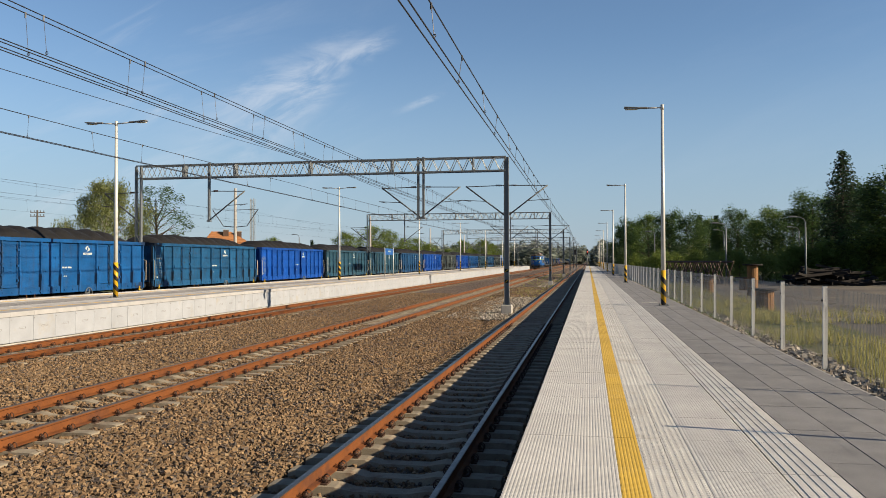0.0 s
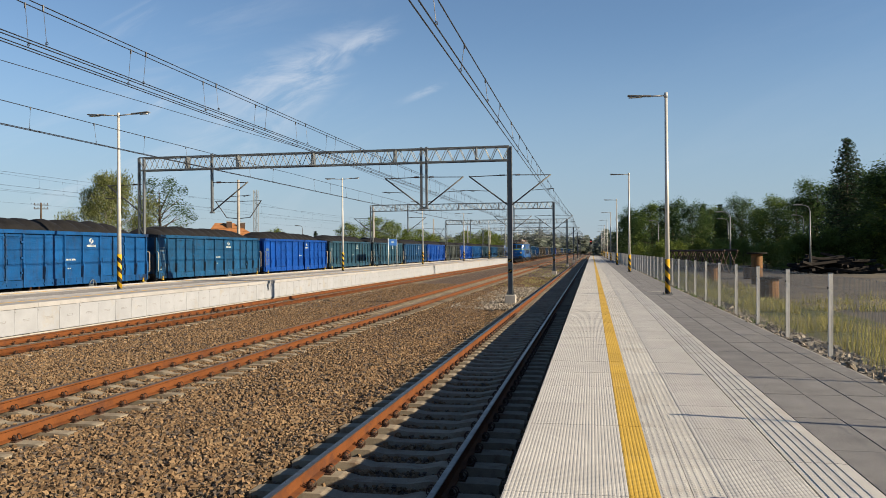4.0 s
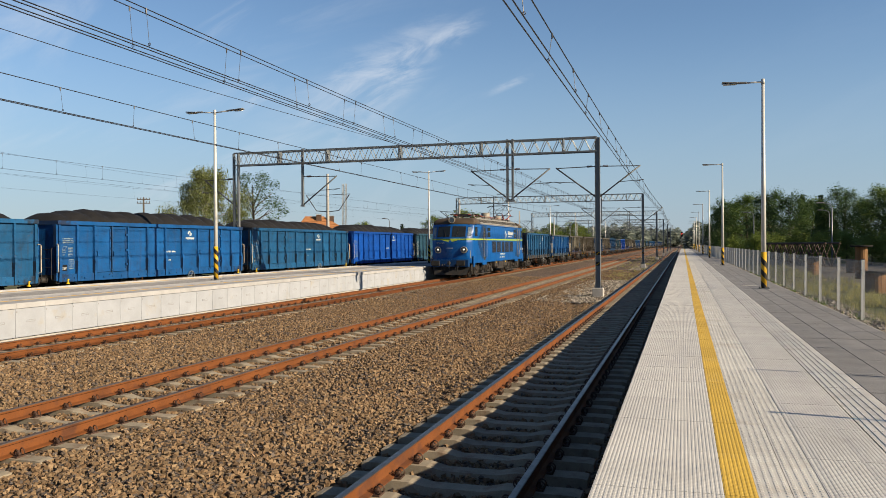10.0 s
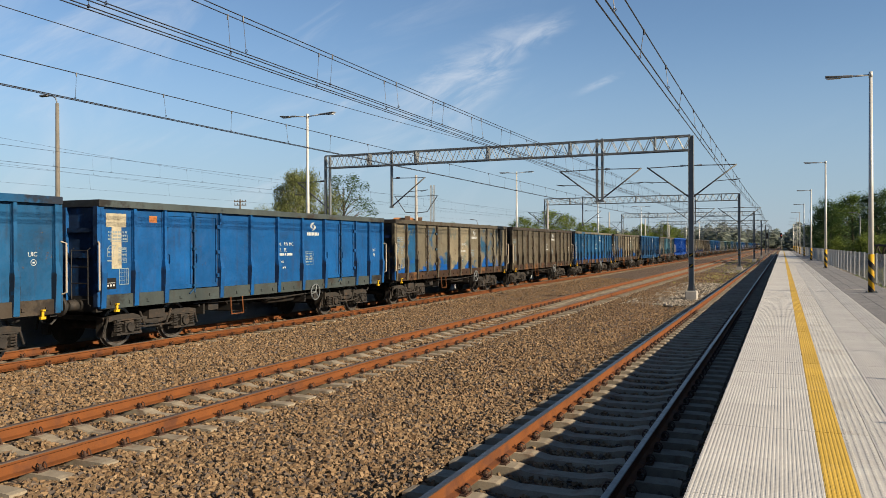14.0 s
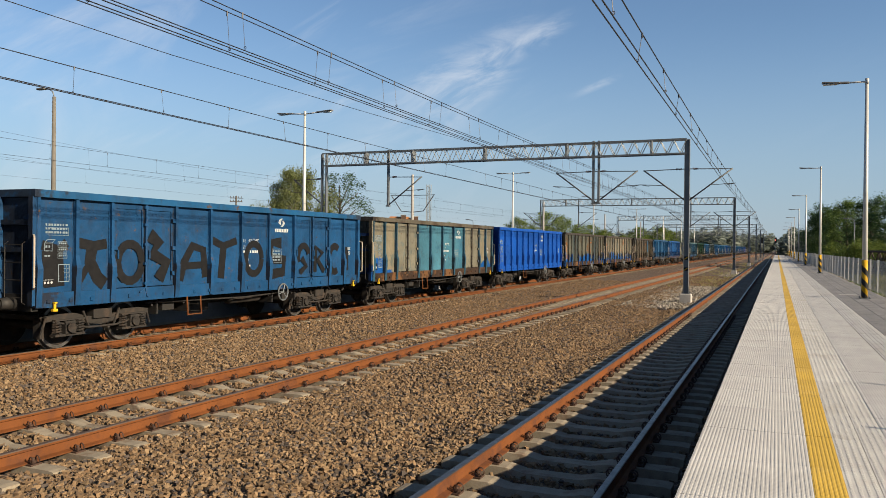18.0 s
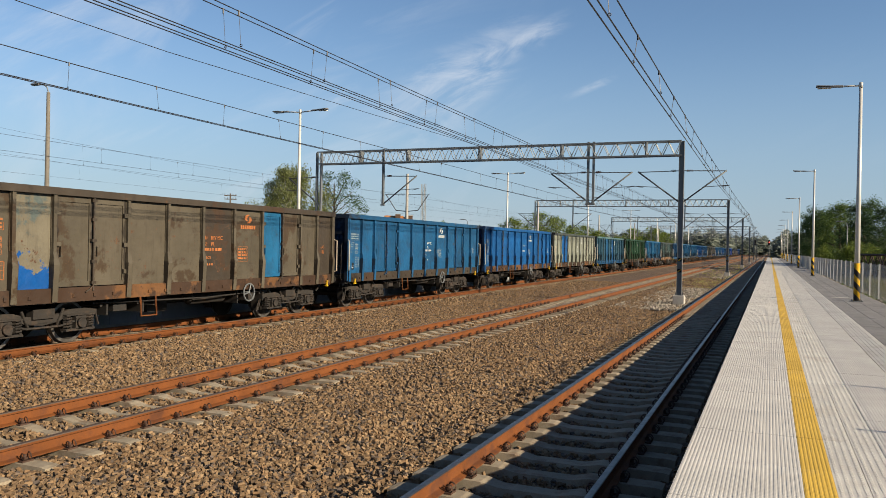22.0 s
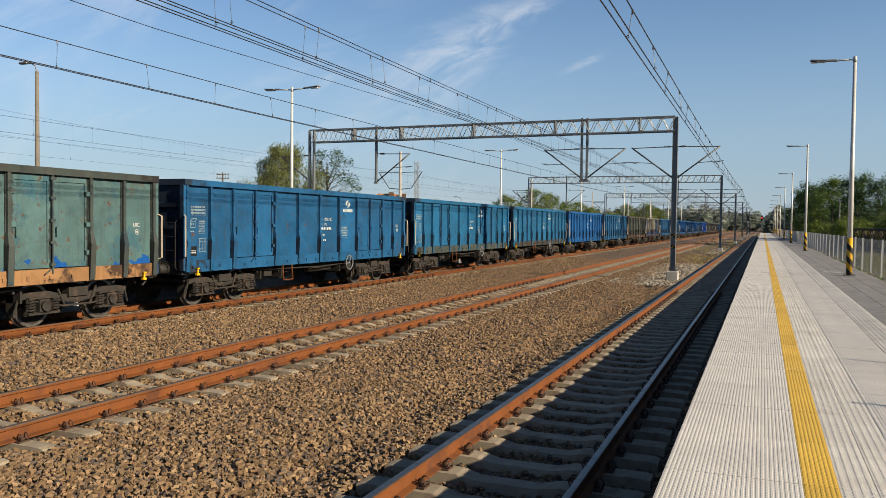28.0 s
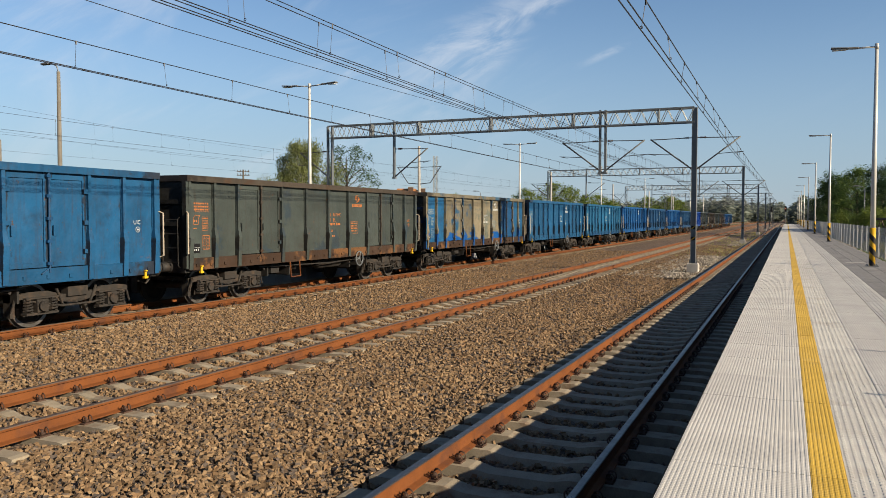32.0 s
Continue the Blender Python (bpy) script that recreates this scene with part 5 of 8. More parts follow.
SW = "open coal wagon with "
FLEET = [
    (SW + "worn sea-blue paint and two pairs of doors", SEA, dict(sill=BROWN)),
    (SW + "mid-blue paint and a pale letter panel", MID, dict(cap=CURB, sill=CURB)),
    (SW + "tan paint over patches of blue", MIXED, dict(sill=SILL_RUST, cap=OLIVE, posts=OLIVE, panels=((1, BLOTCH), (4, TAN), (5, TAN), (6, MIXED)))),
    (SW + "rust-stained olive paint", OLIVE, dict(sill=SILL_RUST, cap=BROWN)),
    (SW + "blue paint with cream blotches and rust", BLOTCH, dict(sill=SILL_RUST, cap=MIXED)),
    (SW + "peeling tan paint and fresh blue doors", TAN, dict(sill=SILL_RUST, cap=OLIVE, posts=OLIVE, panels=((0, BLOTCH), (1, BLOTCH), (2, TOUCHED), (3, OLIVE), (7, TANBLUE)))),
    (SW + "dark blue sides covered in black graffiti", STEEL, dict(cap=SEA)),
    (SW + "tan ends and teal middle panels", TAN, dict(sill=SILL_RUST, cap=OLIVE, posts=DUSK, doors=STONE, panels=((3, WASHED), (4, WASHED), (5, WASHED), (6, WASHED), (0, TANBLUE), (9, TANBLUE)))),
    (SW + "clean royal-blue paint and a small side hatch", ROYAL, dict(kind="B")),
    (SW + "flaking olive paint and a fresh blue foot", OLIVEBLUE, dict(sill=SILL_RUST, cap=BROWN, doors=SLATE, ink=ORANGE_PAINT, panels=((8, OLIVE),))),
    (SW + "bleached tan paint with blue along the bottom", TANBLUE, dict(sill=SILL_RUST, cap=BROWN, posts=TAN, ink=ORANGE_PAINT, panels=((6, TAN), (8, TAN)))),
    (SW + "brown grimy sides and one teal door", OLIVE, dict(sill=SILL_RUST, cap=BROWN, ink=ORANGE_PAINT, panels=((1, TANBLUE), (5, BROWN), (9, BROWN)), leaves=(((7, 0), TEAL),))),
    (SW + "sea-blue paint and dark doors", SEA, dict(sill=BROWN)),
    (SW + "bright mid-blue paint and partly rusty sills", MID, dict(sill=SILL_RUST)),
    (SW + "pale grey-green sides and blue doors", PALE, dict(sill=SILL_RUST, cap=SLATE, panels=((2, MID),))),
    (SW + "grey-teal panels of several ages", DUSK, dict(sill=STEEL, cap=SAGE, panels=((3, SEA), (5, MID)))),
    (SW + "dull green paint", GREEN, dict(sill=SILL_RUST)),
    (SW + "light sea-blue paint and an orange-rusty sill", TEAL, dict(sill=SILL_RUST, panels=((0, SEA), (3, STEEL)))),
    (SW + "sage-green sides and an orange-rusty sill", SAGE, dict(sill=SILL_TAN, cap=SLATE, posts=SLATE, doors=SAGE, panels=((4, PALE),))),
    (SW + "clean sea-blue paint", SEA, {}),
    (SW + "weathered teal paint and a yellow step", TEAL, dict(sill=SLATE)),
    (SW + "teal paint with white drips and dark sills", TEAL, dict(sill=BROWN)),
    (SW + "mid-blue paint with dark seams", MID, {}),
    (SW + "sea-blue paint and dark joints", SEA, {}),
    (SW + "slate-grey weathered sides", SLATE, dict(sill=SILL_RUST, cap=BROWN, ink=ORANGE_PAINT)),
    (SW + "tan and blue panels side by side", MIXED, dict(sill=SILL_RUST, panels=((0, SEA), (1, SEA), (4, TAN), (5, TAN), (6, TAN), (7, STEEL), (8, SEA), (9, SEA)))),
    (SW + "sea-blue paint", SEA, {}),
    (SW + "teal-blue paint", TEAL, dict(sill=STEEL)),
]
CYCLE = ((ROYAL, "royal-blue paint"), (MID, "mid-blue paint"), (SLATE, "slate-grey weathered sides"), (STEEL, "steel-blue paint"), (BROWN, "brown weathered sides"))
LOCO_AT, SPEED, PITCH = 18.5 + 17.87 * 12.3, 17.87, 14.04
train = []
for k in range(39):
    if k < len(FLEET):
        lb, mt, kw = FLEET[k]
    else:
        mt, lb = CYCLE[(k * 2 + k // 5) % 5]
        lb, kw = SW + lb, {}
    w = open_wagon(lb, mt, near=k < 28, **kw)
    train.append((w, 16.94 + PITCH * k))
# the standing coal train behind the island platform
STAND = (MID, SEA, ROYAL, DUSK, DUSK, STEEL, ROYAL, SLATE, ROYAL, MID, DUSK, SEA, SLATE, MID)
NAMES = {id(MID): "mid-blue", id(STEEL): "steel-blue", id(ROYAL): "royal-blue", id(TEAL): "faded teal", id(SLATE): "slate-grey", id(SEA): "sea-blue", id(DUSK): "grey-teal"}
for k, mt in enumerate(STAND):
    w = open_wagon(f"standing {NAMES[id(mt)]} open wagon heaped with coal", mt, group="standing coal wagons", near=False, coal=k * 1.7)
    w.matrix_basis = pose(T4, 44.95 - 14.04 + (k) * 14.04, 0)
w = open_wagon("standing sea-blue open wagon heaped with coal", SEA, group="standing coal wagons", near=False, coal=31.0)
w.matrix_basis = pose(T4, 44.95 - 28.08, 0)
# black scrawl on the dark blue wagon


def ribbon(bm, pts, w, x):
    """A brush stroke of width w through (y, z) points, as one thin strip on the plane x."""
    lo, hi = [], []
    for i, (y, z) in enumerate(pts):
        a, b = pts[max(i - 1, 0)], pts[min(i + 1, len(pts) - 1)]
        d = Vector((b[0] - a[0], b[1] - a[1])).normalized()
        for row, s in ((lo, -1), (hi, 1)):
            p = (y - d.y * w / 2 * s, z + d.x * w / 2 * s)
            row.append((bm.verts.new((x, *p)), bm.verts.new((x + 0.002, *p))))
    for i in range(len(pts) - 1):
        bm.faces.new((lo[i][1], lo[i + 1][1], hi[i + 1][1], hi[i][1]))
        bm.faces.new((lo[i][0], hi[i][0], hi[i + 1][0], lo[i + 1][0]))
        for q in (lo, hi):
            bm.faces.new((q[i][0], q[i + 1][0], q[i + 1][1], q[i][1]))


_r = random.Random(5)


def loop(cy, cz, ry, rz, a0=0.0, a1=360.0):
    return [(cy + ry * math.cos(radians(a0 + (a1 - a0) * i / 18)), cz + rz * math.sin(radians(a0 + (a1 - a0) * i / 18))) for i in range(19)]


SCRAWL = (
    [((-6.3, 2.2), (-5.9, 2.1), (-5.7, 2.25)), 0.2], [((-6.05, 2.1), (-6.0, 1.35)), 0.5], [((-5.4, 2.25), (-5.0, 2.18), (-4.65, 2.24)), 0.22],
    [((-5.05, 2.15), (-5.1, 1.85), (-4.9, 1.5), (-4.7, 1.35)), 0.3], [((-5.4, 1.4), (-5.2, 1.7), (-5.0, 1.85)), 0.16], [loop(-4.0, 1.82, 0.36, 0.42), 0.2],
    [((-3.4, 2.45), (-3.1, 2.25), (-3.3, 2.0), (-2.85, 1.8), (-3.1, 1.4)), 0.34], [((-2.35, 1.35), (-2.2, 1.8), (-1.9, 2.2), (-1.5, 2.1), (-1.42, 1.4)), 0.24],
    [((-2.2, 1.7), (-1.5, 1.72)), 0.18], [((-1.15, 2.35), (-0.7, 2.2), (-0.15, 2.35)), 0.2], [((-0.7, 2.2), (-0.8, 1.35)), 0.26], [loop(0.62, 1.85, 0.36, 0.42), 0.2],
    [((1.35, 1.3), (1.4, 2.3), (1.95, 2.3)), 0.34], [((1.5, 1.85), (2.1, 1.8), (2.05, 1.45), (1.5, 1.4)), 0.3], [loop(3.1, 1.85, 0.3, 0.38, 20, 200), 0.2],
    [((3.0, 1.85), (3.25, 1.6), (2.9, 1.4)), 0.2], [((3.75, 1.4), (3.8, 2.2), (4.2, 2.0), (3.9, 1.8), (4.3, 1.4)), 0.18], [loop(5.0, 1.8, 0.34, 0.42, 50, 300), 0.22], [((5.75, 2.2), (5.8, 1.4)), 0.24])
for k, (pts, w) in enumerate(SCRAWL):
    bm = bmesh.new()
    ribbon(bm, pts, w, 1.4075 + 0.0008 * (k % 3) if not (-4.5 < pts[0][0] < -2.6 or 2.6 < pts[0][0] < 4.5) else 1.4385)
    part("graffiti", bm, POLE_BLACK, train[6][0], "black sprayed scrawl")
# white drips
for q in (4, 21):
    for k in range(9):
        bm = bmesh.new()
        y, z, h = -4.2 + _r.random() * 7.5, 2.2 + 0.6 * _r.random(), 0.15 + 0.7 * _r.random() ** 2
        prism(bm, [(0, y, z), (0, y + 0.025, z + 0.03), (0, y + 0.018, z - h * 0.3), (0, y + 0.01, z - h * 0.5)], (1.439, 0, 0), (1.442, 0, 0))
        part("white_drip", bm, WHITE_PAINT, train[q][0], "white drip")
# the pale letter on the second wagon
CREAM = plain("cream_paint", (0.42, 0.38, 0.28), 0.7, var=0.2, scale=5, bump=0, other=(0.25, 0.22, 0.16), amount=0.4)
for a in ((-6.27, -5.7, 2.72, 3.02), (-6.12, -5.84, 1.8, 2.72)):
    boxpart("pale_letter", (1.4065, 1.4095, *a), CREAM, train[1][0], "cream block letter")
boxpart("orange_mark", (1.4065, 1.4095, -5.0, -4.75, 2.85, 3.0), ORANGE_PAINT, train[1][0], "small orange mark")

# ---------------------------------------------------------------- locomotive (front towards -y)
def loco_paint():
    k = Net("locomotive_blue")
    c = k.scaled((0.003, 0.092, 0.345), k.span(k.noise(0.8, 5), 0.3, 0.7, 0.85, 1.15))
    run = k.noise(3.0, 7, 0.7, (1.0, 2.2, 0.3))
    c = k.mix(k.span(run, 0.58, 0.9, 0.0, 0.35), c, (0.03, 0.024, 0.02))
    k.bump(k.noise(2.2, 3), 0.15, 0.02)
    return k.put(c, k.span(run, 0.3, 0.8, 0.28, 0.5))


L_BLUE = loco_paint()
L_DARK = plain("locomotive_dark_chevron", (0.006, 0.045, 0.15), 0.4, var=0.12)
L_STRIPE = plain("locomotive_lime_stripe", (0.36, 0.46, 0.05), 0.45, var=0.06, bump=0.03)
L_ROOF = plain("locomotive_brown_roof", (0.075, 0.052, 0.034), 0.75, var=0.2, scale=2, other=(0.12, 0.09, 0.062), amount=0.4)
L_GREY = plain("locomotive_grey_shoulder", (0.30, 0.275, 0.235), 0.6, 0.1, var=0.15, scale=3, other=(0.26, 0.22, 0.18), amount=0.3)
L_GRILLE = plain("locomotive_dark_grille", (0.030, 0.037, 0.062), 0.6, 0.2, var=0.15)
L_LOUVRE = plain("locomotive_roof_louvre", (0.016, 0.013, 0.011), 0.75, 0.0, var=0.2)
L_RED = plain("pantograph_red", (0.22, 0.035, 0.022), 0.55, var=0.15)
L_GLASS = plain("cab_glass", (0.022, 0.028, 0.034), 0.06, var=0.05, bump=0)
# corner glass: the sky's reflection is painted in as a pale blue base
L_SKY_CORNER = plain("sky_coloured_corner_glass", (0.16, 0.21, 0.27), 0.12, var=0.25, scale=3, bump=0)
L_SILVER = plain("headlight_reflector", (0.24, 0.235, 0.23), 0.14, 0.95, var=0.4, scale=9, bump=0.25)
L_SHOULDER = plain("louvre_slat_grey", (0.17, 0.155, 0.135), 0.7, var=0.2)
L_FRAME = plain("pale_louvre_frame", (0.27, 0.265, 0.245), 0.6, var=0.12, scale=3)
L_RUBBER = plain("window_rubber", (0.015, 0.015, 0.015), 0.6, var=0.1)
L_LAMP = plain("headlight_glass", (0.75, 0.74, 0.70), 0.15, var=0.03, bump=0)
L_GLOW = bpy.data.materials.new("headlight_bulb")
L_GLOW.use_nodes = True
L_GLOW.node_tree.nodes["Principled BSDF"].inputs["Base Color"].default_value = (0.25, 0.23, 0.18, 1)
L_GLOW.node_tree.nodes["Principled BSDF"].inputs["Emission Color"].default_value = (1.0, 0.93, 0.78, 1)
L_GLOW.node_tree.nodes["Principled BSDF"].inputs["Emission Strength"].default_value = 0.45


def body_ring(z):
    """The plan outline of the body at height z: the cabs lean back above the waist."""
    lean = max(0.0, z - 2.5) * 0.42
    tuck = max(0.0, 2.4 - z) * 0.24
    w = 1.5 if z < 3.4 else 1.5 - (z - 3.4) * 0.18
    front = [(w, -7.7), (w, -8.05), (w - 0.05, -8.36 + lean * 0.3), (w - 0.15, -8.56 + lean * 0.65), (w - 0.44, -8.86 + lean + tuck * 0.6), (0.0, -9.04 + lean + tuck)]
    half = front + [(-x, y) for x, y in front[-2::-1]]
    return half + [(-x, -y) for x, y in half]


def locomotive():
    root = tagged(new("locomotive"), "blue six-axle electric locomotive with a lime stripe and brown roof", "locomotive")
    # shell
    zs = (1.02, 1.5, 2.4, 2.5, 3.1, 3.5, 3.68)
    bm = bmesh.new()
    rings = [[bm.verts.new((x, y, z)) for x, y in body_ring(z)] for z in zs]
    n = len(rings[0])
    for a, b in zip(rings, rings[1:]):
        for i in range(n):
            f = bm.faces.new((a[i], a[(i + 1) % n], b[(i + 1) % n], b[i]))
            f.smooth = True
    for f in (bm.faces.new(rings[-1]), bm.faces.new(rings[0][::-1])):
        for e in f.edges:
            e.smooth = False
    shell = part("body_shell", bm, L_BLUE, root, "glossy blue steel body", bevel=0.03)
    # roof: brown cab ends and a grey louvred middle
    for s in (-1, 1):
        bm = bmesh.new()
        rows = []
        base = [(1.478, -6.57)] + body_ring(3.64)[:11] + [(-1.478, -6.57)]
        for k in range(8):
            a = math.pi / 2 * k / 7
            q = 1 - math.cos(a)
            rows.append([bm.verts.new((s * x * 1.005 * (1 - 0.29 * q), s * -(min(y + 0.012 * (y > -6.6) + 1.15 * q * (1 if y < -8 else 0.9), -6.57) if y < -7 else y), 3.63 + 0.49 * math.sin(a))) for x, y in base])
        for a, b in zip(rows, rows[1:]):
            for i in range(len(a) - 1):
                f = bm.faces.new((a[i], a[i + 1], b[i + 1], b[i]))
                f.smooth = True
            bm.faces.new((a[-1], a[0], b[0], b[-1]))
        bm.faces.new(rows[-1])
        bm.faces.new(rows[0][::-1])
        part("cab_roof", bm, L_ROOF, root, "brown soot-stained cab roof")
    bm = bmesh.new()
    prism(bm, [(-1.47, 0, 3.68), (-1.42, 0, 3.78), (-1.08, 0, 4.10), (1.08, 0, 4.10), (1.42, 0, 3.78), (1.47, 0, 3.68)], (0, -6.6, 0), (0, 6.6, 0))
    part("roof_shoulder", bm, L_GREY, root, "grey sloped roof shoulder")
    bm = bmesh.new()
    bx(bm, -1.05, 1.05, -6.55, 6.55, 4.1, 4.16)
    part("roof_deck", bm, L_ROOF, root, "dark roof deck")
    bm = bmesh.new()
    prism(bm, [(1.425, 0, 3.79), (1.437, 0, 3.80), (1.108, 0, 4.108), (1.094, 0, 4.096)], (0, 0.07, 0), (0, 0.78, 0))
    me = meshed("louvre", bm, L_LOUVRE)
    bm = bmesh.new()
    for i in range(7):
        z = 3.815 + i * 0.042
        x = 1.402 - i * 0.0445
        bx(bm, x - 0.01, x + 0.035, 0.10, 0.75, z - 0.004, z + 0.004)
    slats = meshed("louvre_slats", bm, L_SHOULDER)
    bm = bmesh.new()
    prism(bm, [(1.425, 0, 3.775), (1.455, 0, 3.785), (1.10, 0, 4.115), (1.075, 0, 4.095)], (0, 0, 0), (0, 0.10, 0))
    rib = meshed("shoulder_rib", bm, L_FRAME)
    for s in (1, -1):
        bm = bmesh.new()
        prism(bm, [(s * 1.43, 0, 3.72), (s * 1.48, 0, 3.74), (s * 1.415, 0, 3.83), (s * 1.38, 0, 3.81)], (0, -6.55, 0), (0, 6.55, 0))
        part("louvre_sill", bm, L_FRAME, root, "pale edge under the roof louvres")
        bm = bmesh.new()
        prism(bm, [(s * 1.16, 0, 4.03), (s * 1.19, 0, 4.055), (s * 1.09, 0, 4.15), (s * 1.06, 0, 4.11)], (0, -6.55, 0), (0, 6.55, 0))
        part("louvre_head", bm, L_FRAME, root, "pale edge above the roof louvres")
    for i in range(15):
        y = -6.5 + i * 0.868
        for t in (0, 180):
            lv = piece("louvre", me, root, pose(0, 0, 0, 0, 0, t) @ pose(0, y if t == 0 else -y - 0.83, 0), "dark roof louvre")
            piece("louvre_slats", slats, lv)
            piece("shoulder_rib", rib, root, pose(0, 0, 0, 0, 0, t) @ pose(0, y - 0.03, 0))
    for s in (1, -1):
        boxpart("gutter", (*sorted((s * 1.44, s * 1.50)), -7.9, 7.9, 3.62, 3.68), L_BLUE, root)
    # stripe, chevrons
    bm = bmesh.new()
    prof = body_ring(2.6)
    for i in range(len(prof)):
        a, b = Vector((*prof[i], 0)), Vector((*prof[(i + 1) % len(prof)], 0))
        nn = (b - a).cross(Vector((0, 0, 1))).normalized()
        if nn.dot(a) < 0:
            nn = -nn
        q = [bm.verts.new((p.x + nn.x * 0.02, p.y + nn.y * 0.02, z)) for p, z in ((a, 2.585), (b, 2.585), (b, 2.685), (a, 2.685))]
        bm.faces.new(q)
    for y0 in (-1, 1):
        q = [bm.verts.new(c) for c in ((-0.62, y0 * 9.0, 2.59), (0.62, y0 * 9.0, 2.59), (0.0, y0 * 9.03, 2.44))]
        bm.faces.new(q)
    st = part("stripe", bm, L_STRIPE, root, "lime-yellow stripe round the body")
    so = st.modifiers.new("thick", "SOLIDIFY")
    so.thickness, so.offset = 0.006, 0.0
    for s in (1, -1):
        for e in (-1, 1):
            bm = bmesh.new()
            ring = [(0, e * 5.0, 3.55), (0, e * 6.2, 3.55), (0, e * 7.45, 2.45), (0, e * 6.2, 1.3), (0, e * 5.0, 1.3), (0, e * 5.75, 2.45)]
            prism(bm, ring, (s * 1.5, 0, 0), (s * 1.503, 0, 0))
            part("chevron", bm, L_DARK, root, "darker blue chevron on the side")
    # doors, windows, grilles of both sides
    for s in (1, -1):
        for y0, y1 in ((-5.86, -5.12), (5.92, 6.6) if s > 0 else (5.12, 5.86)):
            bm = bmesh.new()
            bx(bm, *sorted((s * 1.503, s * 1.515)), y0, y1, 1.62, 3.6)
            d = part("cab_door", bm, L_DARK if y0 < 0 else L_BLUE, root, "cab door with pale handrails")
            boxpart("door_window", (*sorted((s * 1.515, s * 1.522)), y0 + 0.16, y1 - 0.16, 2.78, 3.42), L_GLASS, d)
            for y in (y0 - 0.07, y1 + 0.07):
                bm = bmesh.new()
                pipe(bm, [(s * 1.5, y, 1.38), (s * 1.56, y, 1.42), (s * 1.56, y, 3.52), (s * 1.5, y, 3.56)], 0.02, 6)
                part("handrail", bm, L_GREY, d, "pale handrail")
            boxpart("door_handle", (*sorted((s * 1.515, s * 1.55)), y1 - 0.12, y1 - 0.06, 2.5, 2.56), BARE, d)
            boxpart("door_step", (*sorted((s * 1.44, s * 1.506)), y0 + 0.12, y1 - 0.12, 1.2, 1.42), BLACK_STEEL, root)
        for y0 in (-4.55, 4.52 if s > 0 else 3.8):
            for z0, z1, mt in ((2.84, 3.14, L_GLASS), (3.27, 3.46, L_GLASS)):
                bm = bmesh.new()
                bx(bm, *sorted((s * 1.503, s * 1.509)), y0 - 0.025, y0 + 0.79, z0 - 0.025, z1 + 0.025)
                wn_ = part("side_window", bm, L_RUBBER, root, "small dark side window", bevel=0.03)
                boxpart("glass", (*sorted((s * 1.509, s * 1.513)), y0, y0 + 0.765, z0, z1), mt, wn_)
        for e in (-1, 1):
            bm = bmesh.new()
            bx(bm, *sorted((s * 1.503, s * 1.51)), *sorted((e * 7.5, e * 8.12)), 2.86, 3.46)
            wn_ = part("cab_side_window", bm, L_RUBBER, root, "dark cab side window", bevel=0.03)
            boxpart("glass", (*sorted((s * 1.51, s * 1.514)), *sorted((e * 7.54, e * 8.08)), 2.9, 3.42), L_GLASS, wn_)
        for a, b in ((-3.15, -1.92), (-1.62, -0.38), (0.05, 0.92), (1.22, 2.48), (2.85, 4.12)):
            a, b = (a, b) if s > 0 else (-b, -a)
            bm = bmesh.new()
            bx(bm, *sorted((s * 1.503, s * 1.512)), a, b, 1.68, 2.5)
            g = part("side_grille", bm, L_RUBBER, root, "dark ventilation grille", bevel=0.05)
            bm = bmesh.new()
            for k in range(int((b - a) / 0.05) - 1):
                y = a + 0.04 + k * 0.05
                bx(bm, *sorted((s * 1.512, s * 1.522)), y, y + 0.028, 1.72, 2.46)
            part("slats", bm, L_GRILLE, g)
        boxpart("blank_window", (*sorted((s * 1.503, s * 1.508)), *sorted((s * 0.1, s * 0.75)), 2.85, 3.2), L_BLUE, root, "plated-over window", bevel=0.03)
        # emblem: two leaves and two word-long bars
        for k in (0, 1):
            ring = [(-0.42, 0.0), (-0.14, 0.27), (0.16, 0.30), (0.06, 0.17), (-0.10, 0.14), (-0.16, 0.0), (-0.06, -0.13), (-0.17, -0.13)]
            sg = (1, -1)[k]
            bm = bmesh.new()
            prism(bm, [(0, s * (1.45 + sg * u), 3.06 + sg * v) for u, v in ring], (s * 1.503, 0, 0), (s * 1.507, 0, 0))
            part("emblem", bm, WHITE_PAINT, root, "white two-leaf emblem")
        bm = bmesh.new()
        y = 2.3
        for k, (w, h) in enumerate(((0.24, 0.3), (0.24, 0.3), (0.24, 0.3), (0.3, 0.24), (0.28, 0.24), (0.2, 0.24), (0.3, 0.3), (0.28, 0.24))):
            bx(bm, *sorted((s * 1.503, s * 1.507)), *sorted((s * y, s * (y + w * 0.8))), 3.02, 3.02 + h)
            y += w
        bx(bm, *sorted((s * 1.503, s * 1.507)), *sorted((s * 2.35, s * 3.85)), 2.86, 2.93)
        part("brand_bars", bm, WHITE_PAINT, root, "white lettering of the operator")
        bm = bmesh.new()
        bars(bm, s * 1.503, *sorted((s * -0.6, s * 1.15)), 1.42, 1.64, 1, rng, 9, s)
        bars(bm, s * 1.503, *sorted((s * -0.65, s * 1.2)), 1.24, 1.36, 1, rng, 3, s)
        bars(bm, s * 1.503, *sorted((s * 6.72, s * 7.22)), 1.66, 1.83, 3, rng, 2, s)
        part("number_bars", bm, WHITE_PAINT, root, "white registration lettering")
        turn = pose(0, 0, 0, 90, 0, 90 * s)
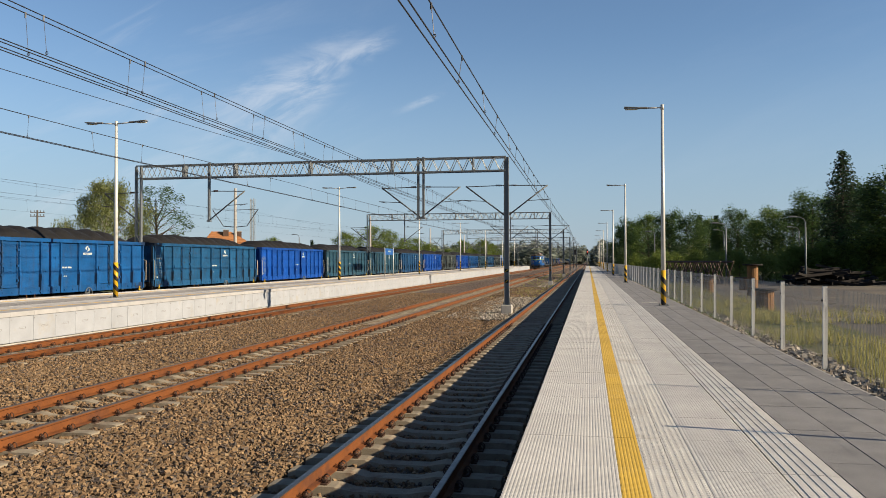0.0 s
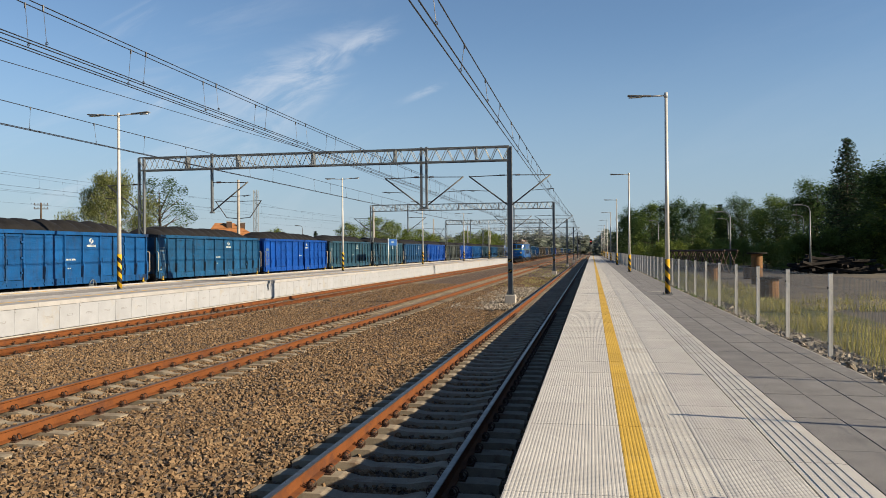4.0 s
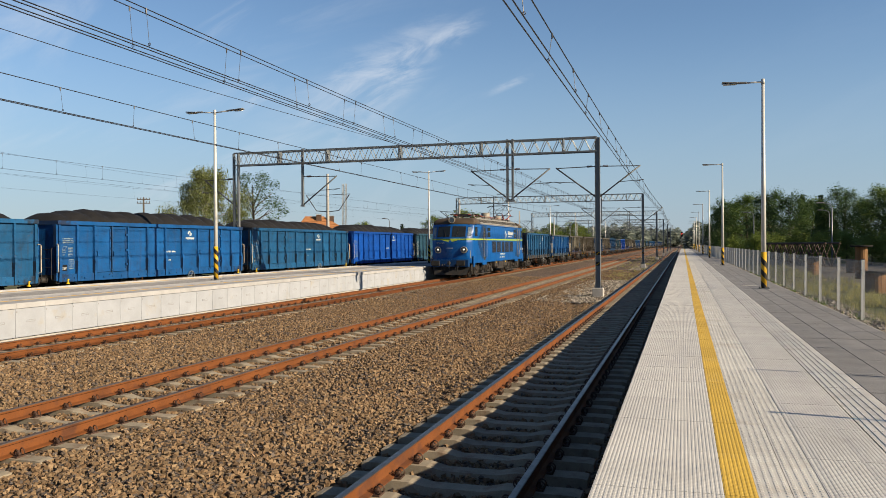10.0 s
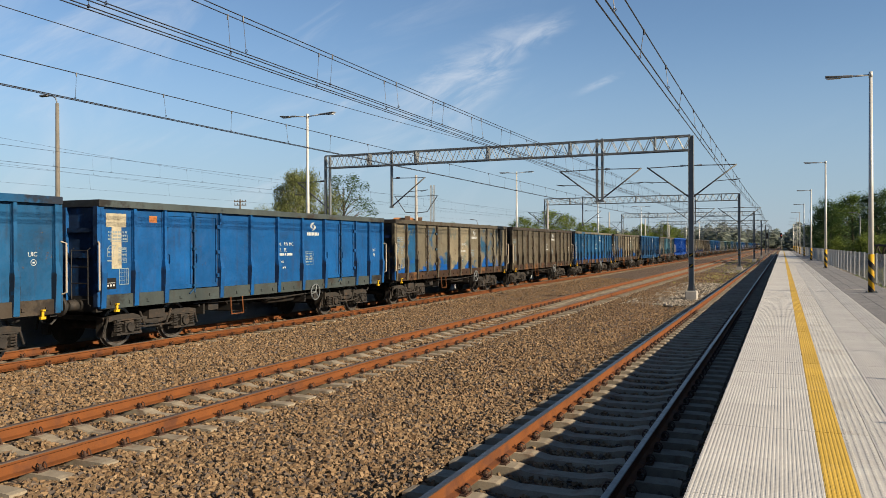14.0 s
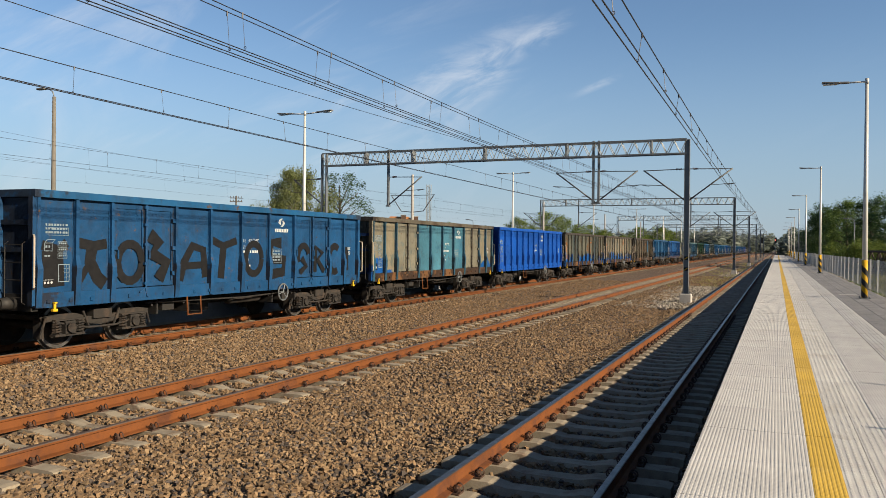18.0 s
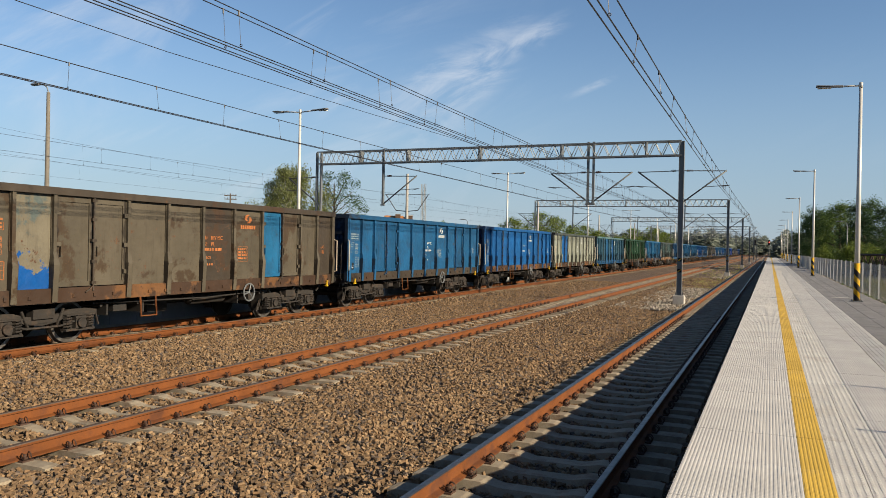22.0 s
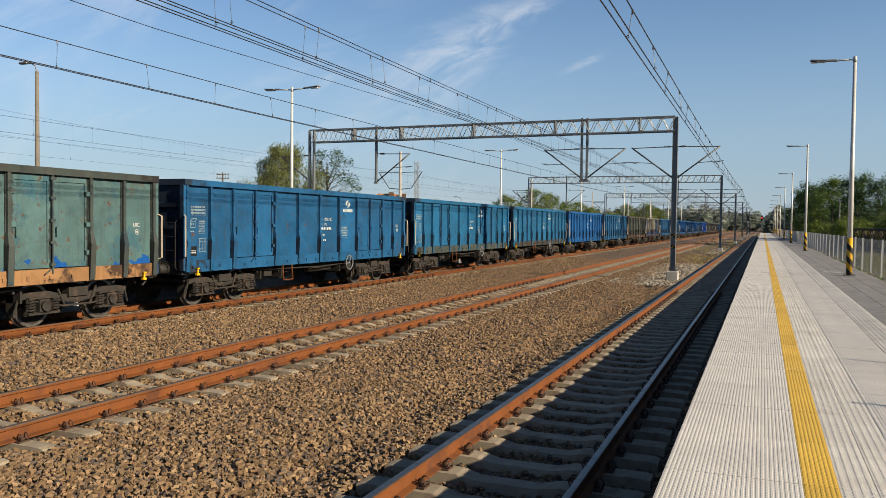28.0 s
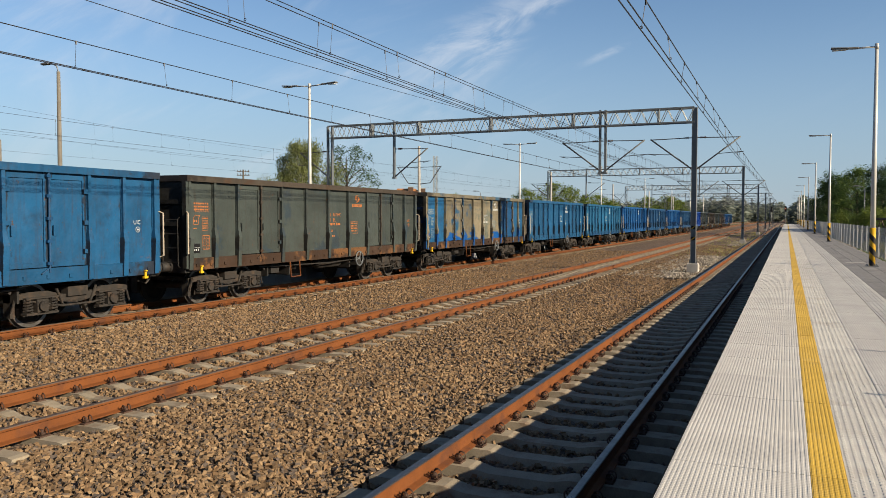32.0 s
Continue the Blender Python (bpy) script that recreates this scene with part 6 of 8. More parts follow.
        lettering("ET22-209", 0.30, WHITE_PAINT, "class_number", root, Matrix.Translation((s * 1.506, s * 7.28, 1.78)) @ turn, "white class number")
        lettering("1" if s > 0 else "2", 0.32, WHITE_PAINT, "cab_number", root, Matrix.Translation((s * 1.506, s * -6.6, 2.15)) @ turn, "white cab number")
        lettering("2" if s > 0 else "1", 0.32, WHITE_PAINT, "cab_number", root, Matrix.Translation((s * 1.506, s * 6.8, 2.15)) @ turn, "white cab number")
    for s in (1, -1):
        boxpart("body_seam", (*sorted((s * 1.5, s * 1.5035)), -7.9, 7.9, 1.575, 1.59), L_DARK, root, "dark seam along the side")
    # skirts that drop beside the bogies
    for s in (1, -1):
        for ring in (((-8.55, 0.78), (-8.3, 0.78), (-7.75, 1.32), (-7.3, 1.42), (-6.35, 1.42), (-6.1, 0.86), (-4.95, 0.86), (-4.7, 1.25), (-4.3, 1.36), (-2.2, 1.36), (-2.0, 1.2), (0, 1.2), (0, 1.5), (-8.55, 1.5)),):
            for e in (1, -1):
                bm = bmesh.new()
                prism(bm, [(0, e * y, z) for y, z in ring], (s * 1.44, 0, 0), (s * 1.498, 0, 0))
                part("side_skirt", bm, L_BLUE, root, "blue skirt over the bogies")
    # fronts
    for e in (-1, 1):
        def face(x, z):
            """A point of the front at height z."""
            ring = body_ring(z)
            pts = sorted(ring[1:10], key=lambda p: p[0])
            for (xa, ya), (xb, yb) in zip(pts, pts[1:]):
                if xa <= x <= xb:
                    y = ya + (yb - ya) * (x - xa) / max(xb - xa, 1e-6)
                    return Vector((x, y, z)) if e < 0 else Vector((-x, -y, z))
            return Vector((x, -8.9, z))

        def slab(name, cs, off, th, mt, parent, label="", bev=0.0):
            bm = bmesh.new()
            c = [face(*q) for q in cs]
            nn = (c[1] - c[0]).cross(c[2] - c[0]).normalized()
            if nn.y * e < 0:
                nn = -nn
            prism(bm, [p - c[0] for p in c], c[0] + nn * off, c[0] + nn * (off + th))
            return part(name, bm, mt, parent, label, bevel=bev)

        for sx in (-1, 1):
            cs = [(sx * 0.07, 2.80), (sx * 0.98, 2.80), (sx * 0.96, 3.50), (sx * 0.07, 3.53)]
            fr = slab("windscreen", cs, 0.002, 0.012, L_RUBBER, root, "large dark cab windscreen", 0.008)
            slab("glass", [((a - sx * 0.525) * 0.92 + sx * 0.525, (b - 3.15) * 0.89 + 3.15) for a, b in cs], 0.014, 0.005, L_GLASS, fr)
            cs = [(sx * 1.10, 2.84), (sx * 1.325, 2.84), (sx * 1.305, 3.46), (sx * 1.08, 3.46)]
            fr = slab("corner_window", cs, 0.004, 0.012, L_RUBBER, root, "narrow corner window with the sky's reflection in its colour", 0.008)
            slab("glass", [((a - sx * 1.2) * 0.9 + sx * 1.2, (b - 3.15) * 0.93 + 3.15) for a, b in cs], 0.016, 0.005, L_SKY_CORNER, fr)
            bm = bmesh.new()
            p, q = face(sx * 0.35, 2.8), face(sx * 0.5, 3.3)
            rod(bm, p + Vector((0, e * 0.03, 0)), q + Vector((0, e * 0.035, 0)), 0.012, 5)
            part("wiper", bm, L_RUBBER, root)
            # round headlights
            p = face(sx * 0.90, 1.93)
            bm = bmesh.new()
            rod(bm, p + Vector((0, -e * 0.06, 0)), p + Vector((0, e * 0.10, 0)), 0.235, 28, 0.22)
            hl = part("headlight", bm, L_GREY, root, "round pale-rimmed headlight")
            bm = bmesh.new()
            rod(bm, p + Vector((0, e * 0.10, 0)), p + Vector((0, e * 0.104, 0)), 0.185, 22)
            part("reflector", bm, L_SILVER, hl, "silvery reflector")
            bm = bmesh.new()
            rod(bm, p + Vector((0.02, e * 0.10, 0.02)), p + Vector((0.02, e * 0.112, 0.02)), 0.06, 14)
            part("lit_bulb", bm, L_GLOW if e < 0 else L_LAMP, hl, "lit headlight bulb" if e < 0 else "")
            # buffers
            bm = bmesh.new()
            rod(bm, (sx * 0.875, e * 8.75, 1.05), (sx * 0.875, e * 9.2, 1.05), 0.15, 14, 0.13)
            rod(bm, (sx * 0.875, e * 9.2, 1.05), (sx * 0.875, e * 9.55, 1.05), 0.09, 12)
            bf = part("buffer", bm, L_DARK, root)
            bm = bmesh.new()
            bx(bm, sx * 0.875 - 0.3, sx * 0.875 + 0.3, *sorted((e * 9.53, e * 9.6)), 0.87, 1.23)
            part("buffer_head", bm, BLACK_STEEL, bf, "black buffer head", bevel=0.05)
            bm = bmesh.new()
            pipe(bm, [(sx * 1.36, e * 8.72, 1.35), (sx * 1.38, e * 8.95, 1.4), (sx * 1.38, e * 8.95, 1.85), (sx * 1.3, e * 8.75, 1.9)], 0.018, 6)
            part("corner_handrail", bm, L_GREY, root, "pale corner handrail")
        bm = bmesh.new()
        bx(bm, -1.25, 1.25, *sorted((e * 8.6, e * 9.0)), 0.78, 1.28)
        part("buffer_beam", bm, L_DARK, root, bevel=0.04)
        bm = bmesh.new()
        prism(bm, [(-1.3, e * 8.75, 0.80), (1.3, e * 8.75, 0.80), (1.1, e * 9.05, 0.25), (-1.1, e * 9.05, 0.25)], (0, 0, 0), (0, e * 0.04, 0))
        part("plough", bm, BLACK_STEEL, root, "black snow plough")
        bm = bmesh.new()
        rod(bm, (0, e * 8.95, 1.05), (0, e * 9.35, 1.05), 0.055, 8)
        bx(bm, -0.06, 0.06, *sorted((e * 9.3, e * 9.48)), 0.93, 1.18)
        pipe(bm, [(0.05, e * 9.3, 1.0), (0.06, e * 9.4, 0.6), (0, e * 9.3, 0.5)], 0.03, 6)
        for x in (-0.55, -0.4, 0.4, 0.55):
            pipe(bm, [(x, e * 9.0, 0.98), (x * 1.05, e * 9.25, 0.75), (x * 0.9, e * 9.2, 0.5)], 0.028, 6)
        part("coupling_and_hoses", bm, BLACK_STEEL, root)
        bm = bmesh.new()
        bars(bm, 0, -0.24, 0.24, 0.0, 0.08, 1, rng, 6)
        part("number_bars", bm, WHITE_PAINT, root, "", Matrix.Translation((0, e * 9.06, 2.0)) @ pose(0, 0, 0, 0, 0, 90 * e))
        lettering("ET22-209", 0.15, WHITE_PAINT, "class_number", root,
                  Matrix.Translation((e * 1.0, e * 8.89, 2.34)) @ pose(0, 0, 0, 90, 0, -9.5 if e < 0 else 170.5), "white class number")
        bm = bmesh.new()
        rod(bm, (0, e * 7.9, 3.94), (0, e * 8.62, 3.94), 0.17, 22, 0.21)
        hl = part("roof_headlight", bm, L_ROOF, root, "large round roof headlight")
        bm = bmesh.new()
        ringed(bm, (0, e * 8.62, 3.94), (0, 1, 0), 0.195, 0.025, 24, 6)
        part("rim", bm, L_GREY, hl, "pale rim")
        bm = bmesh.new()
        rod(bm, (0, e * 8.62, 3.94), (0, e * 8.63, 3.94), 0.175, 22)
        part("lens", bm, L_SILVER, hl, "silvery lens")
    # roof gear
    bm = bmesh.new()
    rod(bm, (0.3, -0.34, 4.15), (0.3, -0.34, 4.72), 0.34, 18, 0.33)
    part("roof_drum", bm, L_GREY, root, "grey drum on the roof")
    bm = bmesh.new()
    rod(bm, (0.3, 3.7, 4.15), (0.3, 3.7, 4.6), 0.34, 18)
    part("roof_drum", bm, L_GREY, root, "grey drum on the roof")
    for y in (-5.6, -3.0, -2.2, 0.2, 1.2, 4.2, 6.3):
        bm = bmesh.new()
        for k in range(4):
            rod(bm, (0.75, y, 4.16 + k * 0.05), (0.75, y, 4.19 + k * 0.05), 0.085, 10, 0.06)
        rod(bm, (0.75, y, 4.16), (0.75, y, 4.4), 0.04, 8)
        part("insulator", bm, L_GREY, root, "pale roof insulator")
    bm = bmesh.new()
    pipe(bm, [(0.75, -5.6, 4.34), (0.75, -3.0, 4.34), (0.75, 0.2, 4.36), (0.75, 4.2, 4.34), (0.75, 6.3, 4.34)], 0.018, 6)
    part("roof_busbar", bm, L_RED, root, "thin red roof bus bar")
    for x in (-1.0, 1.0):
        bm = bmesh.new()
        pipe(bm, [(x, -6.4 + 0.8 * k, 4.2) for k in range(17)], 0.014, 5)
        for k in range(0, 17, 2):
            rod(bm, (x, -6.4 + 0.8 * k, 4.12), (x, -6.4 + 0.8 * k, 4.2), 0.012, 5)
        part("roof_rail", bm, L_GREY, root)

    def pantograph(yc, up):
        lift = 1.13 if up else 0.02
        pan = bmesh.new()
        for y in (-0.75, 0.75):
            rod(pan, (-0.55, yc + y, 4.34), (0.55, yc + y, 4.34), 0.04, 6)
        for x in (-0.55, 0.55):
            rod(pan, (x, yc - 1.0, 4.34), (x, yc + 1.0, 4.34), 0.04, 6)
            for y in (-0.9, 0.9):
                rod(pan, (x, yc + y, 4.16), (x, yc + y, 4.32), 0.06, 8)
        pan = part("pantograph", pan, BLACK_STEEL, root, "raised red pantograph" if up else "folded red pantograph")
        reach = 1.75 if up else 1.95
        knee = 4.38 + lift * 0.38
        for e in (-1, 1):
            bm = bmesh.new()
            for x in (-0.5, 0.5):
                rod(bm, (x, yc + e * 0.55, 4.38), (x * 1.25, yc + e * reach, knee), 0.05, 6, 0.035)
            part("lower_arm", bm, L_RED, pan)
            bm = bmesh.new()
            for x in (-0.6, 0.6):
                rod(bm, (x, yc + e * reach, knee), (x * 0.9, yc + e * 0.12, 4.38 + lift), 0.02, 5)
            rod(bm, (-0.62, yc + e * reach, knee), (0.62, yc + e * reach, knee), 0.025, 6)
            rod(bm, (-0.62, yc + e * reach, knee), (0.5, yc + e * 0.12, 4.38 + lift), 0.012, 5)
            part("upper_arm", bm, BLACK_STEEL, pan)
        bm = bmesh.new()
        for y in (-0.18, 0.18):
            pipe(bm, [(-1.0, yc + y, 4.27 + lift), (-0.75, yc + y, 4.41 + lift), (0.75, yc + y, 4.41 + lift), (1.0, yc + y, 4.27 + lift)], 0.024, 6)
        for x in (-0.55, 0.55):
            bx(bm, x - 0.02, x + 0.02, yc - 0.2, yc + 0.2, 4.35 + lift, 4.39 + lift)
        part("collector_head", bm, BLACK_STEEL, pan)

    pantograph(-4.75, False)
    pantograph(5.75, True)
    # bogies; the wheels have lightening holes, so that their turning shows
    wheels = []
    for yc in (-5.15, 5.15):
        bm = bmesh.new()
        for s in (1, -1):
            ring = [(0, -2.45, 0.72), (0, -2.45, 0.95), (0, -0.8, 1.0), (0, 0.8, 1.0), (0, 2.45, 0.95), (0, 2.45, 0.72), (0, 1.3, 0.62), (0, 0.9, 0.78), (0, -0.9, 0.78), (0, -1.3, 0.62)]
            prism(bm, ring, (s * 1.02, 0, 0), (s * 1.14, 0, 0))
            bx(bm, *sorted((s * 1.14, s * 1.26)), -0.35, 0.35, 0.72, 1.12)
            rod(bm, (s * 1.2, -1.2, 0.98), (s * 1.2, -0.5, 0.98), 0.09, 10)
            rod(bm, (s * 1.2, 0.5, 0.98), (s * 1.2, 1.2, 0.98), 0.09, 10)
            bx(bm, *sorted((s * 1.12, s * 1.3)), -2.3, 2.3, 0.2, 0.26)
            for y in (-2.2, -1.1, 0.0, 1.1, 2.2):
                rod(bm, (s * 1.2, y, 0.24), (s * 1.14, y * 0.95, 0.75), 0.03, 6)
            for y in (-2.75, -0.95, 0.95, 2.75):
                bx(bm, *sorted((s * 1.06, s * 1.2)), y - 0.16, y + 0.16, 0.5, 0.98)
                rod(bm, (s * 1.22, y, 0.3), (s * 1.22, y + 0.1, 1.05), 0.035, 6)
                bx(bm, *sorted((s * 0.84, s * 1.0)), y - 0.09, y + 0.09, 0.35, 0.85)
            pipe(bm, [(s * 1.28, -2.6, 1.12), (s * 1.3, -0.4, 1.06), (s * 1.3, 0.5, 1.1), (s * 1.28, 2.6, 1.12)], 0.028, 6)
            for y in (-2.3, 2.3):
                pipe(bm, [(s * 1.25, y, 1.1), (s * 1.28, y + 0.15, 0.6), (s * 0.95, y + 0.3, 0.14)], 0.025, 6)
        for y in (-2.4, 0.6, -0.6, 2.4):
            bx(bm, -1.02, 1.02, y - 0.08, y + 0.08, 0.7, 0.92)
        bg = part("bogie", bm, BOGIE, root, "grimy three-axle bogie", Matrix.Translation((0, yc, 0)))
        for y in (-1.8, 0.0, 1.8):
            bm = bmesh.new()
            rod(bm, (-1.1, 0, 0), (1.1, 0, 0), 0.09, 10)
            for s in (1, -1):
                rod(bm, (s * 0.70, 0, 0), (s * 0.72, 0, 0), 0.655, 32)
                rod(bm, (s * 0.735, 0, 0), (s * 0.80, 0, 0), 0.54, 32, 0.52)
                for q in range(6):
                    rod(bm, (s * 0.80, 0.34 * math.cos(q * 1.0472), 0.34 * math.sin(q * 1.0472)), (s * 0.812, 0.34 * math.cos(q * 1.0472), 0.34 * math.sin(q * 1.0472)), 0.06, 8)
            wheels.append((part("wheelset", bm, BOGIE, bg, "", Matrix.Translation((0, y, 0.625))), y))
            bm = bmesh.new()
            for s in (1, -1):
                rod(bm, (s * 0.72, 0, 0), (s * 0.82, 0, 0), 0.627, 32, 0.62)
            part("tread", bm, TREAD, bg, "bright wheel treads", Matrix.Translation((0, y, 0.625)))
            for s in (1, -1):
                bm = bmesh.new()
                bx(bm, *sorted((s * 1.05, s * 1.24)), y - 0.19, y + 0.19, 0.42, 0.84)
                rod(bm, (s * 1.24, y, 0.63), (s * 1.31, y, 0.63), 0.16, 14)
                bx(bm, *sorted((s * 1.08, s * 1.26)), y - 0.55, y + 0.55, 0.34, 0.42)
                part("axle_box", bm, BOGIE, bg, "", None, 0.015)
                bm = bmesh.new()
                for yy in (y - 0.4, y + 0.4):
                    for k in range(6):
                        ringed(bm, (s * 1.17, yy, 0.46 + k * 0.058), (0, 0, 1), 0.105, 0.022, 12, 5)
                    rod(bm, (s * 1.17, yy, 0.42), (s * 1.17, yy, 0.8), 0.07, 8)
                part("coil_springs", bm, BOGIE, bg, "grimy coil springs")
    # boxes between the bogies
    for s in (1, -1):
        bm = bmesh.new()
        bx(bm, *sorted((s * 1.0, s * 1.44)), -2.1, -1.2, 0.62, 1.2)
        bx(bm, *sorted((s * 1.02, s * 1.42)), -1.15, 1.0, 0.45, 1.2)
        bx(bm, *sorted((s * 1.0, s * 1.44)), 1.05, 2.2, 0.62, 1.2)
        part("equipment_box", bm, BOGIE, root, "brown equipment boxes under the body", bevel=0.02)
        boxpart("warning_sticker", (*sorted((s * 1.44, s * 1.444)), -1.75, -1.6, 0.86, 1.0), POLE_YELLOW, root, "yellow warning sticker")
        boxpart("warning_sticker", (*sorted((s * 1.44, s * 1.444)), 1.5, 1.65, 0.86, 1.0), POLE_YELLOW, root, "yellow warning sticker")
        for e in (-1, 1):
            bm = bmesh.new()
            for z in (0.45, 0.75, 1.05):
                bx(bm, *sorted((s * 1.3, s * 1.46)), e * 5.72 - 0.24, e * 5.72 + 0.24, z, z + 0.03)
            for y in (-0.25, 0.25):
                bx(bm, *sorted((s * 1.40, s * 1.43)), e * 5.72 + y - 0.02, e * 5.72 + y + 0.02, 0.42, 1.2)
            part("step_ladder", bm, BLACK_STEEL, root, "black cab steps")
    bm = bmesh.new()
    bx(bm, -0.9, 0.9, -8.5, 8.5, 0.92, 1.04)
    part("underframe", bm, BLACK_STEEL, root)
    return root, wheels


loco, loco_wheels = locomotive()


# ---------------------------------------------------------------- stones in the ballast
scatter_stones("ballast_stones", "loose brown and grey ballast stones", np.concatenate([
    stone_spots(-7.45, -3.1, 3.4, 12, 640), stone_spots(-7.45, -3.1, 12, 22, 330), stone_spots(-7.45, -3.1, 22, 44, 150), stone_spots(-14.0, -9.2, 7, 18, 330),
    stone_spots(-14.0, -9.2, 18, 34, 170), stone_spots(-14.0, -9.2, 34, 60, 70), stone_spots(-7.3, -3.2, 44, 75, 50), stone_spots(-8.98, -7.65, 4.5, 30, 340), stone_spots(-15.6, -14.2, 9, 30, 120),
    stone_spots(-2.9, -1.56, 3.2, 20, 360), stone_spots(-1.4, -0.6, 3.2, 14, 160)]), 0.0245, STONES)
scatter_stones("crushed_stone", "pale crushed stone round the gantry foot", np.concatenate([
    stone_spots(-6.3, -3.2, 33.5, 38, 80), stone_spots(-6.0, -3.2, 38, 54, 70), stone_spots(-5.0, -3.2, 75, 90, 30)]), 0.038, CRUSHED, -0.215)
scatter_stones("edge_gravel", "pale gravel along the fence foot", np.concatenate([
    stone_spots(3.22, 3.78, 4, 26, 230), stone_spots(3.22, 3.7, 26, 60, 80)]), 0.036, CRUSHED, 0.705)


# ---------------------------------------------------------------- fence
def fence():
    root = tagged(new("fence"), "pale steel mesh fence on white posts along the platform back", "fence")
    bm = bmesh.new()
    prism(bm, [(-0.03, -0.022, 0), (0.03, -0.022, 0), (0.03, 0.022, 0), (-0.03, 0.022, 0)], (0, 0, 0.6), (0.012, 0, 1.925))
    post = meshed("post", bm, FENCE_WHITE)
    bm = bmesh.new()
    bx(bm, -0.022, 0.046, -0.026, 0.026, 1.925, 1.94)
    for z in (0.9, 1.7):
        bx(bm, -0.036, 0.0, -0.016, 0.016, z, z + 0.03)
    cap = meshed("post_cap", bm, POLE_BLACK)
    bm = bmesh.new()
    n = 49
    for i in range(n):
        y = 0.03 + i * 2.46 / (n - 1)
        for a, b in (((0.0, 0.66), (0.0, 1.62)), ((0.0, 1.62), (0.03, 1.66)), ((0.03, 1.66), (0.0, 1.70)), ((0.0, 1.70), (0.0, 1.90))):
            v = [bm.verts.new((x + dx, y + dy, z)) for x, z in (a, b) for dx, dy in ((-0.0020, 0), (0.0010, -0.0018), (0.0010, 0.0018))]
            for f in ((0, 1, 4, 3), (1, 2, 5, 4), (2, 0, 3, 5)):
                bm.faces.new([v[k] for k in f])
    for z in (0.68, 0.9, 1.12, 1.34, 1.56, 1.74, 1.88):
        rod(bm, (0.004, 0.0, z), (0.004, 2.51, z), 0.0014, 4)
    panel = meshed("mesh_panel", bm, FENCE_WIRE)
    for i in range(-6, 82):
        y = 2.10 + i * 2.52
        p = piece("post", post, root, pose(3.38, y, 0))
        piece("post_cap", cap, p)
        piece("mesh_panel", panel, root, pose(3.39, y, 0))


fence()


# ---------------------------------------------------------------- plants
def leaf_mat(name, c1, c2, c3):
    m = per_island(name, c1, c2, c3, 0.7, 3.0)
    n, l = m.node_tree.nodes, m.node_tree.links
    thin, both = n.new("ShaderNodeBsdfTranslucent"), n.new("ShaderNodeMixShader")
    thin.inputs[0].default_value = (*[v * 1.1 for v in c2], 1)
    both.inputs[0].default_value = 0.35
    l.new(n["Principled BSDF"].outputs[0], both.inputs[1])
    l.new(thin.outputs[0], both.inputs[2])
    l.new(both.outputs[0], n["Material Output"].inputs[0])
    return m


LEAF = leaf_mat("green_leaves", (0.085, 0.14, 0.035), (0.125, 0.19, 0.047), (0.17, 0.23, 0.06))
LEAF_DARK = leaf_mat("dark_leaves", (0.045, 0.085, 0.03), (0.068, 0.118, 0.04), (0.09, 0.145, 0.046))
LEAF_BIRCH = leaf_mat("birch_leaves", (0.14, 0.17, 0.06), (0.20, 0.225, 0.08), (0.26, 0.28, 0.115))
# The horizon wood: distance haze is mixed into this pale leaf colour.
LEAF_HAZY = leaf_mat("hazy_far_leaves", (0.22, 0.26, 0.225), (0.25, 0.29, 0.25), (0.27, 0.31, 0.265))
LEAF_BRIGHT = leaf_mat("sunny_leaves", (0.13, 0.19, 0.04), (0.19, 0.25, 0.055), (0.24, 0.29, 0.075))
NEEDLE = leaf_mat("spruce_needles", (0.024, 0.048, 0.026), (0.036, 0.066, 0.032), (0.05, 0.085, 0.038))
STRAW = leaf_mat("dry_grass", (0.26, 0.27, 0.075), (0.34, 0.31, 0.12), (0.16, 0.22, 0.045))
BARK = plain("grey_bark", (0.11, 0.09, 0.07), 0.9, var=0.25, scale=4, bump=0.6)
BIRCH = plain("birch_bark", (0.55, 0.52, 0.47), 0.8, var=0.2, scale=5, other=(0.08, 0.07, 0.06), amount=0.4)


def leaves(points, size, r, droop=0.0):
    """Small bent leaf sprays round the given points, as one mesh."""
    verts, faces = [], []
    for p in points:
        a, t = r.uniform(0, 6.28), r.uniform(-1.0, 1.0)
        u = Vector((math.cos(a), math.sin(a), 0.3 * t - droop))
        w = Vector((-math.sin(a) * 0.8, math.cos(a) * 0.8, r.uniform(-0.7, 0.7)))
        s = size * r.uniform(0.6, 1.3)
        k = len(verts)
        for q in (-u * s - w * s * 0.2, -w * s * 0.6 + u * s * 0.1, u * s, w * s * 0.6):
            verts.append(p + q)
        verts[-2] += Vector((0, 0, -s * 0.35))
        faces += [(k, k + 1, k + 2), (k, k + 2, k + 3)]
    return verts, faces


